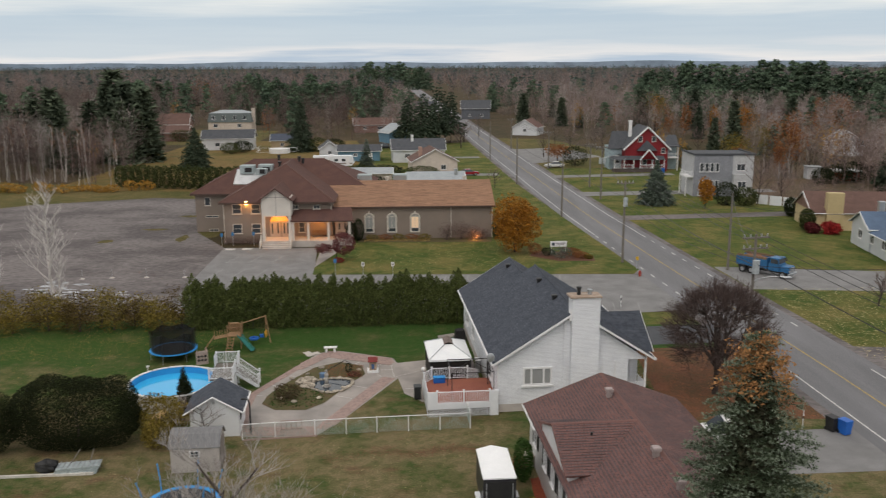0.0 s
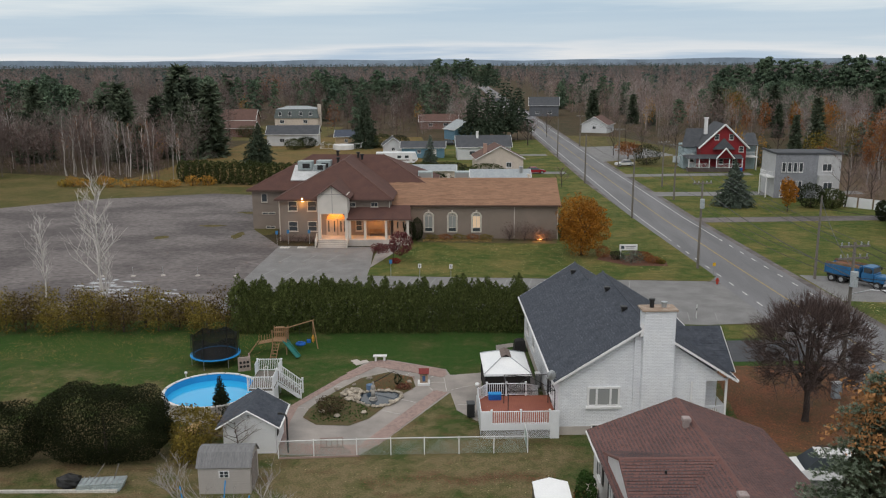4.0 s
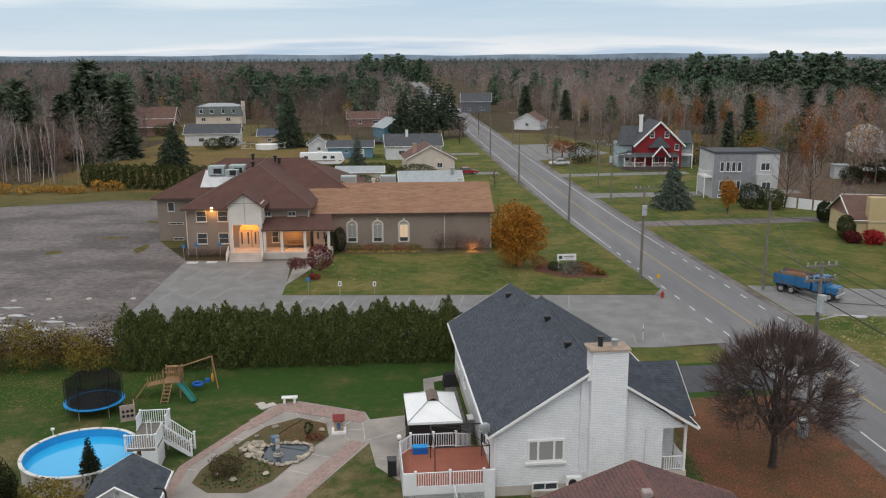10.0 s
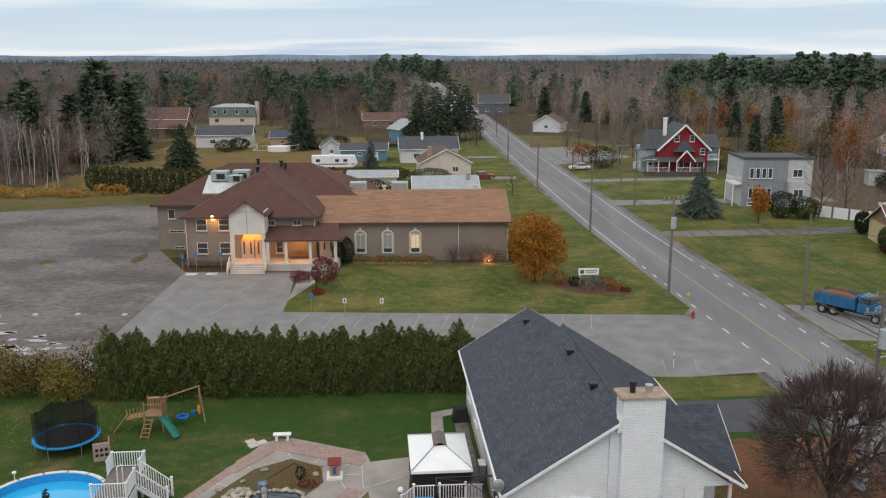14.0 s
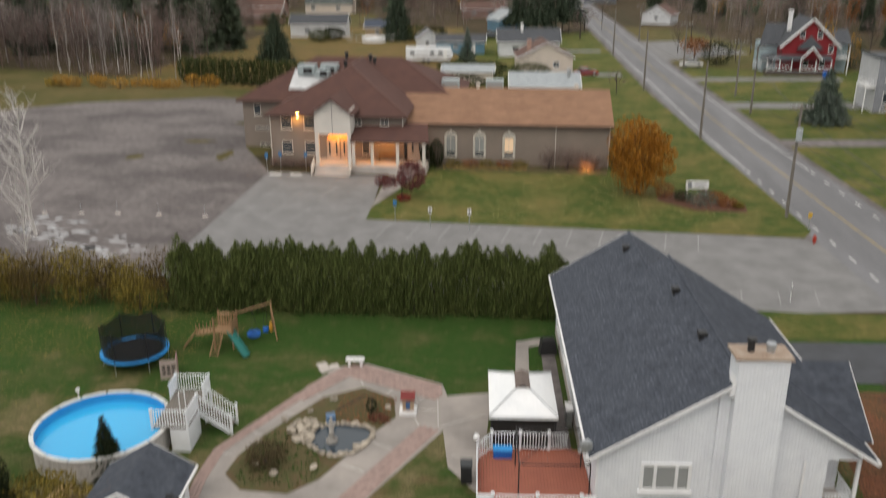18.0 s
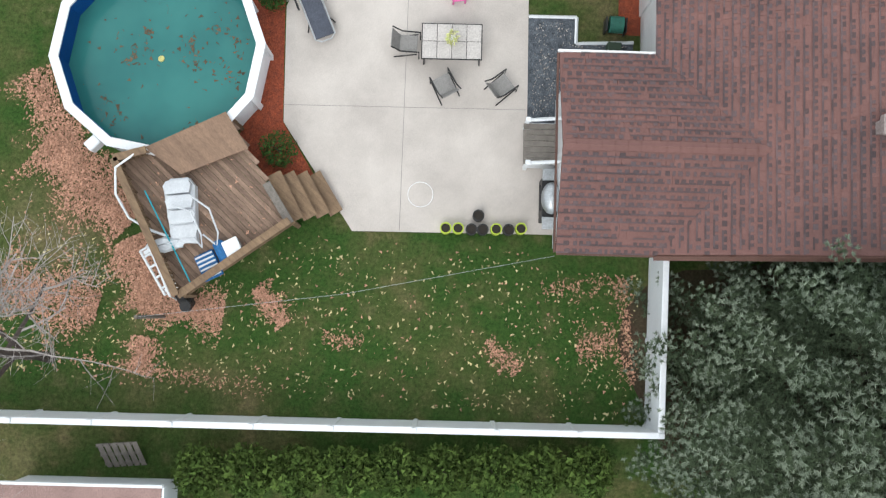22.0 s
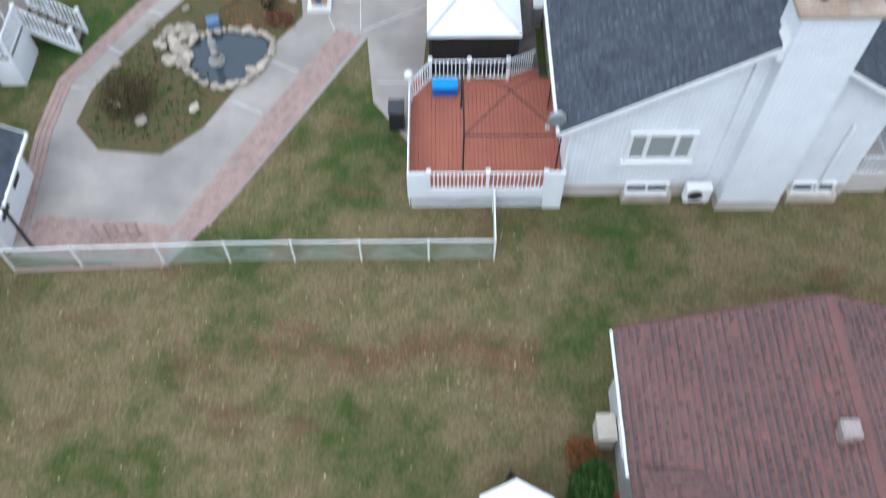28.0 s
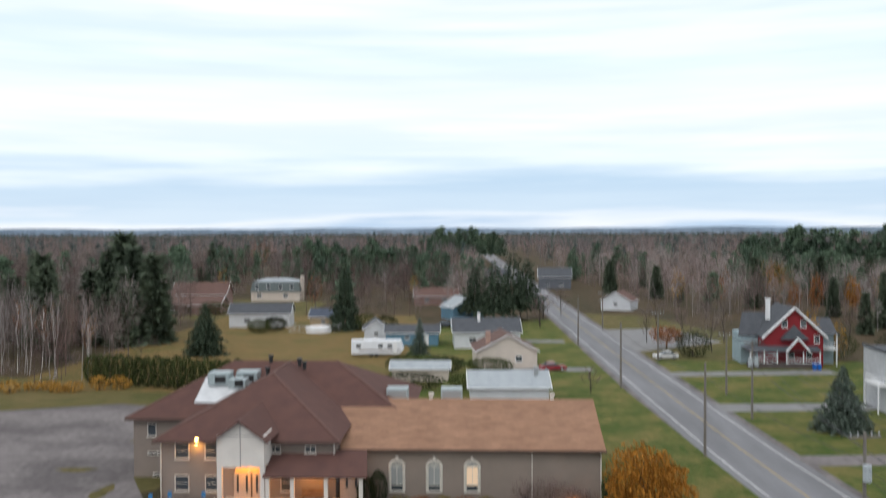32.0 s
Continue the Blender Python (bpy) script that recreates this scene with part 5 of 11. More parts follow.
def in_woods(x, y):
    """Where the woods stand: round the clearing with the houses and the road."""
    rx = road_x(y)
    if abs(x - rx) < 18:
        return False
    if x < rx:
        if y < 152:
            return x < -104
        if y < 262:
            return x < -64 - abs(y - 175) * 0.16 and y > 151 - 0.42 * (x + 64) * (x > -104)
        if y < 330:
            return x < -104 or (-50 < x < 6 and not (-24 < x < -4 and 290 < y < 308) and not (-12 < x < 3 and y < 264))
        return not (-84 < x < -52 and y < 338)
    if y < 112:
        return x > 99
    if y < 150:
        return x > 87
    if y < 215:
        return x > 98 and not (108 < x < 132 and y > 178)
    if y < 330:
        return x > 94 or (rx + 30 < x and y > 255)
    return x > rx + 24


rsF = np.random.RandomState(42)


def spots_in(n, x0, x1, y0, y1, h0, h1, keep=in_woods):
    out = []
    while len(out) < n:
        x, y = rsF.uniform(x0, x1), rsF.uniform(y0, y1)
        if keep(x, y):
            out.append((x, y, rsF.uniform(h0, h1)))
    return out


def edge(x, y):
    """A belt at the near edge of the woods, beside the church and behind the eastern yards."""
    return in_woods(x, y) and (x < -60 and y < 205 or x > 84 and y < 190)


def wood_mat(name, c1, c2, patch=0.06, island=0.3):
    """Foliage or twigs whose tone shifts from tree to tree."""
    return mat(name, c1, c2, patch, 0.9, 0.0, 1.2, island=island, spec=0.1, fine_amt=0.25, lo=0.4, hi=0.6)


W_GREY = wood_mat("woods_grey", (0.215, 0.178, 0.165), (0.115, 0.095, 0.088))
# W_PALE and W_ROSE: lifted for haze over the east, besides paler aspen bark.
W_PALE = wood_mat("woods_pale_hazed", (0.36, 0.31, 0.29), (0.225, 0.19, 0.178))
W_ROSE = wood_mat("woods_rose_hazed", (0.27, 0.2, 0.185), (0.175, 0.135, 0.125))
W_RED = wood_mat("woods_red", (0.17, 0.118, 0.106), (0.095, 0.07, 0.064))
W_PINE = wood_mat("woods_pine", (0.125, 0.178, 0.115), (0.08, 0.118, 0.082), 0.08, 0.4)
W_CON = wood_mat("woods_spruce", (0.1, 0.125, 0.082), (0.065, 0.085, 0.058), 0.08, 0.4)
# Far copies go greyer and bluer, with distance haze put into the colour.
W_FARG = wood_mat("far_woods_hazed", (0.2, 0.18, 0.18), (0.125, 0.118, 0.12), 0.012)
W_FARP = wood_mat("far_pine_hazed", (0.09, 0.13, 0.11), (0.065, 0.095, 0.088), 0.012, 0.35)
T_BARE = [bare_template(s, 270, (0.17, 0.2, 0.23, 0.19)[s % 4], (0.22, 0.3, 0.35, 0.25)[s % 4]) for s in range(6)]
T_BIRCH = [bare_template(s + 20, 150, 0.13, 0.4, 0.003, 0.1, 7) for s in range(4)]
T_FAR = [bare_template(s + 40, 60, 0.26, 0.3, 0.011, 0.14, 4) for s in range(4)]
T_CON = [spruce_mesh(12.0, 2.1, 14, s, 0.06, 0.75, 0.7, 0.8, 0.3, 2) / 12.0 for s in range(3)]
T_PINE = [pine_template(s + 9, 20, 46, 0.032, 0.25, 0.23, 0.35) for s in range(4)]
T_FARP = [pine_template(s + 70, 6, 10, 0.065, 0.2, 0.16) for s in range(4)]
T_LEAF = [leaf_cloud(shell_points(420, np.random.RandomState(s), 0.2, 0.2, 0.2, 1.0, 0.3, 0.6), 0.022, np.random.RandomState(s)) for s in range(3)]
grey = spots_in(1050, -260, 260, 100, 520, 10, 15) + spots_in(260, -150, 150, 100, 205, 9, 14, edge)
red = spots_in(950, -260, 260, 100, 520, 9, 14) + spots_in(260, -150, 150, 100, 205, 7, 12, edge)


def east(p):
    return p[0] > -10 and p[1] > 120


forest("bare_woods", "bare grey-brown deciduous woods in late autumn", W_GREY, T_BARE, [p for p in grey if not east(p)], 1)
forest("reddish_woods", "reddish-brown bare woods", W_RED, T_BARE, [p for p in red if not east(p)], 2)
forest("aspen_woods", "pale bare aspen woods, haze also lifted into the colour", W_PALE, T_BARE, [p for p in grey if east(p)], 21)
forest("east_reddish_woods", "rose-brown bare eastern woods, lightened for haze", W_ROSE, T_BARE, [p for p in red if east(p)], 22)
T_BRUSH = [bare_template(s + 90, 80, 0.45, 0.02, 0.012, 0.22, 4) for s in range(4)]
forest("undergrowth", "grey-brown brush on the floor of the woods", W_GREY, T_BRUSH, spots_in(1500, -240, 240, 100, 430, 2.0, 4.5), 23)
forest("reddish_brush", "reddish brush on the floor of the woods", W_ROSE, T_BRUSH, spots_in(1300, -240, 240, 100, 430, 2.0, 4.0) + spots_in(160, 64, 112, 126, 182, 1.5, 3.0, lambda x, y: x > 66 + 0.2 * (y - 126) and not in_woods(x, y)), 24)
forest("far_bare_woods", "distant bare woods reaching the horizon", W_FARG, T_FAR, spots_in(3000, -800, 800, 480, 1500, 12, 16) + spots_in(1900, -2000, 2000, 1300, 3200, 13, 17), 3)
forest("far_reddish_woods", "distant reddish-brown bare woods", W_ROSE, T_FAR, spots_in(2200, -700, 700, 480, 1200, 11, 15), 8)
dark = [(-74, 196, 21), (-79, 201, 20), (-70, 203, 19), (-76, 207, 20), (-88, 192, 17), (-92, 198, 18), (-81, 214, 21), (-85, 206, 19), (-104, 208, 18), (-113, 196, 17), (-108, 226, 18), (-124, 205, 16), (88, 220, 10), (92, 118, 8), (97, 124, 11), (106, 135, 12), (101, 112, 10)]
autumn = [(74 + 62 * ((k * 0.618) % 1), 165 + 150 * ((k * 0.381) % 1), 8 + 5 * ((k * 0.77) % 1)) for k in range(16)]


def grove(n, x0, x1, y0, y1, h0, h1):
    return [(x0 + (x1 - x0) * ((k * 0.618) % 1), y0 + (y1 - y0) * ((k * 0.381) % 1), h0 + (h1 - h0) * ((k * 0.77) % 1)) for k in range(n)]


pines = grove(70, 124, 196, 320, 440, 19, 23) + grove(26, -42, 18, 640, 700, 21, 25) + grove(44, -92, -18, 372, 450, 14, 19) + grove(16, -130, -96, 300, 380, 15, 19)
pines += grove(8, -20, 4, 318, 345, 14, 17) + grove(10, 40, 74, 380, 430, 13, 16) + grove(14, -175, -120, 235, 300, 16, 20) + grove(12, 96, 124, 300, 345, 13, 17)
forest("dark_conifers", "dark green conifers among bare woods", W_CON, T_CON, spots_in(110, -260, 260, 120, 520, 9, 15) + dark, 4)
forest("tall_pines", "tall dark green pines above the bare woods", W_PINE, T_PINE, pines + spots_in(90, -260, 260, 260, 520, 12, 17), 12)
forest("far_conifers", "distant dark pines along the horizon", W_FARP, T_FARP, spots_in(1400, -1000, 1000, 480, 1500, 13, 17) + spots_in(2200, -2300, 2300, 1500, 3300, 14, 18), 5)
forest("orange_trees", "orange autumn trees among bare woods", RUST_LEAF, T_LEAF, spots_in(20, -200, 220, 130, 480, 7, 11) + [p for p in autumn if p[0] > 66], 6)
forest("golden_trees", "golden autumn birches and larches among bare woods", GOLD_LEAF, T_LEAF, [(59, 176, 10), (66, 181, 8), (96, 166, 11), (101, 171, 9), (112, 205, 10), (122, 178, 9)] + spots_in(8, -150, 200, 150, 420, 7, 10), 9)
forest("birches", "pale thin birches at the edge of the woods", BIRCH, T_BIRCH, spots_in(110, -160, 160, 100, 300, 9, 14), 7)
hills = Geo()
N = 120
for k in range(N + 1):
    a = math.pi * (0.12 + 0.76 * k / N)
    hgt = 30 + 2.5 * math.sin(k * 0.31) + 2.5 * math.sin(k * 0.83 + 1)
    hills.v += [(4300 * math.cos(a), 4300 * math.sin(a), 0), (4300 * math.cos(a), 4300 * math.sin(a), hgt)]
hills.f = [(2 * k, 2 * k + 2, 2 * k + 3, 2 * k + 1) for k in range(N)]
# Plain backdrop: the hills' blue is distance haze painted into their colour.
setting("backdrop", hills, mat("hazed_far_hills", (0.27, 0.35, 0.45), (0.31, 0.39, 0.49), 0.002, 1.0, 0, 0.01), "low far hills on the horizon, haze painted in as blue", "hills")

# ---- white house's garden ----
A = 3.3
# red deck with white rails west of the house
DK = thing("deck", "raised red-painted deck with white rails and lattice skirt", "deck", -0.22, 31.9, 0, A)
DW, DD, DH = 5.15, 5.0, 1.0
for k in range(35):
    x = DW * (k + 0.5) / 35
    part("board", Geo().box(x, DD / 2, DH - 0.02, DW / 35 - 0.008, DD, 0.04), DECK_RED, DK)
part("joist_frame", Geo().span(0.02, 0.02, 0.72, DW - 0.02, 0.1, 0.96).span(0.02, 0.1, 0.72, 0.1, DD, 0.96).span(DW - 0.1, 0.1, 0.72, DW - 0.02, DD, 0.96).span(0.1, DD - 0.1, 0.72, DW - 0.1, DD - 0.02, 0.96), WHITE, DK)
part("skirt_board", Geo().span(-0.03, -0.04, 0.62, DW, 0.0, 1.06).span(-0.05, 0, 0.62, -0.01, DD, 1.06), WHITE_VINYL, DK)


def lattice(parent, x0, y0, x1, y1, z0, z1, step=0.13):
    g = Geo()
    ln = math.hypot(x1 - x0, y1 - y0)
    ux, uy = (x1 - x0) / ln, (y1 - y0) / ln
    h = z1 - z0
    n = int((ln + h) / step)
    for k in range(n):
        for s in (1, -1):
            a = k * step - (h if s == 1 else 0)
            b = a + s * h
            z_a, z_b = z0, z1
            if s == -1:
                a, b = k * step, k * step - h
            ca, cb = min(max(a, 0), ln), min(max(b, 0), ln)
            if abs(ca - cb) < 0.02:
                continue
            za = z0 + h * (ca - a) / (b - a)
            zb = z0 + h * (cb - a) / (b - a)
            g.tube([(x0 + ux * ca, y0 + uy * ca, za), (x0 + ux * cb, y0 + uy * cb, zb)], 0.014, 3)
    return part("lattice", g, WHITE_VINYL, parent)


lattice(DK, 0.05, -0.01, DW - 0.6, -0.01, 0.02, 0.64)
lattice(DK, -0.02, 0.05, -0.02, DD, 0.02, 0.64)
part("corner_panel", Geo().span(DW - 0.62, -0.06, 0.0, DW, 0.08, 1.95, 0.02), WHITE_VINYL, DK)
part("corner_panel", Geo().span(-0.06, -0.06, 0.62, 0.62, 0.04, 1.95, 0.02), WHITE_VINYL, DK)
for x in (0.66, 2.6, 4.5):
    post(DK, x, 0.0, 0.98, 2.0)
railing(DK, 0.7, 0.0, 2.55, 0.0, 1.0, 0.92)
railing(DK, 2.65, 0.0, 4.45, 0.0, 1.0, 0.92)
part("side_panel", Geo().span(-0.05, 0.05, 1.02, 0.0, 3.9, 1.95, 0.01), WHITE_VINYL, DK)
post(DK, 0, 3.95, 0, 2.0), post(DK, 0.7, DD, 0, 2.0), post(DK, 2.1, DD, 0, 2.0), post(DK, 3.5, DD, 0, 2.0)
railing(DK, 0.0, 4.0, 0.68, 4.95, 1.0, 0.92)
railing(DK, 0.75, DD, 2.05, DD, 1.0, 0.92)
railing(DK, 2.15, DD, 3.45, DD, 1.0, 0.92)
railing(DK, 3.5, DD + 0.05, 4.6, DD + 1.2, 0.95, 0.92, z1=0.3)
for k in range(4):
    part("step", Geo().span(3.55, DD + 0.3 * k, 0.82 - 0.2 * k, 4.7, DD + 0.3 * k + 0.3, 0.88 - 0.2 * k), DECK_RED, DK)
globe = thing("globe_lamp", "white globe lamp on a deck post", "lamp", -0.5, 35.9, 2.05)
part("globe", Geo().ball(0, 0, 0.22, 0.16, 0.16, 0.16, 14), WHITE, globe, smooth=True)
part("base", Geo().cyl(0, 0, 0, 0.08, 0.06, 10), BLACK, globe)
fr = thing("canopy_frame", "bare black steel canopy frame on a deck", "canopy frame", -0.22, 31.9, 1.0, A)
for x, y in ((1.8, 0.6), (4.9, 0.6), (1.8, 3.6), (4.9, 3.6)):
    part("leg", Geo().tube([(x, y, 0), (x, y, 2.1)], 0.03, 6), BLACK, fr)
for a, b in (((1.8, 0.6), (4.9, 0.6)), ((4.9, 0.6), (4.9, 3.6)), ((4.9, 3.6), (1.8, 3.6)), ((1.8, 3.6), (1.8, 0.6))):
    part("top_bar", Geo().tube([(*a, 2.1), (*b, 2.1)], 0.028, 6), BLACK, fr)
for x, y in ((1.8, 0.6), (4.9, 0.6), (1.8, 3.6), (4.9, 3.6)):
    part("rafter", Geo().tube([(x, y, 2.1), (3.35, 2.1, 2.55)], 0.02, 5), BLACK, fr)
cool = thing("cooler", "blue cooler box beside the deck rail", "cooler", 0.75, 36.35, 1.0, A)
part("box", Geo().box(0, 0, 0.2, 0.9, 0.45, 0.4, 0, 0.03), BLUE_PLASTIC, cool), part("lid", Geo().box(0, 0, 0.44, 0.94, 0.48, 0.07, 0, 0.02), BLUE_PAD, cool)
for y in (36.1,):
    binb = thing("wheelie_bin", "black wheelie bin beside the deck", "bin", -0.95, y - 0.6, 0.045, A, "black bins")
    part("body", Geo().prism([(-0.26, -0.3), (0.26, -0.3), (0.26, 0.3), (-0.26, 0.3)], 0.05, 0.98), BLACK, binb)
    part("lid", Geo().box(0, 0, 1.02, 0.58, 0.68, 0.07, 0, 0.02), mat("bin_lid", (0.05, 0.055, 0.06), None, 2, 0.5), binb)
    for s in (-1, 1):
        part("wheel", Geo().cyl(0, 0, -0.03, 0.03, 0.1, 12), BLACK, binb).matrix_basis = pose(0.2 * s, 0.3, 0.1, 0, 90, 0)

# gazebo: white hipped canopy, dark screens, brown vent cap
GZ = thing("gazebo", "garden gazebo with a white hipped canopy and dark screens", "gazebo", 1.6, 40.35, 0, A)
gx, gy = 1.72, 2.35
CANOPY = mat("white_canvas", (0.86, 0.87, 0.88), (0.78, 0.8, 0.82), 0.7, 0.6, 0.08, 8, fine_amt=0.04)
top = [(-0.3, -0.75, 3.0), (0.3, -0.75, 3.0), (0.3, 0.75, 3.0), (-0.3, 0.75, 3.0)]
low = [(-gx, -gy, 2.25), (gx, -gy, 2.25), (gx, gy, 2.25), (-gx, gy, 2.25)]
g = Geo()
for i in range(4):
    j = (i + 1) % 4
    g.slab([low[i], low[j], top[j], top[i]], 0.03)
can = part("canopy", g, CANOPY, GZ)
part("valance", Geo().span(-gx, -gy, 2.1, gx, -gy + 0.02, 2.25).span(-gx, gy - 0.02, 2.1, gx, gy, 2.25).span(-gx, -gy + 0.02, 2.1, -gx + 0.02, gy - 0.02, 2.25).span(gx - 0.02, -gy + 0.02, 2.1, gx, gy - 0.02, 2.25), CANOPY, GZ)
part("vent_cap", Geo().slab([(-0.38, -0.85, 3.05), (0, -0.85, 3.22), (0, 0.85, 3.22), (-0.38, 0.85, 3.05)], 0.03).slab([(0, -0.85, 3.22), (0.38, -0.85, 3.05), (0.38, 0.85, 3.05), (0, 0.85, 3.22)], 0.03), mat("brown_canvas", (0.17, 0.135, 0.12), (0.13, 0.1, 0.09), 2, 0.8), can)
part("rib", Geo().tube([(-gx, -gy, 2.28), (-0.3, -0.75, 3.03)], 0.035, 5), STEEL, GZ), part("rib", Geo().tube([(gx, -gy, 2.28), (0.3, -0.75, 3.03)], 0.035, 5), STEEL, GZ)
part("rib", Geo().tube([(-gx, gy, 2.28), (-0.3, 0.75, 3.03)], 0.035, 5), STEEL, GZ), part("rib", Geo().tube([(gx, gy, 2.28), (0.3, 0.75, 3.03)], 0.035, 5), STEEL, GZ)
SCREEN = mat("dark_screen", (0.028, 0.024, 0.022), (0.02, 0.018, 0.017), 2, 0.8, 0.3, 6, stretch=(6, 6, 0.5))
for x0, y0, x1, y1 in ((-1.55, -2.15, 1.55, -2.12), (-1.55, 2.12, 1.55, 2.15), (-1.58, -2.12, -1.55, 2.12), (1.55, -2.12, 1.58, 2.12)):
    part("screen", Geo().span(x0, y0, 0.08, x1, y1, 2.15), SCREEN, GZ)
for x in (-1.6, 1.6):
    for y in (-2.17, 2.17):
        part("leg", Geo().box(x, y, 1.12, 0.1, 0.1, 2.15), BLACK, GZ)

cov = thing("covered_grill", "black-covered barbecue on the side path", "barbecue", 3.2, 49.6, 0.03, 10)
part("cover", Geo().add([(-0.55, -0.35, 0), (0.55, -0.35, 0), (0.55, 0.35, 0), (-0.55, 0.35, 0), (-0.42, -0.28, 0.95), (0.42, -0.28, 0.95), (0.42, 0.28, 0.95), (-0.42, 0.28, 0.95), (-0.25, -0.05, 1.15), (0.25, -0.05, 1.15)],
     [(0, 1, 5, 4), (1, 2, 6, 5), (2, 3, 7, 6), (3, 0, 4, 7), (4, 5, 9, 8), (6, 7, 8, 9), (5, 6, 9), (7, 4, 8)]), BLACK, cov)
ub = thing("utility_box", "pale grey utility box on the house wall", "utility box", 4.15, 41.2, 0.03, A)
part("box", Geo().box(0, 0, 0.55, 0.35, 0.75, 1.0, 0, 0.03), STEEL, ub), part("lid", Geo().box(0, 0, 1.08, 0.42, 0.82, 0.06, 0, 0.01), WHITE, ub)
# paved paths: grey centre strip and pinkish pavers, with a planted island round the pond
setting("path_paved", Geo().sheet([(-13.3, 29.2), (-8.1, 29.1), (-6.5, 31.6), (-2.5, 39.9), (-1.95, 36.6), (-0.6, 34.85), (-0.25, 34.5), (-0.1, 44.2), (-2.6, 43.6), (-3.0, 44.9), (-7.95, 47.1), (-8.9, 46.85), (-9.6, 46.5), (-13.0, 39.3), (-14.05, 37.1), (-14.1, 34.4), (-13.5, 30.2)], 0.030), PAVING_GREY, "weathered concrete garden path", "path")
PB = thing("paver_band", "pinkish brick paver bands along the path", "pavers", kind="structure")


def pavers(pts, wide, rows, mat_, z=0.034, ln=0.24):
    """Rows of pavers along a bent line, each its own low block."""
    cells = []
    for seg, ((x0, y0), (x1, y1)) in enumerate(zip(pts, pts[1:])):
        d = math.hypot(x1 - x0, y1 - y0)
        ux, uy = (x1 - x0) / d, (y1 - y0) / d
        for r in range(rows):
            o = (r - (rows - 1) / 2) * wide / rows
            s = -0.12 * (r % 2)
            while s < d:
                cells.append((x0 + ux * (s + ln / 2) - uy * o, y0 + uy * (s + ln / 2) + ux * o, math.degrees(math.atan2(uy, ux)), 0.0022 * (seg + 1)))
                s += ln
    return cells


PATH_EDGE = [(-13.5, 29.2), (-8.1, 29.1), (-6.5, 31.6), (-2.6, 39.9), (-2.8, 43.3), (-3.05, 44.75), (-7.95, 47.1), (-8.9, 46.85), (-9.6, 46.5), (-13.0, 39.3), (-14.05, 37.1), (-14.1, 34.4), (-13.6, 30.2)]
bands = [([(-10.9, 43.0), (-12.77, 39.15), (-13.75, 37.0), (-13.8, 34.5), (-13.3, 30.0)], 0.6, 3, 0.0), ([(-11.1, 42.6), (-8.7, 46.3)], 1.1, 6, 0.004),
         ([(-8.9, 46.35), (-2.95, 43.85)], 1.7, 9, 0.008), ([(-3.27, 40.05), (-5.5, 35.2), (-7.7, 30.4)], 1.1, 6, 0.0), ([(-12.9, 30.1), (-8.3, 29.95)], 1.5, 8, -0.004)]
cells = [(x, y, a, dz + ds) for pts, w, rows, dz in bands for x, y, a, ds in pavers(pts, w, rows, PAVING) if inside(PATH_EDGE, x, y)]
blk = Geo().box(0, 0, 0.012, 0.232, 0.18, 0.024, 0, 0.006).mesh("paver", PAVING)
join = Geo()
for i, (x, y, a, dz) in enumerate(cells):
    if i % 3 == 0 and i < 900:
        ob = part("paver", blk, PAVING, PB)
        ob.matrix_basis = pose(x, y, 0.03 + dz, 0, 0, a)
    else:
        join.box(x, y, 0.042 + dz, 0.232, 0.18, 0.024, a)
pj = thing("path_joint", "pale filled joints across the concrete path", "joints", kind="structure")
JOINT = mat("joint_filler", (0.62, 0.6, 0.57), (0.5, 0.48, 0.46), 3, 0.8)
for (x0, y0), (x1, y1) in (((-7.9, 44.95), (-7.58, 44.3)), ((-5.76, 44.2), (-6.17, 43.5)), ((-3.8, 43.6), (-4.3, 42.7)), ((-4.2, 41.95), (-3.0, 42.0)), ((-4.2, 41.1), (-3.8, 40.2)), ((-3.1, 43.1), (-2.8, 40.3)), ((-10.4, 43.35), (-9.8, 42.85)),
                           ((-11.5, 41.05), (-10.8, 40.75)), ((-12.6, 38.9), (-11.9, 38.55)), ((-13.5, 36.75), (-12.85, 36.7)), ((-6.2, 38.55), (-4.95, 37.95)), ((-7.25, 36.4), (-6.0, 35.8)), ((-2.7, 40.3), (-0.2, 41.9)), ((-1.9, 37.6), (-0.2, 37.6))):
    part("joint", Geo().box((x0 + x1) / 2, (y0 + y1) / 2, 0.033, math.hypot(x1 - x0, y1 - y0), 0.035, 0.008, math.degrees(math.atan2(y1 - y0, x1 - x0))), JOINT, pj)
part("paver_rest", join, PAVING, PB)["kind"] = "stuff"
setting("planting_bed", Geo().sheet([(-12.75, 35.0), (-11.6, 33.8), (-9.3, 33.7), (-8.05, 35.0), (-7.4, 36.5), (-6.2, 39.25), (-5.2, 41.0), (-5.6, 43.0), (-7.55, 44.1), (-9.6, 42.75), (-10.75, 40.7), (-11.9, 38.5), (-12.6, 36.6)], 0.055), SOIL, "planted island bed of grass, soil and red leaves", "flower bed")
slab = thing("stepping_slab", "pale square concrete slabs in the grass", "slab", -10.3, 46.05, 0.01, 35, kind="structure")
for dx, dy in ((0, 0), (0.65, 0.1), (0.1, 0.65)):
    part("slab", Geo().box(dx, dy, 0.025, 0.62, 0.6, 0.05, 0, 0.01), CONCRETE, slab)
setting("path_side", Geo().sheet([(1.2, 51.0), (1.2, 50.1), (1.25, 43.0), (2.1, 43.0), (2.0, 50.3), (3.5, 51.0), (3.5, 52.0)], 0.032), PAVING_GREY, "narrow paved path along the house", "path")
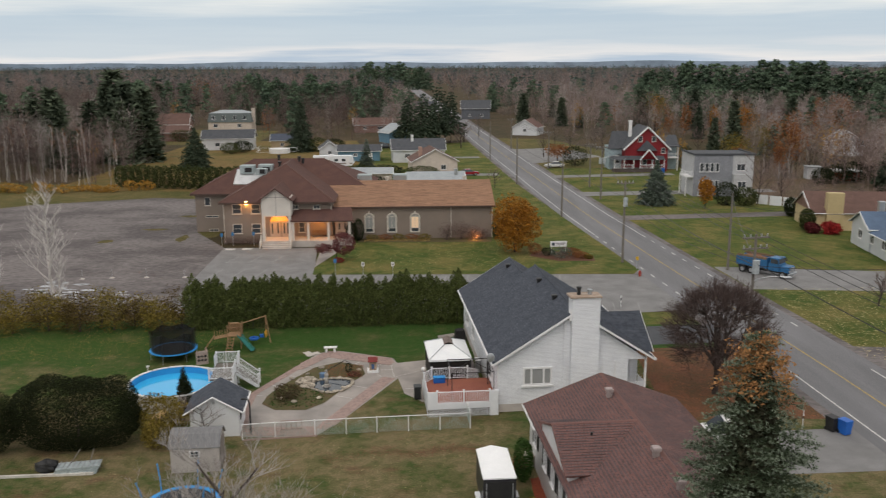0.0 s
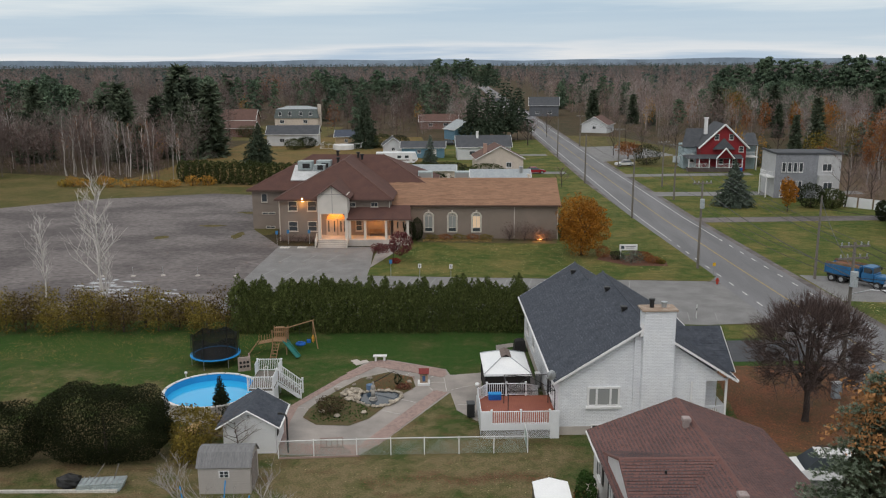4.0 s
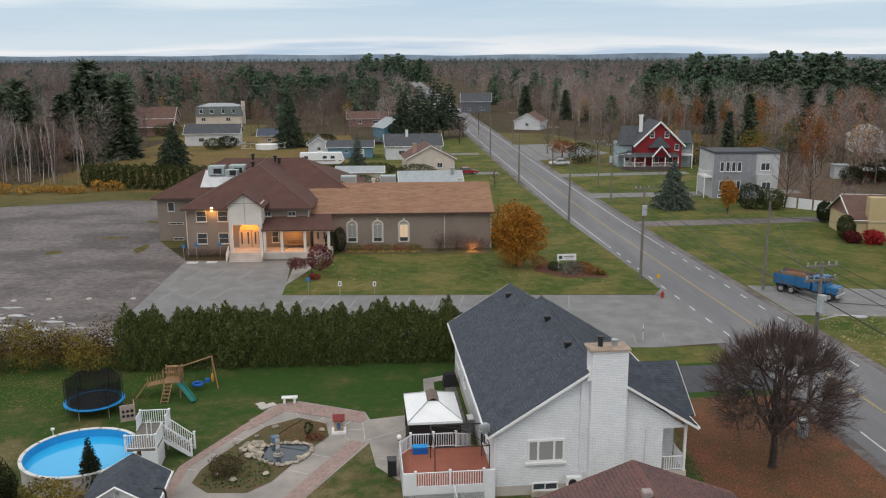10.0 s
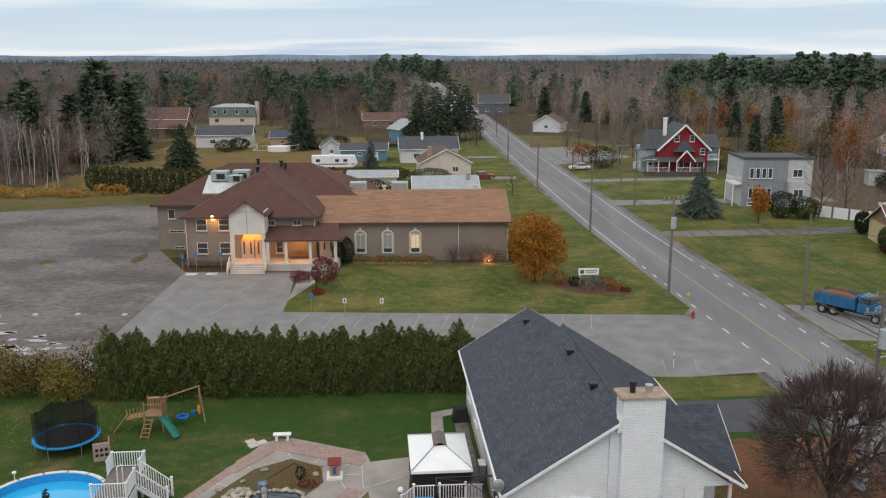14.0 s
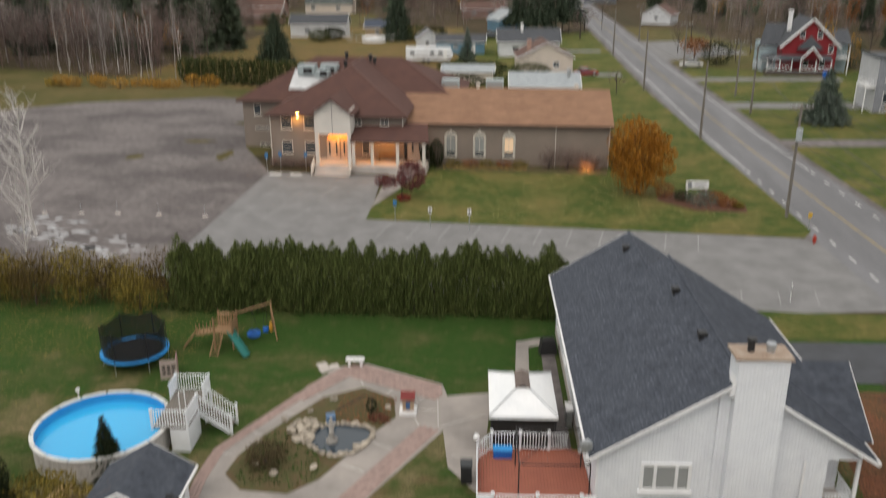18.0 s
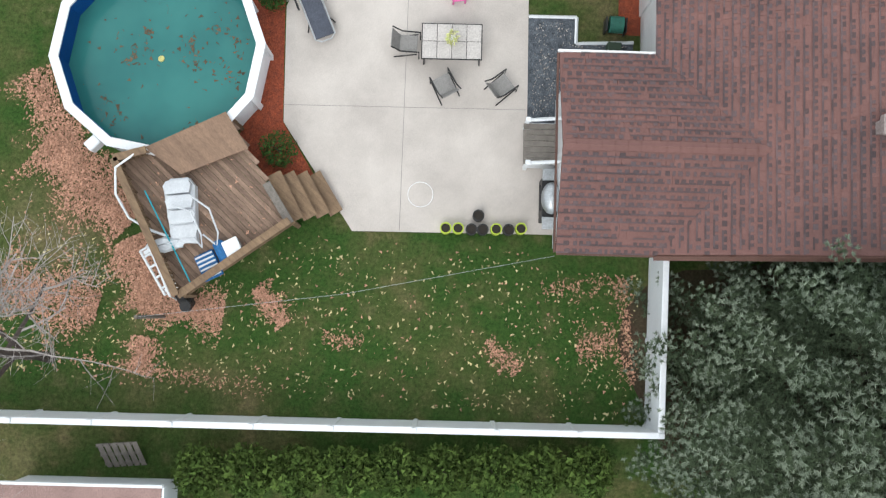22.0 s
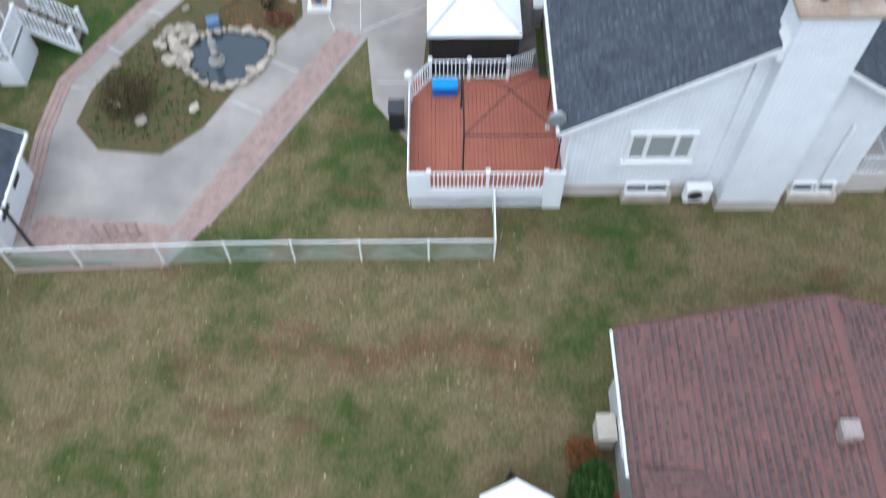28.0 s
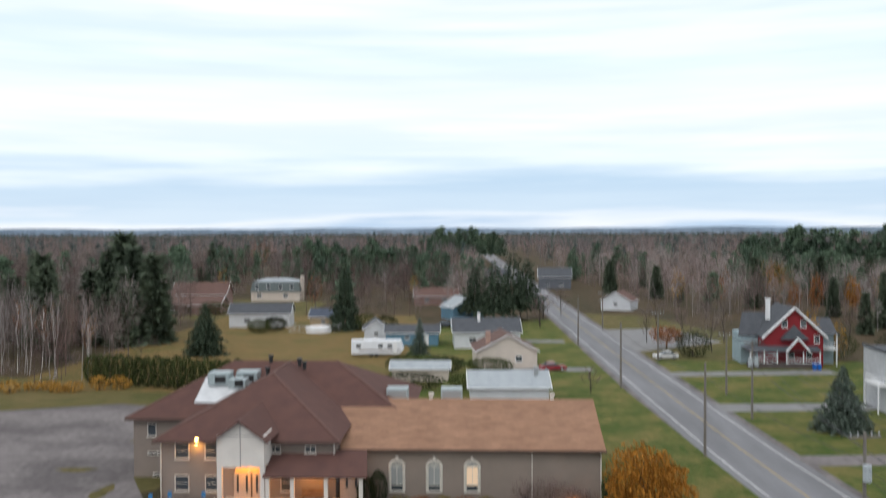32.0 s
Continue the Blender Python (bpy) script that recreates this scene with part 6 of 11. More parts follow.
setting("bed_house", Geo().sheet([(3.4, 37.5), (4.3, 37.5), (3.6, 50.5), (2.75, 50.5)], 0.03), GRAVEL, "gravel strip along the house wall", "gravel")

# pond with stones and statue
POND = glass_mat("pond_water", (0.035, 0.05, 0.065))
pc = (-7.95, 38.5)
pond = thing("pond", "small dark garden pond ringed with pale stones", "pond", *pc)
pr = [(1.55, 0.95), (1.1, 1.25), (0.3, 1.35), (-0.5, 1.3), (-1.1, 0.9), (-1.45, 0.2), (-1.2, -0.6), (-0.6, -1.15), (0.2, -1.4), (0.9, -1.1), (1.4, -0.4), (1.65, 0.3)]
part("water", Geo().sheet(pr[::-1], 0.075), POND, pond)
part("liner", Geo().prism([(x * 1.06, y * 1.06) for x, y in pr[::-1]], 0.0, 0.07), BLACK, pond)
rnd = random.Random(3)


def stone(parent, x, y, z, s, rnd, name="stone"):
    g = Geo().ball(0, 0, s * 0.32, s * rnd.uniform(0.7, 1.2), s * rnd.uniform(0.5, 0.9), s * 0.42, 7, 0.18, rnd)
    ob = part(name, g, STONE, parent)
    ob.matrix_basis = pose(x, y, z, 0, 0, rnd.uniform(0, 360))
    return ob


for k in range(len(pr)):
    (x0, y0), (x1, y1) = pr[k], pr[(k + 1) % len(pr)]
    for m in range(3):
        f = m / 3
        stone(pond, (x0 + (x1 - x0) * f) * 1.12 + rnd.uniform(-0.05, 0.05), (y0 + (y1 - y0) * f) * 1.12 + rnd.uniform(-0.05, 0.05), 0.05, rnd.uniform(0.16, 0.26), rnd)
for k in range(26):
    stone(pond, -1.9 + rnd.uniform(-0.55, 0.6), 0.4 + rnd.uniform(-0.9, 1.0), 0.05 + rnd.uniform(0, 0.12), rnd.uniform(0.2, 0.36), rnd)
for x, y in ((-3.6, -2.6), (-2.4, -3.3), (-3.2, 1.6), (-2.0, 2.6), (-0.6, -2.6), (1.2, -0.6), (2.2, 3.4), (-4.0, -0.6), (-1.0, 4.0)):
    stone(pond, x, y, 0.05, rnd.uniform(0.15, 0.3), rnd)
st = Geo().cyl(0, 0, 0, 0.1, 0.32, 14).cyl(0, 0, 0.1, 0.25, 0.26, 14, 0.18).cyl(0, 0, 0.25, 0.8, 0.16, 12, 0.13).ball(0, 0, 0.95, 0.17, 0.14, 0.26, 10).ball(0, 0, 1.3, 0.09, 0.09, 0.11, 10)
statue = tagged(new("garden_statue", st.mesh("garden_statue", mat("cast_stone", (0.4, 0.38, 0.35), (0.3, 0.28, 0.26), 4, 0.9, 0.3, 25), True)), "weathered grey cast-stone garden statue standing in the pond", "statue")
statue.matrix_basis = pose(-8.15, 38.3, 0.07)
basin = thing("stone_urn", "pair of small grey stone urns by the pond", "urn", -10.55, 38.9, 0.05)
part("urn", Geo().cyl(0, 0, 0, 0.3, 0.12, 10, 0.18), STONE, basin), part("urn", Geo().cyl(0.1, 0.35, 0, 0.28, 0.12, 10, 0.17), STONE, basin)
wheel = thing("blue_planter", "faded blue wooden planter box near the pond", "planter", -8.6, 40.1, 0.055, 20)
part("box", Geo().box(0, 0, 0.25, 0.5, 0.45, 0.5, 0, 0.02), mat("faded_blue", (0.12, 0.2, 0.32), (0.1, 0.16, 0.26), 3), wheel)
hook = thing("garden_hook", "bent black metal garden hook with a hanging plant", "garden ornament", -6.6, 41.3, 0.05)
part("rod", Geo().tube([(0, 0, 0), (0.1, 0, 0.9), (-0.3, -0.1, 1.15), (-1.8, -0.8, 0.5)], 0.03, 5), BLACK, hook)
part("plant", tri_mesh("plant", leaf_cloud(shell_points(160, np.random.RandomState(4), 0.3, 0.3, 0.1, 0.9), 0.08, np.random.RandomState(4)), CEDAR_DARK), CEDAR_DARK, hook)
shrub("round_shrub", "round brown-green shrub in the island bed", -11.0, 36.0, 1.05, 1.0, 1.15, 2400, 0.05, leaf_mat("brown_green_leaf", (0.085, 0.062, 0.03), (0.055, 0.042, 0.022)), 5)
shrub("red_shrub", "low red-leaved shrub in the island bed", -6.1, 40.6, 0.6, 0.4, 0.4, 350, 0.06, mat("dull_red_leaf", (0.16, 0.05, 0.035), (0.12, 0.05, 0.03), 2, island=0.3), 6, stems=False)
LH = thing("wishing_well", "small ornamental brick house with a red roof", "garden ornament", -4.6, 41.7, 0.03, A)
part("base", Geo().box(0, 0, 0.08, 0.95, 0.9, 0.16), WHITE, LH), part("wall", Geo().box(0, 0.05, 0.55, 0.6, 0.55, 0.8), mat("tan_stone", (0.42, 0.3, 0.2), (0.3, 0.22, 0.16), 4, 0.9, 0.3, 12), LH)
part("door", Geo().box(0, -0.24, 0.5, 0.22, 0.04, 0.45), mat("door_blue", (0.06, 0.12, 0.25), None, 3), LH)
part("roof", Geo().slab([(-0.4, -0.4, 0.95), (0.4, -0.4, 0.95), (0.4, 0.05, 1.25), (-0.4, 0.05, 1.25)], 0.05).slab([(0.4, 0.5, 0.95), (-0.4, 0.5, 0.95), (-0.4, 0.05, 1.25), (0.4, 0.05, 1.25)], 0.05), mat("red_tin", (0.22, 0.035, 0.03), (0.17, 0.03, 0.03), 3, 0.6), LH)
BN = thing("stone_bench", "white stone garden bench at the path's bend", "bench", -8.55, 46.75, 0.03, A)
part("seat", Geo().box(0, 0, 0.46, 1.15, 0.42, 0.09, 0, 0.02), WHITE, BN)
for s in (-1, 1):
    part("leg", Geo().box(0.36 * s, 0, 0.21, 0.16, 0.34, 0.42, 0, 0.02), WHITE, BN)

# blue pool with stair deck
PL = thing("swimming_pool", "round above-ground pool with clear blue water", "pool", -19.75, 36.9, 0)
R2 = 3.35
POOLWALL = mat("pool_wall", (0.55, 0.52, 0.5), (0.42, 0.4, 0.38), 1.5, 0.6, 0.1, 12, stretch=(3, 3, 0.3))
part("wall", Geo().ring(0, 0, 0, 1.28, R2 - 0.06, R2, 48), POOLWALL, PL)
part("liner", Geo().ring(0, 0, 0.02, 1.27, R2 - 0.09, R2 - 0.065, 48).cyl(0, 0, 0.0, 0.03, R2 - 0.1, 48), mat("blue_liner", (0.03, 0.36, 0.72), (0.025, 0.3, 0.64), 0.5, 0.4, 0, 20, fine_amt=0.05), PL)
for k in range(16):
    a0, a1 = 2 * math.pi * k / 16, 2 * math.pi * (k + 0.93) / 16
    g = Geo()
    for r in (R2 - 0.12, R2 + 0.1):
        g.v += [(r * math.cos(a0 + (a1 - a0) * m / 3), r * math.sin(a0 + (a1 - a0) * m / 3), z) for m in range(4) for z in (1.27, 1.33)]
    for m in range(3):
        a, b = 2 * m, 8 + 2 * m
        g.f += [(a + 1, a + 3, b + 3, b + 1), (b, b + 1, b + 3, b + 2), (a, a + 2, a + 3, a + 1)]
    part("top_rail", g, mat("pool_rail", (0.68, 0.68, 0.66), (0.6, 0.6, 0.58), 2, 0.5) if k == 0 else bpy.data.materials["pool_rail"], PL)
WATER = bpy.data.materials.new("pool_water")
WATER.use_nodes = True
wb = WATER.node_tree.nodes["Principled BSDF"]
wb.inputs["Base Color"].default_value, wb.inputs["Roughness"].default_value = (0.03, 0.42, 0.78, 1), 0.05
wb.inputs["Specular IOR Level"].default_value = 0.5
wn = nd(WATER.node_tree, "ShaderNodeTexNoise", Scale=2.5, Detail=2.0)
wbp = nd(WATER.node_tree, "ShaderNodeBump", Strength=0.08, Distance=0.05)
link(WATER.node_tree, wn.outputs[0], wbp.inputs["Height"]), link(WATER.node_tree, wbp.outputs[0], wb.inputs["Normal"])
part("water", Geo().cyl(0, 0, 0.7, 0.78, R2 - 0.1, 48), WATER, PL)
PD = thing("pool_deck", "small white-railed pool deck with stairs", "deck", -17.0, 36.9, 0, A)
part("platform", Geo().span(0, -0.2, 1.3, 1.8, 3.6, 1.42), WOOD_GREY, PD)
part("skirt", Geo().span(0.9, -0.25, 0.0, 1.85, 1.5, 1.3), WHITE_VINYL, PD)
for x, y in ((0, -0.2), (1.8, -0.2), (1.8, 1.5), (0.0, 3.6), (1.8, 3.6), (1.8, 2.6)):
    post(PD, x, y, 0 if x > 0.5 else 1.3, 2.35)
railing(PD, 0, -0.2, 1.8, -0.2, 1.4), railing(PD, 1.8, -0.2, 1.8, 1.5, 1.4), railing(PD, 0, 3.6, 1.8, 3.6, 1.4), railing(PD, 1.8, 2.6, 1.8, 3.6, 1.4), railing(PD, 0, 2.4, 0, 3.6, 1.4)
for k in range(6):
    part("step", Geo().span(1.85 + 0.26 * k, 1.55, 1.2 - 0.2 * k, 2.13 + 0.26 * k, 2.55, 1.26 - 0.2 * k), WOOD_GREY, PD)
for y in (1.5, 2.6):
    railing(PD, 1.85, y, 3.45, y, 1.35, 0.9, z1=0.1)
    post(PD, 3.5, y, 0, 1.15)
    part("stringer", Geo().slab([(1.85, y, 1.3), (3.5, y, 0.12), (3.5, y + 0.05, 0.12), (1.85, y + 0.05, 1.3)], 0.2), WHITE_VINYL, PD)
lad = part("gate_post", Geo().tube([(0.9, 1.4, 1.4), (0.9, 1.4, 2.5), (1.1, 1.7, 2.5), (1.1, 1.7, 1.4)], 0.03, 5), WHITE, PD)
skim = thing("pool_thermometer_post", "thin post with a white cap beside the pool", "post", -22.6, 39.9, 0)
part("pole", Geo().cyl(0, 0, 0, 1.4, 0.03, 8), WHITE, skim), part("cap", Geo().cyl(0, 0, 1.4, 1.5, 0.12, 12), WHITE, skim)

# garden shed
GS = thing("garden_shed", "white garden shed with a dark grey shingle roof", "shed", -15.1, 30.9, 0, A)
VINYL = siding_mat("shed_siding", (0.86, 0.88, 0.91), 0.12, 0.05)
g = Geo().span(-1.65, -1.55, 0, 1.65, 1.55, 2.1)
for s in (-1, 1):
    g.add([(-1.65, s * 1.55, 2.1), (1.65, s * 1.55, 2.1), (0, s * 1.55, 3.05), (-1.65, s * 1.4, 2.1), (1.65, s * 1.4, 2.1), (0, s * 1.4, 3.05)], [(0, 1, 2), (3, 5, 4), (0, 2, 5, 3), (1, 4, 5, 2)])
part("wall", g, VINYL, GS)
for s in (-1, 1):
    f = [(s * 2.0, -1.9 * s, 1.92), (s * 2.0, 1.9 * s, 1.92), (0, 1.9 * s, 3.12), (0, -1.9 * s, 3.12)]
    rf = part("roof", Geo().slab(f, 0.08), SHINGLE_GREY, GS)
    shingles(rf, f, SHINGLE_GREY, 0.15, 0.3, None, 70 + s)
    part("fascia", Geo().tube([(-2.0, s * 1.93, 1.86), (0, s * 1.93, 3.06), (2.0, s * 1.93, 1.86)], 0.06, 4), WHITE, GS)
part("gutter", Geo().box(2.05, 0, 1.88, 0.1, 3.8, 0.1), WHITE, GS)
for y in (-0.7, 0.6):
    part("window", Geo().box(1.67, y, 1.35, 0.05, 0.6, 0.8), BLACK, GS)
part("wall_light", Geo().box(0, -1.6, 2.55, 0.16, 0.1, 0.16), STEEL, GS)
lamp = thing("lamp_post", "tall black garden lamp post by the shed", "lamp post", -12.6, 29.5, 0)
part("pole", Geo().cyl(0, 0, 0, 2.4, 0.06, 10), BLACK, lamp), part("head", Geo().tube([(0, 0, 2.4), (-0.1, 0, 2.65), (-0.35, 0, 2.7)], 0.06, 6).box(-0.4, 0, 2.72, 0.3, 0.18, 0.1), BLACK, lamp)
conifer("small_cedar", "small dark upright cedar beside the pool", -18.3, 34.4, 3.4, 0.85, 34, 20, 0.08, CEDAR_DARK, 21, base=0.02, power=0.7)
shrub("yellow_shrub", "olive and yellow leafed shrub behind the shed", -18.9, 30.0, 1.8, 1.5, 2.9, 3600, 0.09, YELLOW_LEAF, 22)
shrub("yellow_shrub", "olive and yellow leafed shrub behind the shed", -18.6, 28.0, 1.1, 1.0, 1.9, 1500, 0.09, YELLOW_LEAF, 23)
bare_tree("young_tree", "small nearly bare tree before the shed wall", -15.6, 29.2, 24, 2.3, 1.0, 1.5, 14, 4, 0.6, 0.05, True, BARK, TWIG_RED)

# metal shed
MS = thing("storage_shed", "small pale vinyl storage shed with a grey roof", "shed", -15.2, 25.3, 0, A)
PALE = siding_mat("pale_vinyl", (0.52, 0.48, 0.465), 0.14, 0.08)
g = Geo().span(-1.5, -1.15, 0, 1.5, 1.15, 1.75)
for s in (-1, 1):
    g.add([(s * 1.5, -1.15, 1.75), (s * 1.5, 1.15, 1.75), (s * 1.5, 0.55, 2.3), (s * 1.5, -0.55, 2.3), (s * 1.4, -1.15, 1.75), (s * 1.4, 1.15, 1.75), (s * 1.4, 0.55, 2.3), (s * 1.4, -0.55, 2.3)],
          [(0, 1, 2, 3), (7, 6, 5, 4), (0, 3, 7, 4), (3, 2, 6, 7), (2, 1, 5, 6)])
part("wall", g, PALE, MS)
METAL_GREY = mat("grey_plastic_roof", (0.2, 0.2, 0.205), (0.15, 0.15, 0.155), 1, 0.75, 0.2, 6, stretch=(8, 0.6, 1))
prof = [(-1.28, 1.68), (-0.58, 2.34), (0, 2.46), (0.58, 2.34), (1.28, 1.68)]
for (y0, z0), (y1, z1) in zip(prof, prof[1:]):
    part("roof_panel", Geo().slab([(-1.6, y0, z0), (1.6, y0, z0), (1.6, y1, z1), (-1.6, y1, z1)], 0.05), METAL_GREY, MS)
part("door", Geo().box(1.53, -0.1, 0.95, 0.05, 1.5, 1.75), mat("shed_door", (0.27, 0.235, 0.22), None, 2), MS)
w = part("window", Geo().box(0, -1.17, 1.25, 0.62, 0.04, 0.42), WHITE, MS)
for s in (-1, 1):
    for t in (-1, 1):
        part("pane", Geo().box(0.13 * s, -1.2, 1.25 + 0.095 * t, 0.2, 0.03, 0.15), GLASS, w)
# Darker copy of the cedar leaf: the clumps' shade is put into the colour.
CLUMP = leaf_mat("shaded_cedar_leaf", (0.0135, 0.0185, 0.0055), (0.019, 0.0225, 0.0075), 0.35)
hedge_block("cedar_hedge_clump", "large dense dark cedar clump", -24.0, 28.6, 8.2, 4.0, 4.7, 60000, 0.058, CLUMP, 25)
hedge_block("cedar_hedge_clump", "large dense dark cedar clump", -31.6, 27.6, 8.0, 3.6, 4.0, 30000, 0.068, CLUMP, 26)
canoe = thing("yellow_kayak", "upturned tan kayak leaning beside the shrubs", "kayak", -19.6, 31.6, 0.3, 80)
part("hull", Geo().ball(0, 0, 0.2, 1.5, 0.34, 0.28, 14), mat("tan_plastic", (0.62, 0.4, 0.18), (0.5, 0.33, 0.15), 2, 0.5), canoe, smooth=True)

# fence of white posts with a rail and mesh
FN = thing("wire_fence", "white-railed wire mesh garden fence", "fence", 0, 0, 0)
fp = [(-13.05, 28.75), (-10.85, 28.98), (-8.15, 29.2), (-6.0, 29.4), (-3.87, 29.55), (-1.67, 29.68), (0.55, 29.82), (2.7, 29.95), (2.62, 31.85)]
for (x0, y0), (x1, y1) in zip(fp, fp[1:]):
    part("rail", Geo().tube([(x0, y0, 1.15), (x1, y1, 1.15)], 0.03, 6), WHITE, FN)
    wires = Geo()
    ln = math.hypot(x1 - x0, y1 - y0)
    for k in range(int(ln / 0.11)):
        f = k * 0.11 / ln
        x, y = x0 + (x1 - x0) * f, y0 + (y1 - y0) * f
        d = 1.08 / ln
        for s in (1, -1):
            e = f + s * d
            zz = 1.12
            if e > 1:
                zz, e = 0.04 + 1.08 * (1 - f) / d, 1
            if e < 0:
                zz, e = 0.04 + 1.08 * f / d, 0
            wires.tube([(x, y, 0.04), (x0 + (x1 - x0) * e, y0 + (y1 - y0) * e, zz)], 0.007, 3)
    part("mesh", wires, CHAINLINK, FN)["kind"] = "stuff"
for x, y in fp:
    part("post", Geo().cyl(x, y, 0, 1.22, 0.035, 10), WHITE, FN)
part("gravel_board", Geo().slab([(-13, 28.6, 0.1), (-8, 29.1, 0.1), (-8, 29.2, 0.1), (-13, 28.7, 0.1)], 0.1), PAVING, FN)
lf = thing("lattice_trellis", "low pinkish wooden trellis lying by the path", "trellis", -9.9, 30.2, 0.05, 5)
for k in range(5):
    part("slat", Geo().box(-0.7 + 0.35 * k, 0, 0.35, 0.05, 0.03, 0.7), PAVING, lf)
part("frame", Geo().box(0, 0, 0.7, 1.5, 0.05, 0.05).box(0, 0, 0.08, 1.5, 0.05, 0.05), PAVING, lf)

# trampolines
def trampoline(x, y, r, h, net, group, posts=True):
    o = thing("trampoline", "round trampoline with a blue pad" + (" and a tall black net" if net else " and bent blue poles"), "trampoline", x, y, 0, 0, group)
    part("pad", Geo().ring(0, 0, h, h + 0.06, r - 0.32, r, 36), BLUE_PAD, o)
    part("mat", Geo().cyl(0, 0, h + 0.005, h + 0.03, r - 0.32, 36), mat("jump_mat", (0.035, 0.037, 0.042), (0.028, 0.03, 0.034), 3, 0.7) if net else bpy.data.materials["jump_mat"], o)
    for k in range(6):
        a = 2 * math.pi * k / 6 + 0.3
        cx, cy = math.cos(a) * (r - 0.12), math.sin(a) * (r - 0.12)
        part("leg", Geo().tube([(cx, cy, 0), (cx, cy, h)], 0.03, 6), STEEL, o)
        if net:
            part("net_pole", Geo().tube([(cx, cy, h), (cx * 1.0, cy * 1.0, h + 1.85)], 0.03, 6), BLACK, o)
        elif posts:
            part("net_pole", Geo().tube([(cx, cy, h), (cx * 1.05, cy * 1.05, h + 1.0), (cx * 1.15, cy * 1.15, h + 1.75)], 0.035, 6), BLUE_PAD, o)
    if net:
        m = bpy.data.materials.new("black_net")
        m.use_nodes = True
        t = m.node_tree
        b = t.nodes["Principled BSDF"]
        b.inputs["Base Color"].default_value, b.inputs["Alpha"].default_value = (0.01, 0.01, 0.012, 1), 0.8
        g = Geo()
        n = 40
        for k in range(n + 1):
            a = 2 * math.pi * k / n
            wv = 1.65 + 0.12 * math.sin(6 * a)
            g.v += [((r - 0.2) * math.cos(a), (r - 0.2) * math.sin(a), h), ((r - 0.2) * math.cos(a), (r - 0.2) * math.sin(a), h + wv)]
        g.f = [(2 * k, 2 * k + 2, 2 * k + 3, 2 * k + 1) for k in range(n)]
        part("net", g, m, o)
    return o


trampoline(-22.2, 46.1, 2.05, 0.8, True, "trampolines")
trampoline(-14.55, 18.55, 2.15, 0.85, False, "trampolines")
pp = thing("toy_play_panel", "beige plastic play panels with round holes", "toy", -19.3, 44.2, 0, 20)
part("panel", Geo().box(0, 0, 0.6, 1.0, 0.08, 1.2, 0, 0.03), mat("beige_plastic", (0.45, 0.38, 0.34), (0.36, 0.28, 0.26), 3, 0.5), pp)
part("panel", Geo().box(0.45, 0.5, 0.6, 0.08, 1.0, 1.2, 0, 0.03), mat("pink_plastic", (0.42, 0.25, 0.25), None, 3, 0.5), pp)
for k in range(6):
    part("hole", Geo().cyl(0, 0, -0.01, 0.01, 0.11, 14), BLACK, pp).matrix_basis = pose(-0.28 + 0.28 * (k % 3), -0.05, 0.4 + 0.34 * (k // 3), 90, 0, 0)

# wooden play set
PLAYWOOD = mat("tan_play_wood", (0.34, 0.205, 0.11), (0.24, 0.15, 0.085), 1.5, 0.8, 0.3, 12, stretch=(1, 6, 1))
PS = thing("play_set", "wooden climbing frame with green slide and swings", "play set", -17.35, 48.8, 0, A)
PS.scale = (0.84, 0.84, 0.92)
for x in (-0.7, 0.7):
    for y in (-0.7, 0.7):
        part("post", Geo().box(x, y, 1.2, 0.1, 0.1, 2.4), PLAYWOOD, PS)
part("platform", Geo().box(0, 0, 1.3, 1.5, 1.5, 0.08), PLAYWOOD, PS)
for k in range(8):
    part("slat", Geo().box(-0.7 + 0.2 * k, 0.72, 1.75, 0.14, 0.03, 0.8), PLAYWOOD, PS), part("slat", Geo().box(0.72, -0.7 + 0.2 * k, 1.75, 0.03, 0.14, 0.8), PLAYWOOD, PS)
part("roof_beam", Geo().box(0, 0, 2.45, 0.9, 0.35, 0.06).box(0, -0.7, 2.2, 1.5, 0.06, 0.1).box(0, 0.7, 2.2, 1.5, 0.06, 0.1), PLAYWOOD, PS)
part("bridge", Geo().slab([(-2.2, -0.5, 1.0), (-0.7, -0.5, 1.25), (-0.7, 0.5, 1.25), (-2.2, 0.5, 1.0)], 0.06), PLAYWOOD, PS)
for k in range(6):
    part("baluster", Geo().box(-2.1 + 0.28 * k, -0.5, 1.45 + 0.04 * k, 0.07, 0.04, 0.7), PLAYWOOD, PS)
for x0, y0, x1, y1 in ((-2.2, 0, -3.2, -0.3), (-0.3, -0.8, -0.5, -1.9)):
    ld = Geo()
    for s in (-0.3, 0.3):
        ld.tube([(x0 + (s if y1 < -1 else 0), y0 + (0 if y1 < -1 else s), 1.2), (x1 + (s if y1 < -1 else 0), y1 + (0 if y1 < -1 else s), 0)], 0.05, 4)
    part("ladder", ld, PLAYWOOD, PS)
    for k in range(5):
        f = (k + 0.5) / 5
        part("rung", Geo().box(x0 + (x1 - x0) * f, y0 + (y1 - y0) * f, 1.2 * (1 - f), 0.62 if y1 < -1 else 0.12, 0.12 if y1 < -1 else 0.62, 0.05), PLAYWOOD, PS)
SLIDE = mat("green_plastic", (0.015, 0.16, 0.14), (0.012, 0.13, 0.115), 2, 0.4)
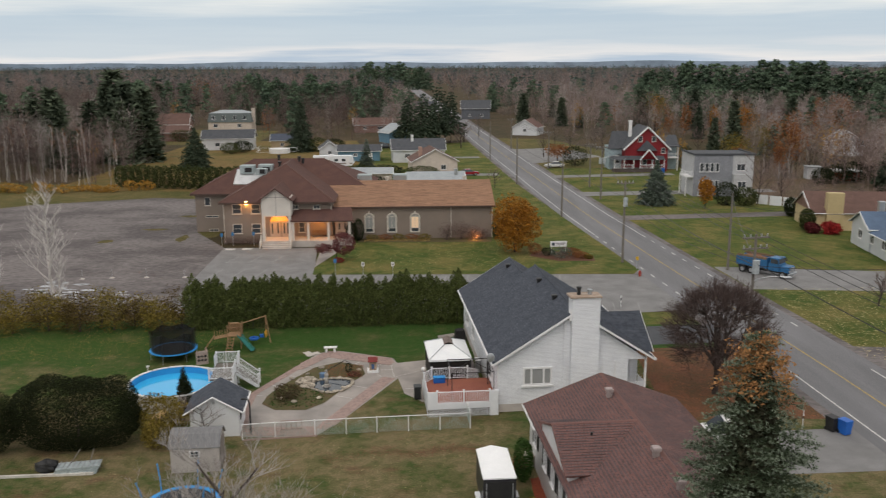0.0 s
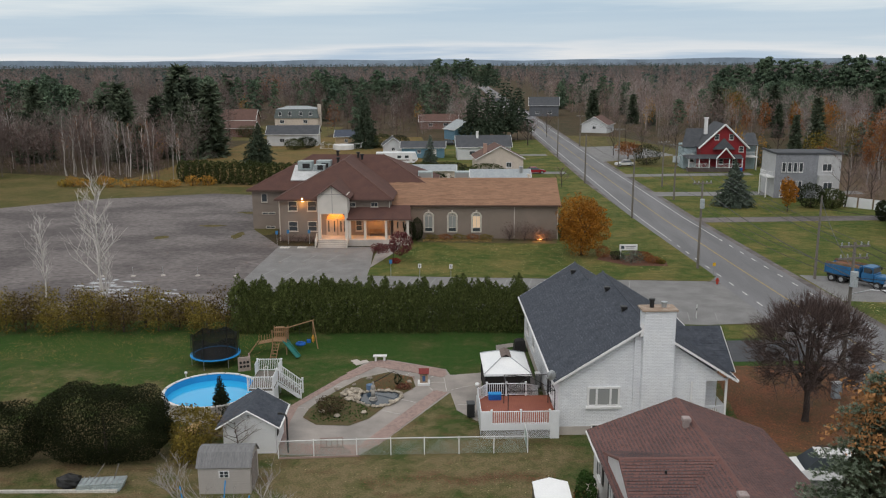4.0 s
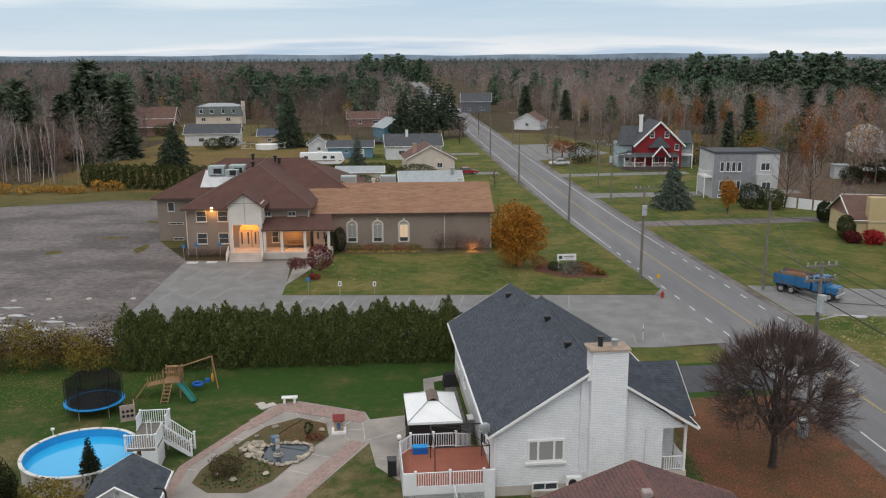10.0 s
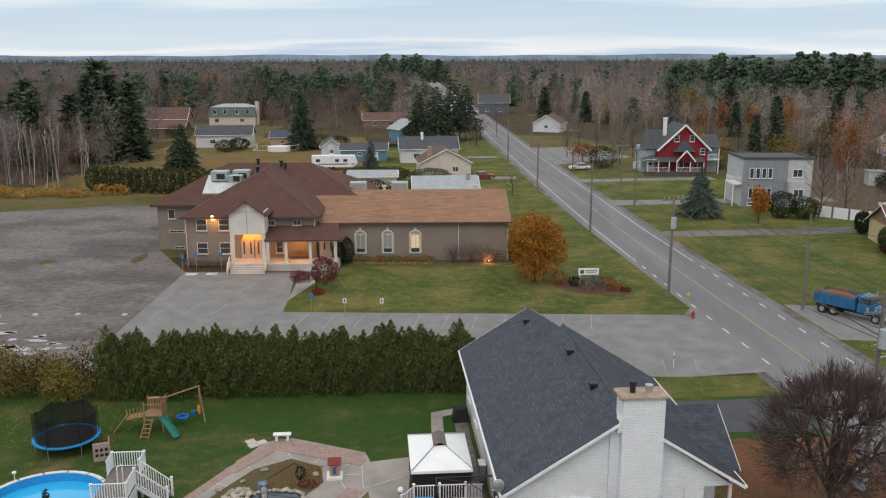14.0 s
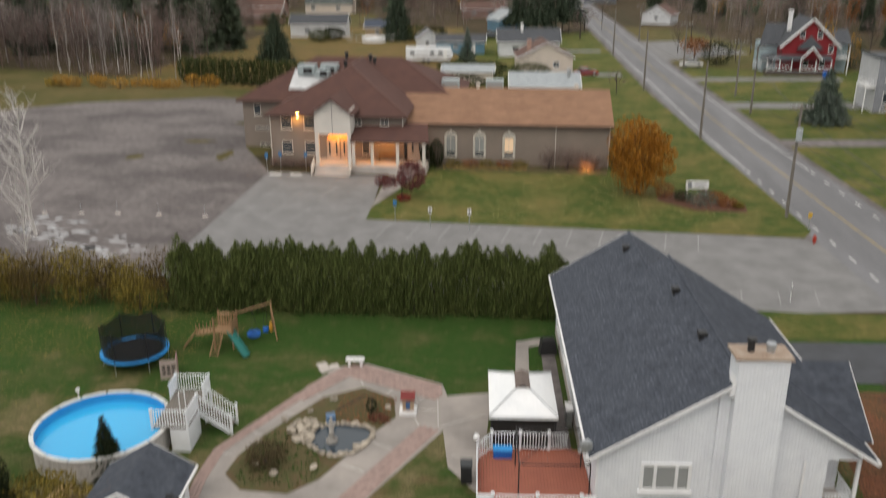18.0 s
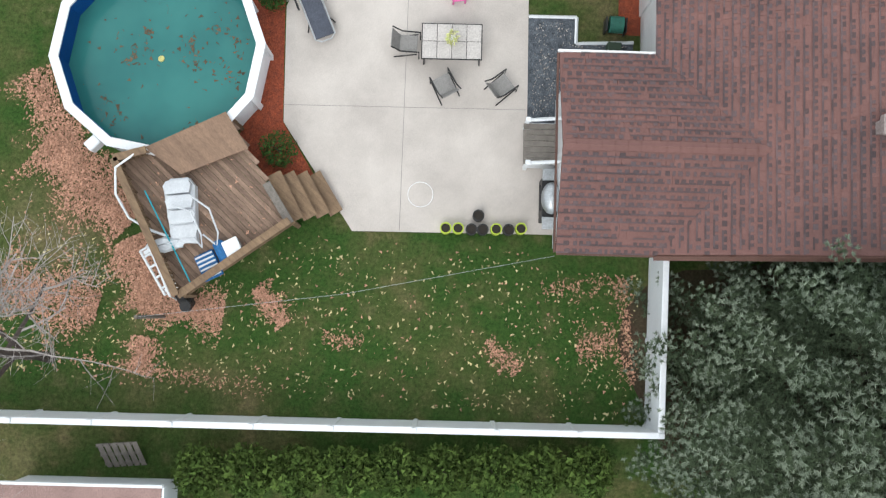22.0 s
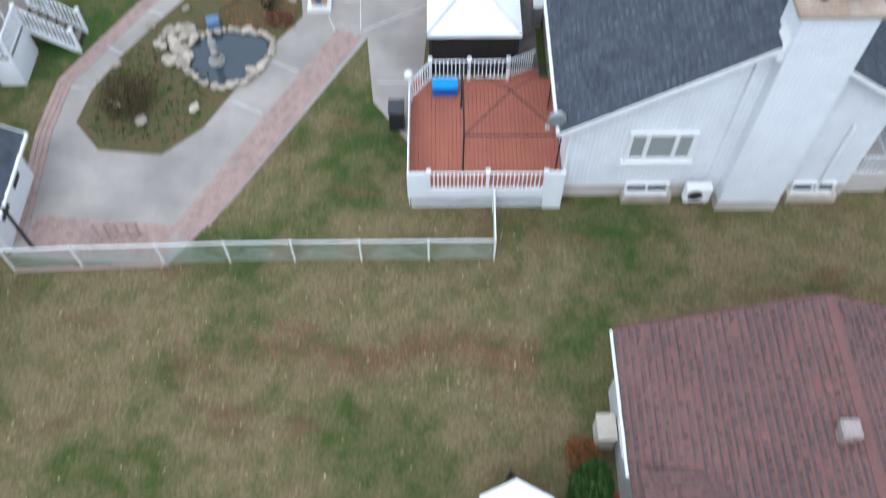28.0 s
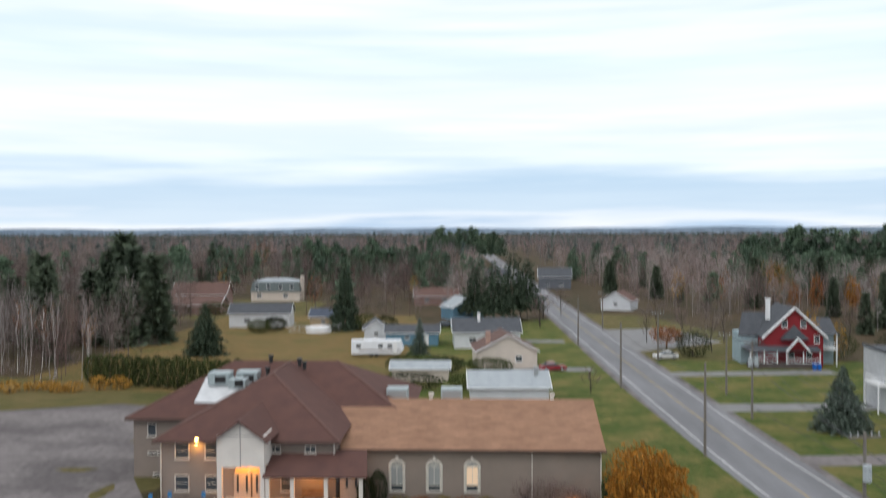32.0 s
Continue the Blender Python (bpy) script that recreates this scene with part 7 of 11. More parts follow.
part("slide", Geo().slab([(0.35, -0.75, 1.3), (1.9, -2.3, 0.2), (2.25, -1.95, 0.2), (0.75, -0.4, 1.3)], 0.05).tube([(0.33, -0.77, 1.4), (1.88, -2.32, 0.28)], 0.05, 5).tube([(0.77, -0.38, 1.4), (2.27, -1.93, 0.28)], 0.05, 5), SLIDE, PS, "green plastic slide")
part("swing_beam", Geo().tube([(0.5, 0.5, 2.2), (3.2, 1.9, 2.6)], 0.07, 5), PLAYWOOD, PS)
for dy in (-0.9, 0.9):
    part("swing_leg", Geo().tube([(3.1, 1.85, 2.6), (3.3 - 0.4 * dy, 1.9 + dy, 0)], 0.06, 5), PLAYWOOD, PS)
part("tyre_swing", Geo().tube([(1.9 + 0.42 * math.cos(a), 0.9 + 0.42 * math.sin(a), 0.55) for a in [2 * math.pi * k / 14 for k in range(14)]], 0.13, 7, closed=True), BLUE_PLASTIC, PS, "blue tyre swing")
part("chain", Geo().tube([(1.8, 1.15, 2.35), (1.9, 0.5, 0.6)], 0.012, 4).tube([(1.8, 1.15, 2.35), (2.2, 1.1, 0.6)], 0.012, 4), BLACK, PS)
part("swing_seat", Geo().box(2.65, 1.6, 0.6, 0.4, 0.35, 0.3, 0, 0.04), BLUE_PLASTIC, PS)
part("chain", Geo().tube([(2.55, 1.6, 2.45), (2.55, 1.6, 0.6)], 0.012, 4).tube([(2.8, 1.6, 2.45), (2.8, 1.6, 0.6)], 0.012, 4), BLACK, PS)
part("swing_toy", Geo().ball(3.15, 1.35, 0.9, 0.16, 0.16, 0.4, 8), mat("orange_yellow_plastic", (0.6, 0.3, 0.05), None, 2, 0.5), PS)

# cedar hedge along the car park
hm = [tri_mesh("cedar_crown", cedar_column(5200, 50 + k), CEDAR) for k in range(5)]
hrnd = random.Random(8)
tm = Geo().tube([(0, 0, 0), (0, 0, 0.9)], 0.02, 6, 0.004).mesh("trunk", BARK)
for k in range(38):
    f = k / 37
    x = -22.4 + (4.0 + 22.4) * f
    y = 54.6 + 0.9 * f + hrnd.uniform(-0.25, 0.25)
    h = hrnd.uniform(4.2, 5.6)
    o = thing("hedge_cedar", "tall green cedar in a dense hedge row", "hedge", x, y, 0, hrnd.uniform(0, 360), "cedars in the hedge")
    wide = 4.7 * hrnd.uniform(0.82, 1.12)
    o.scale = (wide, wide, h)
    part("trunk", tm, BARK, o), part("crown", hm[k % 5], CEDAR, o)
hrnd = random.Random(9)
for k in range(22):
    f = k / 21
    shrub("hedgerow_shrub", "loose yellow-olive shrub in a wild hedgerow", -23.8 - 33 * f, 55.0 + hrnd.uniform(-1.2, 1.5), hrnd.uniform(1.6, 2.4), hrnd.uniform(1.4, 2.0), hrnd.uniform(2.8, 4.3), 2600, 0.09, YELLOW_LEAF if k % 3 else leaf_mat("brownish_leaf", (0.11, 0.075, 0.025), (0.07, 0.05, 0.02)), 100 + k, "hedgerow shrubs", lobes=0.3, fill=0.6)
WHITE_BARK = mat("white_bark", (0.62, 0.59, 0.56), (0.48, 0.45, 0.43), 3, 0.9, 0.3, 20)
bare_tree("bare_birch", "bare pale birch beside the gravel car park", -41.5, 68.5, 61, 11.5, 0.8, 3.6, 20, 3, 0.9, 0.17, True, WHITE_BARK, WHITE_BARK, start=0.12)
bare_tree("bare_birch", "bare pale birch beside the gravel car park", -46.0, 65.0, 62, 8.5, 0.5, 2.4, 16, 3, 1.0, 0.1, True, WHITE_BARK, WHITE_BARK, start=0.12)
bare_tree("bare_birch", "bare pale birch beside the gravel car park", -37.5, 60.5, 63, 6.0, 0.5, 2.0, 14, 3, 1.0, 0.08, True, WHITE_BARK, WHITE_BARK, start=0.12)
RT = thing("round_bare_tree", "round-crowned leafless dark tree on a leafy verge", "tree", 22.2, 35.4, 0)
DT_TWIG = mat("dark_twig", (0.105, 0.074, 0.066), (0.072, 0.05, 0.046), 2, island=0.25)
part("trunk", Geo().tube([(0, 0, 0), (0.04, 0.02, 1.0), (0, 0.05, 2.3)], 0.27, 9, 0.2), BARK, RT)
gc = globe_crown(64, (0, 0.05, 2.0), (0, 0, 5.0), 4.8, 4.2, [(20, 0.25, 0.45), (130, 0.42, 0.7), (900, 0.6, 0.9)], 0.1)
part("limb", limbs_geo(gc, 5, 1), BARK, RT), part("branch", limbs_geo(gc, 3, 9, 2), DT_TWIG, RT)
rs = np.random.RandomState(66)
tip = np.array([r[0][-1] for r in gc if r[3] == 2])
tip = np.repeat(np.concatenate([tip, np.array([r[0][1] for r in gc if r[3] == 2])]), 11, axis=0)
out = (tip - np.array([0, 0, 3.6])) / np.array([4.8, 4.8, 4.6])
d = out * 0.9 + np.array([0, 0, 0.25]) + rs.normal(size=tip.shape) * 0.42
d /= np.linalg.norm(d, axis=1, keepdims=True)
side = np.cross(d, rs.normal(size=tip.shape))
side /= np.linalg.norm(side, axis=1, keepdims=True)
tip = tip + d * rs.uniform(-0.1, 0.35, len(tip))[:, None]
part("crown", tri_mesh("crown", np.stack([tip - side * 0.011, tip + side * 0.011, tip + d * rs.uniform(0.35, 0.95, len(tip))[:, None]], axis=1), DT_TWIG), DT_TWIG, RT)

# ---- brown house's back yard ----
PT = Geo()
setting("patio", PT.prism([(-1.1, 7.85), (4.75, 8.2), (4.6, 11.4), (3.68, 11.35), (3.45, 15.28), (-3.6, 14.88), (-3.34, 10.85)], 0.0, 0.05), CONCRETE, "pale stained concrete patio", "patio")
jn = Geo()
for a, b in (((0.25, 7.95), (-0.05, 15.05)), ((-3.4, 11.35), (3.6, 11.75))):
    jn.tube([(*a, 0.05), (*b, 0.05)], 0.008, 4)
setting("patio_joint", jn, mat("patio_joint_grey", (0.33, 0.31, 0.3), None, 3), "saw-cut joints in the patio", "joint")
setting("mulch_bed_pool", Geo().sheet([(-3.65, 14.9), (-3.36, 10.85), (-2.2, 9.2), (-3.2, 8.6), (-4.6, 10.3), (-3.95, 12.2), (-4.6, 14.4), (-5.4, 15.6), (-4.4, 15.4)], 0.02), MULCH, "red mulch strip beside the pool", "mulch bed")
setting("mulch_bed_house", Geo().sheet([(6.15, 14.2), (7.0, 14.2), (6.75, 22.5), (5.85, 22.2), (5.75, 19.5), (6.0, 17.0)], 0.02), MULCH, "red mulch bed along the house wall", "mulch bed")
setting("slate_strip", Geo().sheet([(3.5, 14.5), (4.87, 14.57), (4.9, 13.8), (6.6, 13.95), (6.6, 13.2), (4.6, 13.2), (4.7, 11.4), (3.68, 11.35)], 0.03), SLATE, "dark slate chippings with pale flecks", "gravel")
chip = np.random.RandomState(23)
cp = np.concatenate([np.c_[chip.uniform(3.75, 4.8, 420), chip.uniform(11.5, 14.4, 420)], np.c_[chip.uniform(4.8, 6.4, 130), chip.uniform(13.3, 13.85, 130)]])
stuff("slate_fleck", tri_mesh("slate_fleck", leaf_cloud(np.c_[cp, np.full(len(cp), 0.045)], 0.03, chip, 0.7), mat("pale_chip", (0.5, 0.46, 0.42), (0.36, 0.3, 0.26), 3, island=0.4)), "pale chips and leaf bits among slate", "gravel")
ed = Geo()
for a, b in (((3.5, 14.52), (4.9, 14.6)), ((4.9, 14.6), (4.93, 13.82)), ((4.93, 13.82), (6.6, 13.98))):
    ed.tube([(*a, 0.06), (*b, 0.06)], 0.05, 4)
setting("edging", ed, WHITE_VINYL, "white edging round the slate strip", "edging")

GP = thing("swimming_pool", "twelve-sided above-ground pool with green water and leaves", "pool", -6.72, 12.3, 0, 8)
R = 2.86


def gon(r, k):
    return (r * math.cos(2 * math.pi * k / 12), r * math.sin(2 * math.pi * k / 12))


LIN = mat("pool_liner_blue", (0.012, 0.12, 0.42), (0.01, 0.1, 0.36), 1, 0.5, 0, 20, fine_amt=0.1)
for k in range(12):
    (x0, y0), (x1, y1) = gon(R, k), gon(R, k + 1)
    (a0, b0), (a1, b1) = gon(R - 0.05, k), gon(R - 0.05, k + 1)
    part("wall_panel", Geo().add([(a0, b0, 0), (a1, b1, 0), (x1, y1, 0), (x0, y0, 0), (a0, b0, 1.3), (a1, b1, 1.3), (x1, y1, 1.3), (x0, y0, 1.3)], [(0, 1, 5, 4), (3, 7, 6, 2), (4, 5, 6, 7), (0, 3, 2, 1)]), WHITE_VINYL if k else mat("pool_panel", (0.62, 0.64, 0.66), (0.5, 0.52, 0.55), 2, 0.5), GP)
    (c0, d0), (c1, d1) = gon(R - 0.14, k), gon(R - 0.14, k + 1)
    (e0_, f0), (e1, f1) = gon(R + 0.12, k), gon(R + 0.12, k + 1)
    part("top_rail", Geo().slab([(c0, d0, 1.36), (e0_, f0, 1.36), (e1, f1, 1.36), (c1, d1, 1.36)], 0.06), WHITE_VINYL, GP)
    (g0, h0), (g1, h1) = gon(R - 0.08, k), gon(R - 0.08, k + 1)
    part("liner", Geo().add([(g0, h0, 0.02), (g1, h1, 0.02), (g1, h1, 1.3), (g0, h0, 1.3)], [(0, 1, 2, 3), (3, 2, 1, 0)]), LIN, GP)
    part("upright", Geo().box(*gon(R + 0.03, k), 0.65, 0.1, 0.16, 1.3, 30 * k), WHITE_VINYL, GP)
GREENW = bpy.data.materials.new("green_pool_water")
GREENW.use_nodes = True
t_ = GREENW.node_tree
b_ = t_.nodes["Principled BSDF"]
b_.inputs["Roughness"].default_value = 0.12
b_.inputs["Specular IOR Level"].default_value = 0.25
n_ = nd(t_, "ShaderNodeTexNoise", Scale=0.5, Detail=3.0)
link(t_, t_.nodes.new("ShaderNodeTexCoord").outputs["Object"], n_.inputs["Vector"])
link(t_, ramp_of(t_, [(0.35, (0.028, 0.14, 0.135)), (0.65, (0.042, 0.185, 0.172))], n_.outputs[0]), b_.inputs["Base Color"])
part("water", Geo().prism([gon(R - 0.08, k) for k in range(12)], 0.2, 0.52), GREENW, GP)
rs = np.random.RandomState(17)
cl = []
for k in range(15):
    cx, cy = rs.uniform(-2.1, 2.1, 2)
    if math.hypot(cx, cy) < 2.4:
        n = rs.randint(4, 26)
        cl.append(np.stack([cx + rs.normal(0, 0.2, n), cy + rs.normal(0, 0.2, n), np.full(n, 0.528)], 1))
lone = rs.uniform(-2.4, 2.4, (60, 2))
lone = lone[np.hypot(lone[:, 0], lone[:, 1]) < 2.6]
cl.append(np.c_[lone, np.full(len(lone), 0.528)])
part("leaf_rest", tri_mesh("leaf_rest", leaf_cloud(np.concatenate(cl), 0.075, rs, 0.97), mat("sunk_leaf", (0.13, 0.085, 0.05), (0.07, 0.065, 0.045), 3, island=0.3)), CEDAR, GP)["kind"] = "stuff"
part("drain", Geo().cyl(-0.15, 0.0, 0.51, 0.535, 0.09, 14), mat("drain_plastic", (0.55, 0.52, 0.2), None, 3), GP)
part("skimmer", Geo().box(-1.9, -2.45, 1.1, 0.4, 0.3, 0.35, 40, 0.03), WHITE_VINYL, GP)

# wooden pool deck
WD = thing("pool_deck", "weathered wooden pool deck with low walls", "deck", -2.64, 7.87, 0, -40)
# local x runs along the north-east side towards the pool, y across
o0 = Vector((-2.64, 7.87))


def wl(x, y):
    c, s = math.cos(radians(40)), math.sin(radians(40))
    dx, dy = x - o0.x, y - o0.y
    return (dx * c - dy * s, dx * s + dy * c)


corner = [wl(*p) for p in ((-2.64, 7.87), (-4.55, 10.6), (-5.0, 10.2), (-6.6, 9.45), (-7.45, 9.15), (-5.42, 5.63))]
W2 = mat("red_brown_boards", (0.25, 0.17, 0.125), (0.17, 0.115, 0.085), 1.5, 0.85, 0.4, 10, rand=0.3, stretch=(1, 6, 1))
xs, ys = [c[0] for c in corner], [c[1] for c in corner]
y = min(ys)
while y < max(ys):
    hits = []
    for i in range(len(corner)):
        (xa, ya), (xb, yb) = corner[i], corner[i - 1]
        yc = y + 0.07
        if (ya > yc) != (yb > yc):
            hits.append(xa + (xb - xa) * (yc - ya) / (yb - ya))
    if len(hits) >= 2:
        hits.sort()
        part("board", Geo().span(hits[0], y + 0.004, 1.1, hits[-1], y + 0.136, 1.14), W2, WD)
    y += 0.14
for i, h in ((5, 0.62), (4, 0.62), (0, 0.45)):
    a, b = Vector(corner[i]), Vector(corner[i - 1])
    d = (b - a)
    ang = math.degrees(math.atan2(d.y, d.x))
    m = (a + b) / 2
    part("rim_board", Geo().box(m.x, m.y, 0.95, d.length, 0.05, 0.3, ang), WOOD, WD)
    if h:
        n = int(d.length / 0.12)
        for k in range(n):
            q = a + d * (k + 0.5) / n
            part("picket", Geo().box(q.x, q.y, 1.1 + h / 2, 0.085, 0.03, h, ang), WOOD, WD)
        part("top_board", Geo().box(m.x, m.y, 1.1 + h + 0.03, d.length, 0.2, 0.05, ang), WOOD, WD)
for c in corner:
    part("post", Geo().box(c[0] * 0.985, c[1] * 0.985, 0.55, 0.12, 0.12, 1.1), WOOD, WD)
part("ramp_board", Geo().slab([(*wl(-6.75, 9.55), 1.47), (*wl(-5.7, 8.9), 1.42), (*wl(-3.95, 9.75), 1.42), (*wl(-4.65, 10.7), 1.47)], 0.05), mat("new_plywood", (0.26, 0.168, 0.115), (0.2, 0.13, 0.09), 1, 0.8, 0.2, 12, stretch=(1, 5, 1)), WD, "brown plywood cover at the pool's edge")
for k in range(4):
    a, b = wl(-3.3 + 0.33 * k, 9.2 - 0.06 * k + 0.12 * k), wl(-2.55 + 0.33 * k, 7.95 + 0.12 * k)
    m = ((a[0] + b[0]) / 2, (a[1] + b[1]) / 2)
    part("step", Geo().box(*m, 0.9 - 0.23 * k, math.hypot(a[0] - b[0], a[1] - b[1]), 0.4, 0.05, math.degrees(math.atan2(b[1] - a[1], b[0] - a[0]))), WOOD, WD)
part("grey_rail_cap", Geo().box(*wl(-3.05, 8.35), 1.2, 1.3, 0.22, 0.06, math.degrees(math.atan2(wl(-2.64, 7.87)[1] - wl(-3.6, 9.2)[1], wl(-2.64, 7.87)[0] - wl(-3.6, 9.2)[0]))), WOOD_GREY, WD)

LD = thing("pool_ladder", "white plastic pool steps lying on the deck", "pool ladder", -5.55, 7.8, 1.14, 12)
STEPW = mat("worn_white_plastic", (0.6, 0.62, 0.645), (0.5, 0.52, 0.55), 2, 0.5, 0.05, 20, fine_amt=0.08)
part("base", Geo().prism([(-0.36, -0.72), (0.3, -0.8), (0.42, 0.75), (0.26, 1.0), (-0.22, 1.02), (-0.42, 0.78)], 0.0, 0.3), STEPW, LD)
for k in range(4):
    y0 = -0.62 + 0.4 * k
    part("tread", Geo().prism([(-0.33, y0), (0.3, y0 - 0.02), (0.37, y0 + 0.2), (0.3, y0 + 0.33), (-0.28, y0 + 0.35), (-0.38, y0 + 0.22)], 0.3, 0.34 + 0.06 * k), STEPW, LD)
for s_ in (0, 1):
    part("handrail", Geo().tube([(0.34 - 0.5 * s_, 0.45 - 0.2 * s_, 0.55), (0.85 - 0.5 * s_, 0.0, 0.75), (1.0 - 0.45 * s_, -0.65, 0.7), (0.85 - 0.4 * s_, -0.95, 0.35), (0.5 - 0.3 * s_, -0.6, 0.3)], 0.026, 7), STEPW, LD)
part("canvas_cover", Geo().ball(-0.55, -0.75, 0.26, 0.5, 0.2, 0.2, 12, 0.16, random.Random(8)), STEPW, LD)
BC = thing("blue_chair", "folded blue-and-white striped deck chairs", "chair", -4.75, 6.5, 1.14, 30)
DEEP_BLUE = mat("deep_blue_cloth", (0.02, 0.12, 0.3), (0.015, 0.09, 0.24), 3, 0.6, 0.1, 20)
part("seat", Geo().box(0, 0, 0.12, 0.55, 0.75, 0.1, 0, 0.03), DEEP_BLUE, BC)
for k in range(6):
    part("stripe", Geo().box(0, -0.3 + 0.12 * k, 0.18, 0.5, 0.05, 0.02), STEPW, BC)
part("cover", Geo().box(0.5, 0.15, 0.2, 0.3, 0.7, 0.36, 0, 0.08), DEEP_BLUE, BC)
tub = thing("clear_tub", "translucent pale storage tub", "tub", -4.1, 7.0, 1.14, 30)
part("box", Geo().box(0, 0, 0.17, 0.4, 0.5, 0.34, 0, 0.03), GLASS_PALE, tub), part("lid", Geo().box(0, 0, 0.36, 0.44, 0.54, 0.05, 0, 0.02), WHITE_VINYL, tub)
pol = thing("pool_pole", "long teal pool-cleaning pole", "pole", 0, 0, 0)
part("pole", Geo().tube([(-6.55, 8.35, 1.65), (-5.1, 5.95, 1.5)], 0.02, 6), mat("teal_plastic", (0.02, 0.32, 0.4), None, 2, 0.4), pol)
vh = thing("vacuum_hose", "white ribbed pool hose over the deck's edge", "hose", 0, 0, 0)
part("hose", Geo().tube([(-6.9, 9.3, 1.75), (-7.35, 8.9, 1.78), (-7.3, 8.2, 1.7), (-6.95, 7.6, 1.5), (-6.3, 7.3, 1.4), (-5.9, 7.2, 1.35)], 0.035, 6), WHITE_VINYL, vh)
part("ladder_rail", Geo().tube([(-6.6, 6.9, 0.0), (-6.5, 6.9, 1.0), (-5.8, 5.6, 1.0), (-5.9, 5.5, 0.0)], 0.04, 6), WHITE_VINYL, vh)
pump = thing("pool_pump", "white frame and black pump by the deck", "pump", -6.2, 6.3, 0, -55)
part("frame", Geo().tube([(-0.7, -0.2, 0.9), (0.7, -0.2, 0.9), (0.7, 0.2, 0.9), (-0.7, 0.2, 0.9), (-0.7, -0.2, 0.9)], 0.04, 6), WHITE_VINYL, pump)
for k in range(4):
    part("rung", Geo().tube([(-0.5 + 0.33 * k, -0.2, 0.9), (-0.5 + 0.33 * k, 0.2, 0.9)], 0.035, 6), WHITE_VINYL, pump)
for lx in (-0.6, 0.6):
    part("leg", Geo().box(lx, 0, 0.45, 0.1, 0.3, 0.9), WHITE_VINYL, pump)
part("motor", Geo().box(0.95, 0.05, 0.25, 0.6, 0.35, 0.4, 0, 0.08).cyl(1.2, 0.05, 0.4, 0.62, 0.16, 12), BLACK, pump)

# patio furniture
TB = thing("patio_table", "tiled patio table with a dark metal frame", "table", 1.33, 13.37, 0.05, A)
TILE = mat("table_tile", (0.47, 0.44, 0.42), (0.40, 0.37, 0.355), 2, 0.5, 0.1, 25, rand=0.08)
part("frame", Geo().span(-0.86, -0.52, 0.66, 0.86, 0.52, 0.70), BLACK, TB)
for i in range(4):
    for j in range(2):
        part("tile", Geo().box(-0.63 + 0.42 * i, -0.25 + 0.5 * j, 0.705, 0.405, 0.485, 0.02, 0, 0.005), TILE, TB)
for x in (-0.8, 0.8):
    for yy in (-0.47, 0.47):
        part("leg", Geo().tube([(x, yy, 0), (x * 0.97, yy * 0.97, 0.67)], 0.025, 6), BLACK, TB)
vase = thing("flower_pot", "small pot of yellow-white flowers on the table", "flower pot", 1.33, 13.4, 0.765)
part("pot", Geo().cyl(0, 0, 0, 0.14, 0.09, 12, 0.12), WHITE, vase)
part("flower", tri_mesh("flower", leaf_cloud(shell_points(140, np.random.RandomState(3), 0.17, 0.2, 0.1, 0.4), 0.05, np.random.RandomState(3)), mat("yellow_flower", (0.62, 0.6, 0.3), (0.45, 0.5, 0.2), 6, island=0.4)), WHITE, vase)
SLING = mat("grey_sling", (0.27, 0.26, 0.25), (0.22, 0.21, 0.205), 4, 0.8, 0.2, 40)


def patio_chair(x, y, rz, dark=False):
    o = thing("patio_chair", "metal-framed patio chair with a grey mesh sling", "chair", x, y, 0.05, rz, "patio chairs")
    part("seat", Geo().slab([(-0.25, -0.25, 0.42), (0.25, -0.25, 0.42), (0.25, 0.25, 0.4), (-0.25, 0.25, 0.4)], 0.02), SLING, o)
    part("backrest", Geo().slab([(-0.25, 0.25, 0.4), (0.25, 0.25, 0.4), (0.25, 0.45, 0.95), (-0.25, 0.45, 0.95)], 0.02), SLING, o)
    for s in (-1, 1):
        part("side_frame", Geo().tube([(0.29 * s, -0.3, 0.0), (0.29 * s, -0.32, 0.6), (0.29 * s, 0.2, 0.62), (0.29 * s, 0.45, 0.97)], 0.022, 6), BLACK, o)
        part("leg", Geo().tube([(0.29 * s, -0.25, 0.4), (0.29 * s, 0.42, 0.0)], 0.02, 6), BLACK, o)
    return o


patio_chair(0.1, 13.3, 90), patio_chair(1.2, 12.2, 212), patio_chair(2.87, 12.3, 130)
PC = thing("child_chair", "small bright pink plastic child's chair", "chair", 1.42, 14.9, 0.05, 10)
PINK = mat("pink_chair_plastic", (0.72, 0.16, 0.42), (0.62, 0.13, 0.36), 3, 0.45)
part("seat", Geo().box(0, 0, 0.24, 0.36, 0.36, 0.04, 0, 0.01), PINK, PC)
part("backrest", Geo().slab([(-0.18, 0.18, 0.25), (0.18, 0.18, 0.25), (0.18, 0.27, 0.6), (-0.18, 0.27, 0.6)], 0.03), PINK, PC)
for s in (-1, 1):
    part("armrest", Geo().box(0.2 * s, 0, 0.38, 0.06, 0.38, 0.04), PINK, PC)
    for v in (-1, 1):
        part("leg", Geo().box(0.17 * s, 0.16 * v, 0.12, 0.05, 0.05, 0.24), PINK, PC)
LO = thing("sun_lounger", "dark folding sun lounger with laced edges", "sun lounger", -2.75, 14.25, 0.05, 26)
CLOTH = mat("navy_cloth", (0.075, 0.085, 0.11), (0.06, 0.065, 0.085), 3, 0.8, 0.2, 30)
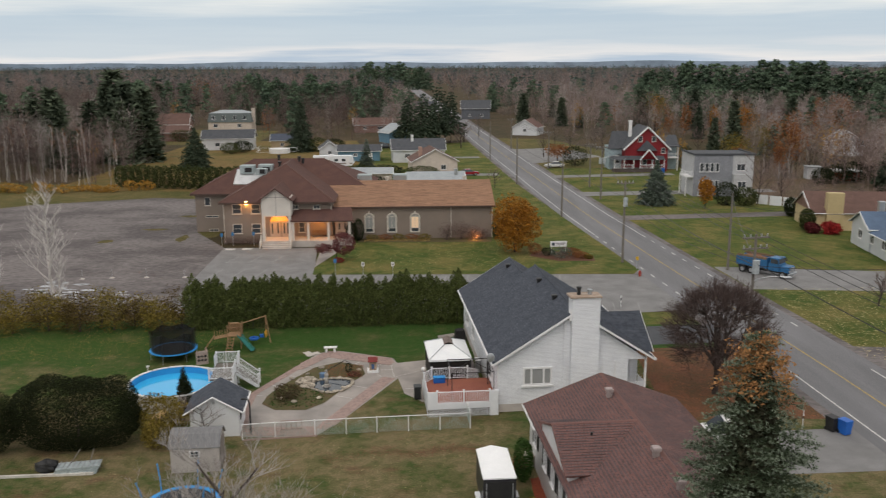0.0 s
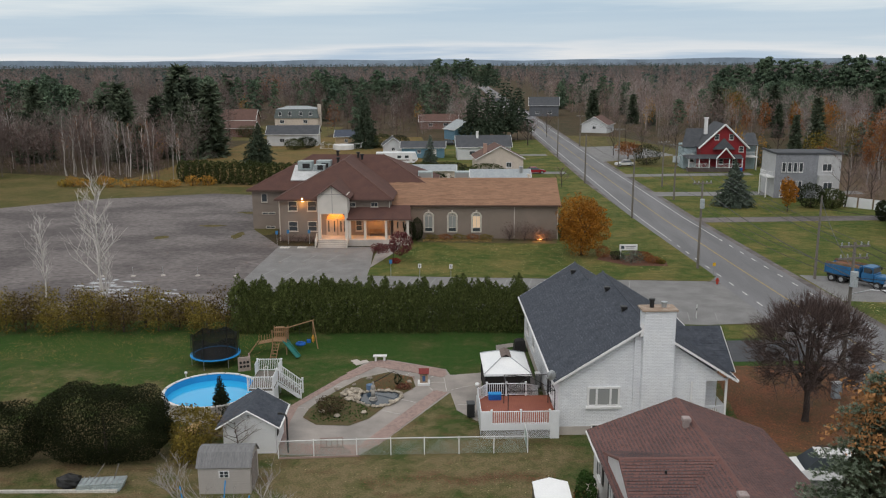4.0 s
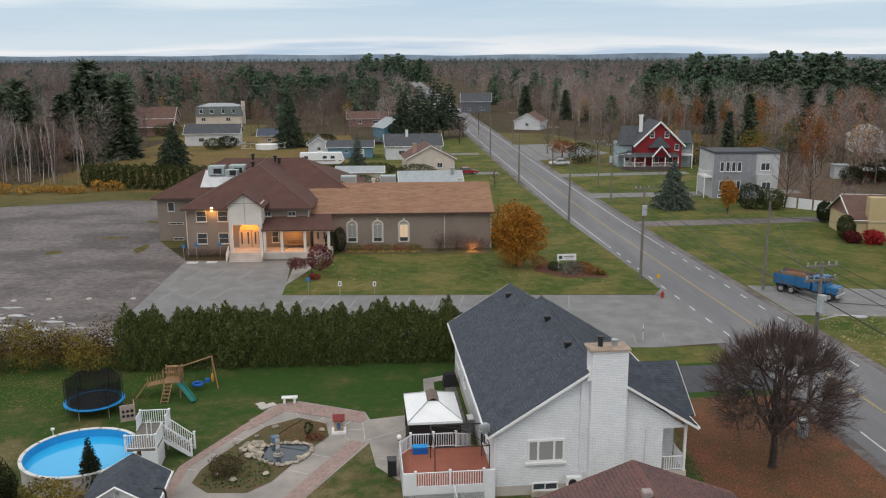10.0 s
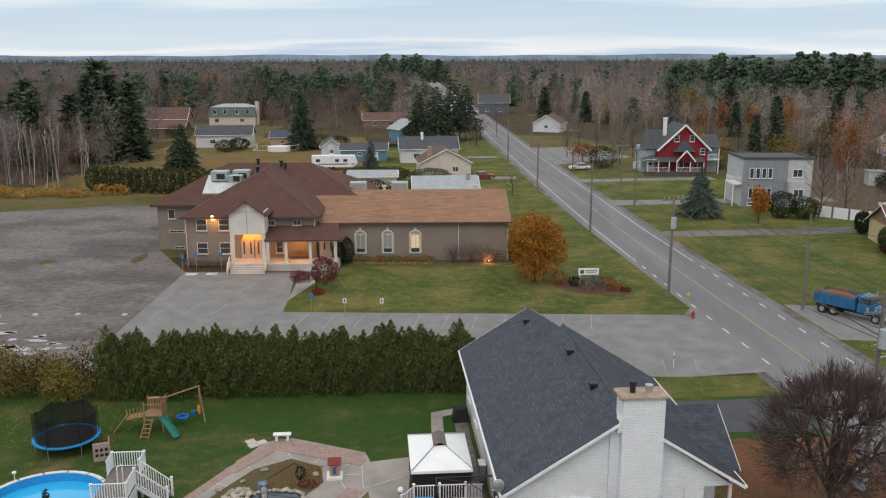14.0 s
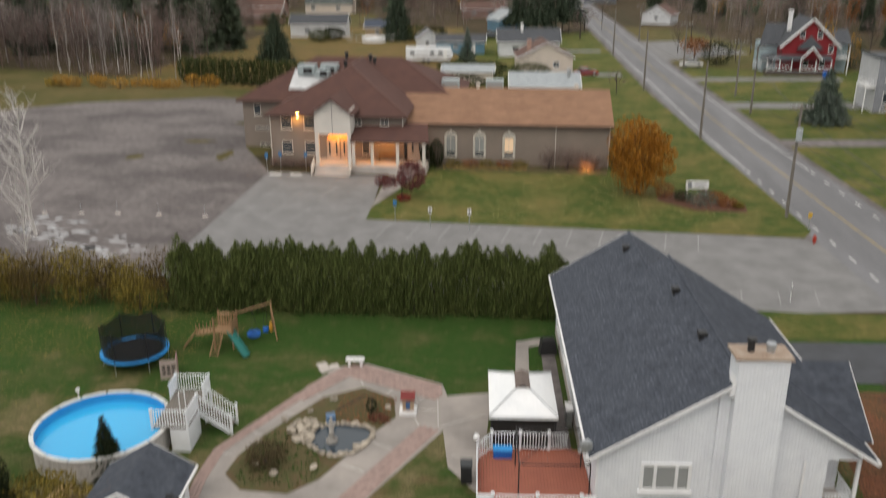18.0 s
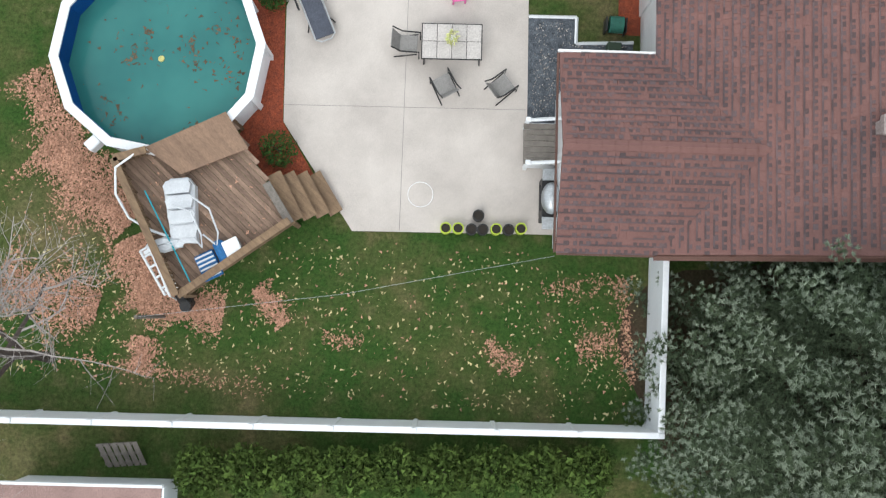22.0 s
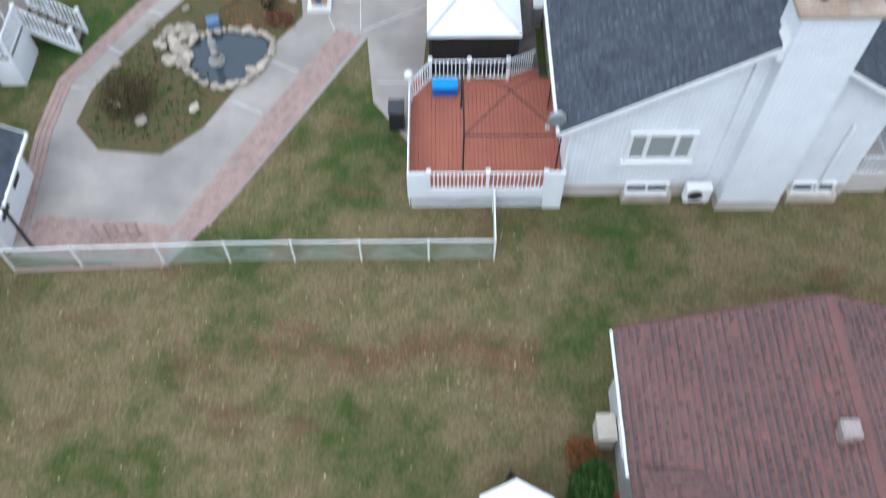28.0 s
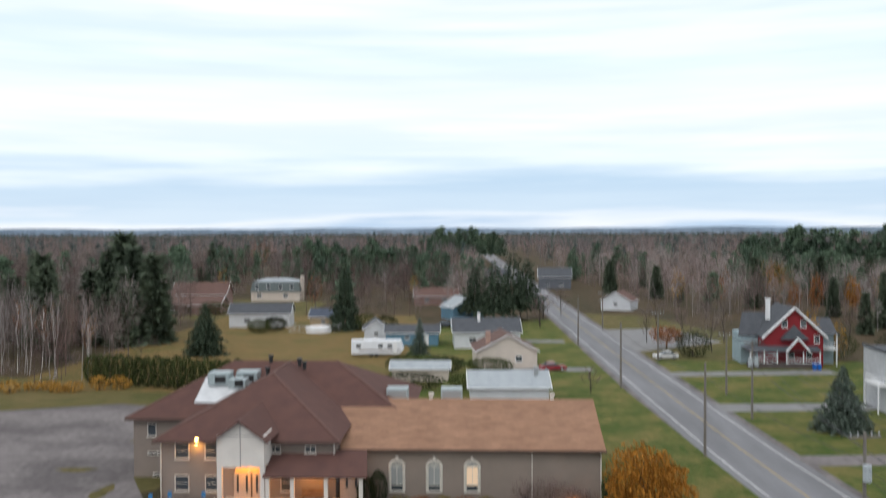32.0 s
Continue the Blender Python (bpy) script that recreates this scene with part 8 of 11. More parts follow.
part("sling", Geo().slab([(-0.27, -1.0, 0.33), (0.27, -1.0, 0.33), (0.27, 0.45, 0.36), (-0.27, 0.45, 0.36)], 0.03).slab([(-0.27, 0.45, 0.36), (0.27, 0.45, 0.36), (0.2, 1.0, 0.75), (-0.2, 1.0, 0.75)], 0.03), CLOTH, LO)
part("frame", Geo().tube([(-0.3, 0.45, 0.36), (-0.3, -1.0, 0.33), (-0.15, -1.12, 0.33), (0.15, -1.12, 0.33), (0.3, -1.0, 0.33), (0.3, 0.45, 0.36), (0.15, 1.15, 0.8), (-0.15, 1.15, 0.8), (-0.3, 0.45, 0.36)], 0.022, 6), STEEL, LO)
for a in ((-0.42, -0.5), (0.42, -0.5), (-0.42, 0.5), (0.42, 0.5)):
    part("leg", Geo().tube([(a[0] * 0.7, a[1], 0.34), (a[0], a[1] * 1.2, 0)], 0.022, 6), BLACK, LO)
part("armrest", Geo().tube([(-0.42, -0.1, 0.55), (-0.42, 0.5, 0.55)], 0.03, 6), BLACK, LO), part("armrest", Geo().tube([(0.42, -0.1, 0.55), (0.42, 0.5, 0.55)], 0.03, 6), BLACK, LO)
HP = thing("hula_hoop", "thin white hoop lying on the patio", "hoop", 0.77, 9.05, 0.05)
part("hoop", Geo().tube([(0.36 * math.cos(a), 0.36 * math.sin(a), 0.015) for a in [2 * math.pi * k / 32 for k in range(32)]], 0.013, 5, closed=True), WHITE, HP)
PG = mat("lime_plastic", (0.42, 0.52, 0.06), (0.36, 0.45, 0.05), 3, 0.5)
for i, (x, y) in enumerate(((1.57, 8.12), (1.92, 8.14), (2.3, 8.14), (2.62, 8.16), (3.0, 8.2), (3.35, 8.21), (3.7, 8.27), (2.47, 8.55))):
    lime = i in (0, 1, 4, 6)
    o = thing("plant_pot", ("lime green" if lime else "black") + " plastic plant pot filled with dark soil", "plant pot", x, y, 0.05, 0, "plant pots")
    part("pot", Geo().ring(0, 0, 0, 0.3, 0.13, 0.165, 18), PG if lime else BLACK, o)
    part("soil", Geo().cyl(0, 0, 0.02, 0.25, 0.14, 18), mat("potting_soil", (0.03, 0.025, 0.02), None, 5) if i == 0 else bpy.data.materials["potting_soil"], o)
BQ = thing("barbecue", "stainless gas barbecue against the house", "barbecue", 4.42, 9.1, 0.05, 93)
part("cart", Geo().box(0, 0, 0.42, 1.2, 0.5, 0.75, 0, 0.02), BLACK, BQ)
part("hood", Geo().ball(0, 0.0, 0.95, 0.45, 0.3, 0.28, 14), STEEL, BQ, smooth=True)
for s in (-1, 1):
    part("side_shelf", Geo().box(0.68 * s, 0, 0.86, 0.34, 0.5, 0.05, 0, 0.01), STEEL, BQ)
part("handle", Geo().tube([(-0.35, 0.32, 1.0), (0.35, 0.32, 1.0)], 0.025, 6), BLACK, BQ)
SP = thing("back_steps", "wooden landing with white rails at the back door", "steps", 4.2, 10.66, 0.05, A)
for k in range(7):
    part("board", Geo().box(-0.1, -0.5 + 0.165 * k, 0.7, 1.1, 0.15, 0.04), WOOD_GREY, SP)
for s in (-1, 1):
    part("rail", Geo().tube([(-0.55, 0.6 * s, 1.0), (0.5, 0.6 * s, 1.35)], 0.05, 4), WHITE_VINYL, SP)
    for x in (-0.55, 0.45):
        post(SP, x, 0.6 * s, 0, 1.05 + 0.3 * (x > 0), 0.09)
    part("stringer", Geo().box(-0.05, 0.56 * s, 0.35, 1.1, 0.05, 0.66), WHITE_VINYL, SP)
HR = thing("hose_reel", "green hose reel by the house wall", "hose reel", 6.0, 14.35, 0)
part("drum", Geo().cyl(0, 0, -0.2, 0.2, 0.24, 16), mat("green_hose", (0.03, 0.14, 0.1), (0.025, 0.1, 0.08), 12, 0.5), HR).matrix_basis = pose(0, 0, 0.4, 0, 90, 0)
part("stand", Geo().box(-0.28, 0, 0.25, 0.04, 0.4, 0.5).box(0.28, 0, 0.25, 0.04, 0.4, 0.5), BLACK, HR)
PX = thing("planter_box", "low green planter box at the corner", "planter", 6.0, 13.5, 0.03)
part("box", Geo().box(0, 0, 0.18, 0.4, 0.7, 0.36, 0, 0.02), mat("dark_green_plastic", (0.04, 0.06, 0.04), None, 3), PX)
shrub("box_bush", "round clipped green bush in the mulch", -3.95, 14.4, 0.42, 0.4, 0.75, 900, 0.045, BUSH, 41)
shrub("box_bush", "round clipped green bush in the mulch", -3.35, 9.95, 0.5, 0.5, 0.85, 1100, 0.045, BUSH, 42)
shrub("house_bush", "leafy green-brown bush against the house", 5.35, 21.9, 0.6, 0.75, 2.9, 3000, 0.07, BUSH, 43, lobes=0.06)
shrub("house_bush", "rusty small bush against the house", 5.3, 23.3, 0.5, 0.5, 0.9, 500, 0.07, RUST_LEAF, 44)
shrub("dry_perennial", "dry perennial clump in the mulch", 5.6, 19.0, 0.35, 0.35, 0.5, 250, 0.06, YELLOW_LEAF, 45, stems=False)
bl = thing("bed_border", "pale rubble stones edging the bed", "stones", 1.1, -0.3, 0)
rnd = random.Random(12)
for k in range(16):
    a = math.pi * k / 15
    stone(bl, 5.25 - 0.55 * math.sin(a) + rnd.uniform(-0.05, 0.05), 17.2 + 2.3 * k / 15, 0.0, rnd.uniform(0.16, 0.24), rnd)
CREAM_BOX = mat("cream_plastic", (0.62, 0.57, 0.48), (0.54, 0.49, 0.41), 2, 0.5, 0.05, 25)
bc = thing("garden_cabinet", "pale plastic cabinet beside the house", "cabinet", 6.0, 24.0, 0, A)
part("box", Geo().box(0, 0, 0.4, 0.5, 0.75, 0.8, 0, 0.02), CREAM_BOX, bc), part("door", Geo().box(-0.26, 0, 0.4, 0.02, 0.65, 0.7), CREAM_BOX, bc), part("lid", Geo().box(0, 0, 0.82, 0.56, 0.8, 0.05, 0, 0.01), CREAM_BOX, bc)

# enclosed trailer
TR = thing("cargo_trailer", "enclosed white-roofed cargo trailer with black sides", "trailer", 3.37, 19.7, 0, A * 0.4)
body = [(-0.93, -2.1), (0.93, -2.1), (0.93, 1.65), (0, 2.12), (-0.93, 1.65)]
part("body", Geo().prism(body, 0.5, 2.42), mat("trailer_black", (0.025, 0.026, 0.03), (0.035, 0.035, 0.04), 1.5, 0.35), TR)
part("roof", Geo().prism([(x * 1.02, y * 1.01) for x, y in body], 2.42, 2.5), mat("trailer_white", (0.88, 0.89, 0.9), (0.8, 0.81, 0.82), 0.6, 0.4, 0.03, 10, fine_amt=0.04), TR)
for s in (-1, 1):
    part("fender", Geo().box(1.1 * s, -0.88, 0.85, 0.3, 0.75, 0.08, 0, 0.02), WHITE_VINYL, TR)
    wh = part("wheel", Geo().cyl(0, 0, -0.1, 0.1, 0.34, 18), BLACK, TR)
    wh.matrix_basis = pose(1.08 * s, -0.88, 0.34, 0, 90, 0)
    part("rim", Geo().cyl(0, 0, -0.105, 0.105, 0.18, 14), STEEL, wh)
part("rear_door", Geo().box(0, -2.12, 1.4, 1.7, 0.05, 1.75), BLACK, TR)
part("bumper", Geo().box(0, -2.23, 0.5, 1.86, 0.2, 0.12), STEEL, TR)
for s in (-1, 1):
    part("tail_light", Geo().box(0.8 * s, -2.16, 0.75, 0.14, 0.04, 0.1), mat("tail_red", (0.4, 0.02, 0.02), None, 3, 0.3) if s < 0 else bpy.data.materials["tail_red"], TR)
    part("hinge", Geo().box(0.75 * s, -2.15, 1.5, 0.05, 0.05, 1.4), STEEL, TR)
part("tongue", Geo().tube([(-0.5, 1.85, 0.45), (0, 3.05, 0.45), (0.5, 1.85, 0.45)], 0.05, 5).box(0, 2.95, 0.25, 0.08, 0.08, 0.5), BLACK, TR)
pl = part("number_plate", Geo().box(-0.6, -2.15, 0.72, 0.3, 0.02, 0.15), WHITE, TR)
part("plate_bar", Geo().box(-0.6, -2.165, 0.72, 0.22, 0.01, 0.06), BLACK, pl)

# white vinyl boundary fence
VF = thing("vinyl_fence", "tall white vinyl privacy fence", "fence", 0, 0, 0)
run = [(-26.0, 1.2), (-16.0, 1.72), (-9.4, 2.06), (-1.0, 2.5), (7.62, 2.97)]
for (x0, y0), (x1, y1) in list(zip(run, run[1:])) + [((7.62, 2.97), (7.47, 7.8))]:
    ln = math.hypot(x1 - x0, y1 - y0)
    n = max(1, round(ln / 2.1))
    ang = math.degrees(math.atan2(y1 - y0, x1 - x0))
    for k in range(n):
        f0, f1 = k / n, (k + 1) / n
        xa, ya, xb, yb = x0 + (x1 - x0) * f0, y0 + (y1 - y0) * f0, x0 + (x1 - x0) * f1, y0 + (y1 - y0) * f1
        part("panel", Geo().box((xa + xb) / 2, (ya + yb) / 2, 0.9, ln / n - 0.12, 0.08, 1.7, ang), WHITE_VINYL, VF)
        part("cap_rail", Geo().box((xa + xb) / 2, (ya + yb) / 2, 1.78, ln / n, 0.17, 0.07, ang, 0.02), WHITE_VINYL, VF)
        part("post", Geo().box(xa, ya, 0.95, 0.14, 0.14, 1.9, ang, 0.02), WHITE_VINYL, VF)
clw = thing("clothes_line", "thin pale washing line over the grass", "washing line", 0, 0, 0)
part("line", Geo().tube([(-6.2, 5.0, 2.3), (-1.0, 6.0, 2.05), (4.4, 7.4, 2.5)], 0.005, 4), STEEL, clw)
part("post", Geo().cyl(-6.2, 5.0, 0, 2.35, 0.05, 8), WOOD_GREY, clw)
setting("needle_litter", Geo().sheet([(11.5 + 4.6 * (1 + 0.12 * math.sin(3 * a)) * math.cos(a), 4.6 + 3.6 * (1 + 0.1 * math.cos(5 * a)) * math.sin(a)) for a in [2 * math.pi * j / 28 for j in range(28)]], 0.02), mat("needle_floor", (0.055, 0.036, 0.022), (0.04, 0.04, 0.02), 1.2, 0.95, 0.6, 20, fine_amt=0.4), "brown needle litter under the spruce", "needle litter")
SP = thing("blue_spruce", "tall blue-green spruce with brown cones at its top", "tree", 11.75, 4.1, 0)
part("trunk", Geo().tube([(0, 0, 0), (0, 0, 8), (0, 0, 15.8)], 0.2, 8, 0.02), BARK, SP)
tips, shaded = bough_mesh(16.0, 5.0, 36, 51, power=0.76)
rs = np.random.RandomState(14)
zi = 0.9 + 13.0 * rs.uniform(0, 1, 30000) ** 1.35
ai, ri = rs.uniform(0, 6.283, 30000), rs.uniform(0.05, 1, 30000) ** 0.6 * 2.7 * (1 - zi / 16.0) ** 0.85
# Added core closes the see-through crown; inner shade is in its dark colour.
INNER = leaf_mat("shaded_inner_fill", (0.06, 0.058, 0.036), (0.045, 0.048, 0.028), 0.4)
part("inner_fill", tri_mesh("inner_fill", leaf_cloud(np.stack([ri * np.cos(ai), ri * np.sin(ai), zi - 0.16 * ri], 1), 0.11, rs), INNER), INNER, SP, "added dark fill inside the crown, shade in its colour")["kind"] = "stuff"
part("crown", tri_mesh("crown", shaded, SPRUCE_SHADED), SPRUCE_SHADED, SP, "inner boughs in a darker green, shade in the colour")
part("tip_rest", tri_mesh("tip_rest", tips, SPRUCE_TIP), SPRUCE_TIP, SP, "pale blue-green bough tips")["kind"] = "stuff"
rs = np.random.RandomState(13)
hub = np.stack([rs.normal(0, 0.5, 190), rs.normal(0, 0.5, 190), rs.uniform(12.8, 15.0, 190)], 1)
hub[:, :2] *= ((16.8 - hub[:, 2]) / 2.9)[:, None]
cn = np.repeat(hub, 26, axis=0) + rs.normal(0, 1, (4940, 3)) * np.array([0.12, 0.12, 0.15])
CONE = leaf_mat("cone_brown", (0.42, 0.215, 0.09), (0.29, 0.145, 0.062), 0.4)
part("cone_rest", tri_mesh("cone_rest", leaf_cloud(cn, 0.068, rs), CONE), CONE, SP, "clusters of orange-brown cones")["kind"] = "stuff"
bare_tree("bare_tree", "leafless grey tree in the corner of the yard", -9.3, 3.6, 71, 9.4, 0.9, 3.5, 17, 5, 0.8, 0.17, True, BARK, BIRCH, start=0.2)
hrnd = random.Random(19)
HEDGE_LIGHT = leaf_mat("light_hedge_leaf", (0.05, 0.092, 0.02), (0.08, 0.115, 0.026), 0.5)
for k in range(9):
    shrub("hedge_shrub", "light green leafy shrub behind the white fence", -4.6 + 1.32 * k, 0.9 + 0.1 * k, 0.72, 0.72, 1.5, 1500, 0.085, HEDGE_LIGHT, 200 + k, "shrubs behind the fence", lobes=0.2)
al = thing("panel_stack", "stack of ribbed aluminium panels on the lawn", "panels", -22.7, 24.6, 0.02, 4)
ALU = mat("dull_aluminium", (0.5, 0.56, 0.57), (0.36, 0.42, 0.44), 2, 0.45, 0.1, 12, metal=0.3)
for k in range(4):
    part("panel", Geo().box(0.05 * k, 0.03 * k, 0.06 + 0.11 * k, 2.6, 0.95, 0.09, 1.5 * k), ALU, al)
for k in range(9):
    part("rib", Geo().box(-1.05 + 0.3 * k, 0.09, 0.46, 0.05, 0.92, 0.04), STEEL, al)
for x, dx in ((-0.4, 0.55), (0.75, 0.25)):
    part("strut", Geo().tube([(x, 0.3, 0.45), (x + dx, 0.6, 1.25)], 0.035, 5), WOOD_GREY, al)
tp = thing("tarp_bundle", "black tarpaulin bundle beside aluminium panels", "tarpaulin", -24.6, 24.75, 0.0, 20)
part("sheet", Geo().ball(0, 0, 0.35, 0.75, 0.5, 0.48, 12, 0.14, random.Random(5)), BLACK, tp)
logs = thing("timber_edge", "long whitewashed timber along the lawn's edge", "timber", -26, 24.0, 0, 2)
part("beam", Geo().box(0, 0, 0.08, 9.0, 0.16, 0.16), mat("whitewashed_beam", (0.62, 0.6, 0.56), (0.45, 0.42, 0.38), 2, 0.8, 0.2, 15), logs)

# fallen leaves
rs = np.random.RandomState(77)


def scatter(n, x0, x1, y0, y1, size, keep=None):
    p = np.c_[rs.uniform(x0, x1, n), rs.uniform(y0, y1, n)]
    if keep is not None:
        p = p[[keep(a, b) for a, b in p]]
    return leaf_cloud(np.c_[p, rs.uniform(0.025, 0.05, len(p))], size, rs, 0.85)


def on_lawn(x, y):
    if y < 2.75 or x > 7.4:
        return False
    if -3.7 < x < 4.8 and 7.7 < y < 15.3:
        return False
    if math.hypot(x + 6.72, y - 12.3) < 3.1:
        return False
    return not (x > 4.0 and y > 7.2)


# heaps as strips: from, to, half width, count
HEAPS = [((-9.9, 9.6), (-7.6, 7.7), 1.0, 6200), ((-10.6, 11.6), (-9.4, 9.4), 0.7, 2200), ((-7.4, 7.0), (-6.6, 5.6), 0.75, 3600), ((-6.8, 5.4), (-4.7, 5.2), 0.55, 3000), ((-3.6, 6.0), (-2.85, 5.1), 0.38, 650), ((-10.8, 5.5), (-8.3, 5.1), 1.0, 3200),
         ((-6.65, 4.3), (-6.75, 3.4), 0.45, 800), ((-1.6, 4.8), (-0.6, 4.7), 0.3, 110), ((3.0, 4.9), (3.9, 4.3), 0.35, 260), ((5.6, 5.0), (6.6, 5.3), 0.45, 330), ((6.7, 6.9), (7.1, 4.3), 0.25, 320), ((4.6, 6.6), (6.6, 7.0), 0.4, 150), ((-8.3, 3.6), (-3.5, 3.2), 0.35, 300)]
rows = []
for (x0, y0), (x1, y1), wd, m in HEAPS:
    m = int(m * 1.4)
    f = rs.uniform(-0.08, 1.08, m)
    r = np.clip(np.abs(rs.normal(0, 0.5, m)), 0, 1.5) * wd * np.sign(rs.normal(size=m)) * (1 + 0.35 * np.sin(f * 9 + x0))
    ln = math.hypot(x1 - x0, y1 - y0)
    rows.append(np.c_[x0 + (x1 - x0) * f - (y1 - y0) / ln * r, y0 + (y1 - y0) * f + (x1 - x0) / ln * r, 0.02 + 0.1 * np.clip(1 - np.abs(r) / wd, 0, 1) * rs.uniform(0.3, 1, m)])
rows = np.concatenate(rows)
rows = rows[[on_lawn(a, b) for a, b, c in rows]]
stuff("leaf_litter", tri_mesh("leaf_litter", np.concatenate([leaf_cloud(rows, 0.053, rs, 0.7), scatter(900, -14, 7, 3, 9, 0.055, on_lawn)]), FALLEN), "heaps of pinkish-brown fallen leaves on grass", "fallen leaves")
stuff("pale_leaves", tri_mesh("pale_leaves", scatter(1500, -14, 7.2, 3, 7.4, 0.056, on_lawn), FALLEN_PALE), "scattered pale yellow fallen leaves", "fallen leaves")
stuff("lawn_leaves", tri_mesh("lawn_leaves", scatter(2200, -24, 16, 15, 31.5, 0.045, on_lawn), FALLEN_PALE), "sparse pale leaves on the lawn", "fallen leaves")
n = 5200
band = np.c_[rs.uniform(-7.5, 4.2, n), rs.normal(0, 0.42, n)]
band[:, 1] += 26.4 + 0.06 * band[:, 0] + 0.3 * np.sin(band[:, 0] * 1.3)
band = band[rs.uniform(0, 1, n) < 0.35 + 0.65 * np.clip((band[:, 0] + 4.5) / 4, 0, 1)]
stuff("red_leaves", tri_mesh("red_leaves", leaf_cloud(np.c_[band, rs.uniform(0.02, 0.04, len(band))], 0.045, rs, 0.85), leaf_mat("red_brown_fallen", (0.21, 0.095, 0.055), (0.15, 0.072, 0.045), 0.4)), "drift of red-brown leaves across the lawn", "fallen leaves")
stuff("yard_leaves", tri_mesh("yard_leaves", np.concatenate([scatter(2600, -40, -17, 40, 53, 0.05), scatter(6000, -42, -19, 46, 54, 0.055)]), leaf_mat("ochre_fallen", (0.33, 0.22, 0.07), (0.24, 0.16, 0.05), 0.4)), "yellow leaves strewn under the hedgerow", "fallen leaves")
stuff("verge_leaves", tri_mesh("verge_leaves", scatter(2600, 17.5, 28.5, 30.6, 46, 0.07), RUST_LEAF), "rust-coloured leaves under a bare tree", "fallen leaves")

stuff("bed_leaves", tri_mesh("bed_leaves", scatter(5200, 17.2, 28.6, 30.6, 46.4, 0.075), leaf_mat("russet_leaf", (0.27, 0.1, 0.05), (0.17, 0.075, 0.038), 0.5)), "russet fallen leaves under the round tree", "fallen leaves")
stuff("roadside_leaves", tri_mesh("roadside_leaves", scatter(5200, 38.5, 62, 42, 66, 0.1, lambda x, y: not (61 < x)), FALLEN_PALE), "dull leaves strewn over the roadside lawn", "fallen leaves")
stuff("church_leaves", tri_mesh("church_leaves", scatter(2600, -11, 24, 76.5, 94, 0.085), FALLEN_PALE), "pale leaves strewn over the church lawn", "fallen leaves")
isl = np.c_[rs.uniform(-8.6, -5.4, 900), rs.uniform(40.2, 43.4, 900)]
isl = isl[isl[:, 1] < 43.6 - 0.3 * np.abs(isl[:, 0] + 7.2)]
stuff("bed_litter", tri_mesh("bed_litter", leaf_cloud(np.c_[isl, rs.uniform(0.06, 0.12, len(isl))], 0.07, rs, 0.7), bpy.data.materials["russet_leaf"]), "russet leaf litter in the island bed", "fallen leaves")
tuf = np.c_[rs.uniform(-12.3, -8.2, 700), rs.uniform(34.2, 39.0, 700), rs.uniform(0.05, 0.12, 700)]
stuff("bed_grass", tri_mesh("bed_grass", leaf_cloud(tuf[[inside([(-12.6, 35.1), (-11.5, 34.0), (-9.4, 33.9), (-8.2, 35.1), (-8.0, 37.5), (-11.4, 39.0), (-12.5, 36.8)], a, b) for a, b, c in tuf]], 0.09, rs), BUSH), "low green growth in the island bed", "ground cover")
dl = np.c_[rs.uniform(-6.6, -3.2, 160), rs.uniform(6.0, 9.6, 160), np.full(160, 1.16)]
stuff("deck_leaves", tri_mesh("deck_leaves", leaf_cloud(dl[[inside([(-2.7, 7.95), (-4.55, 10.4), (-6.9, 9.1), (-5.4, 5.8)], a, b) for a, b, c in dl]], 0.05, rs, 0.85), FALLEN), "few pinkish leaves lying on the deck", "fallen leaves")
NS = thing("neighbour_shed", "low shed with a pinkish roof and white edge", "shed", -7.4, -0.6, 0, 3)
part("wall", Geo().span(-2.1, -1.0, 0, 2.1, 1.0, 1.8), WHITE_VINYL, NS)
part("roof", Geo().slab([(-2.25, -1.15, 1.82), (2.25, -1.15, 1.82), (2.25, 1.15, 1.98), (-2.25, 1.15, 1.98)], 0.08), mat("pink_shingle", (0.3, 0.2, 0.18), (0.24, 0.16, 0.145), 1.5, 0.9, 0.3, 30), NS)
part("fascia", Geo().span(-2.28, 1.15, 1.86, 2.28, 1.22, 2.0), WHITE_VINYL, NS), part("fascia", Geo().span(2.25, -1.15, 1.72, 2.31, 1.15, 1.92), WHITE_VINYL, NS)
PL = thing("wooden_pallet", "grey wooden pallet leaning behind the fence", "pallet", -6.9, 1.15, 0, 8)
for k in range(6):
    part("slat", Geo().slab([(-0.5 + 0.19 * k, -0.4, 0.05), (-0.36 + 0.19 * k, -0.4, 0.05), (-0.36 + 0.19 * k, 0.35, 0.8), (-0.5 + 0.19 * k, 0.35, 0.8)], 0.02), WOOD_GREY, PL)
for f in (0.1, 0.5, 0.9):
    part("bearer", Geo().box(0, -0.4 + 0.75 * f + 0.03, 0.75 * f, 1.1, 0.08, 0.08), WOOD_GREY, PL)

# ---- church hall ----
CH = thing("church", "taupe church hall with brown and tan shingle roofs", "church", 0, 0, 0)
TRIM = mat("pale_trim", (0.62, 0.58, 0.52), (0.55, 0.51, 0.46), 2, 0.7, 0.05, 20)
DOORW = mat("pale_door", (0.5, 0.42, 0.36), (0.44, 0.37, 0.31), 2, 0.6)
part("hall_wall", Geo().span(-12.5, 97.3, 0, 11.0, 117.4, 4.75), STUCCO, CH)
g = Geo()
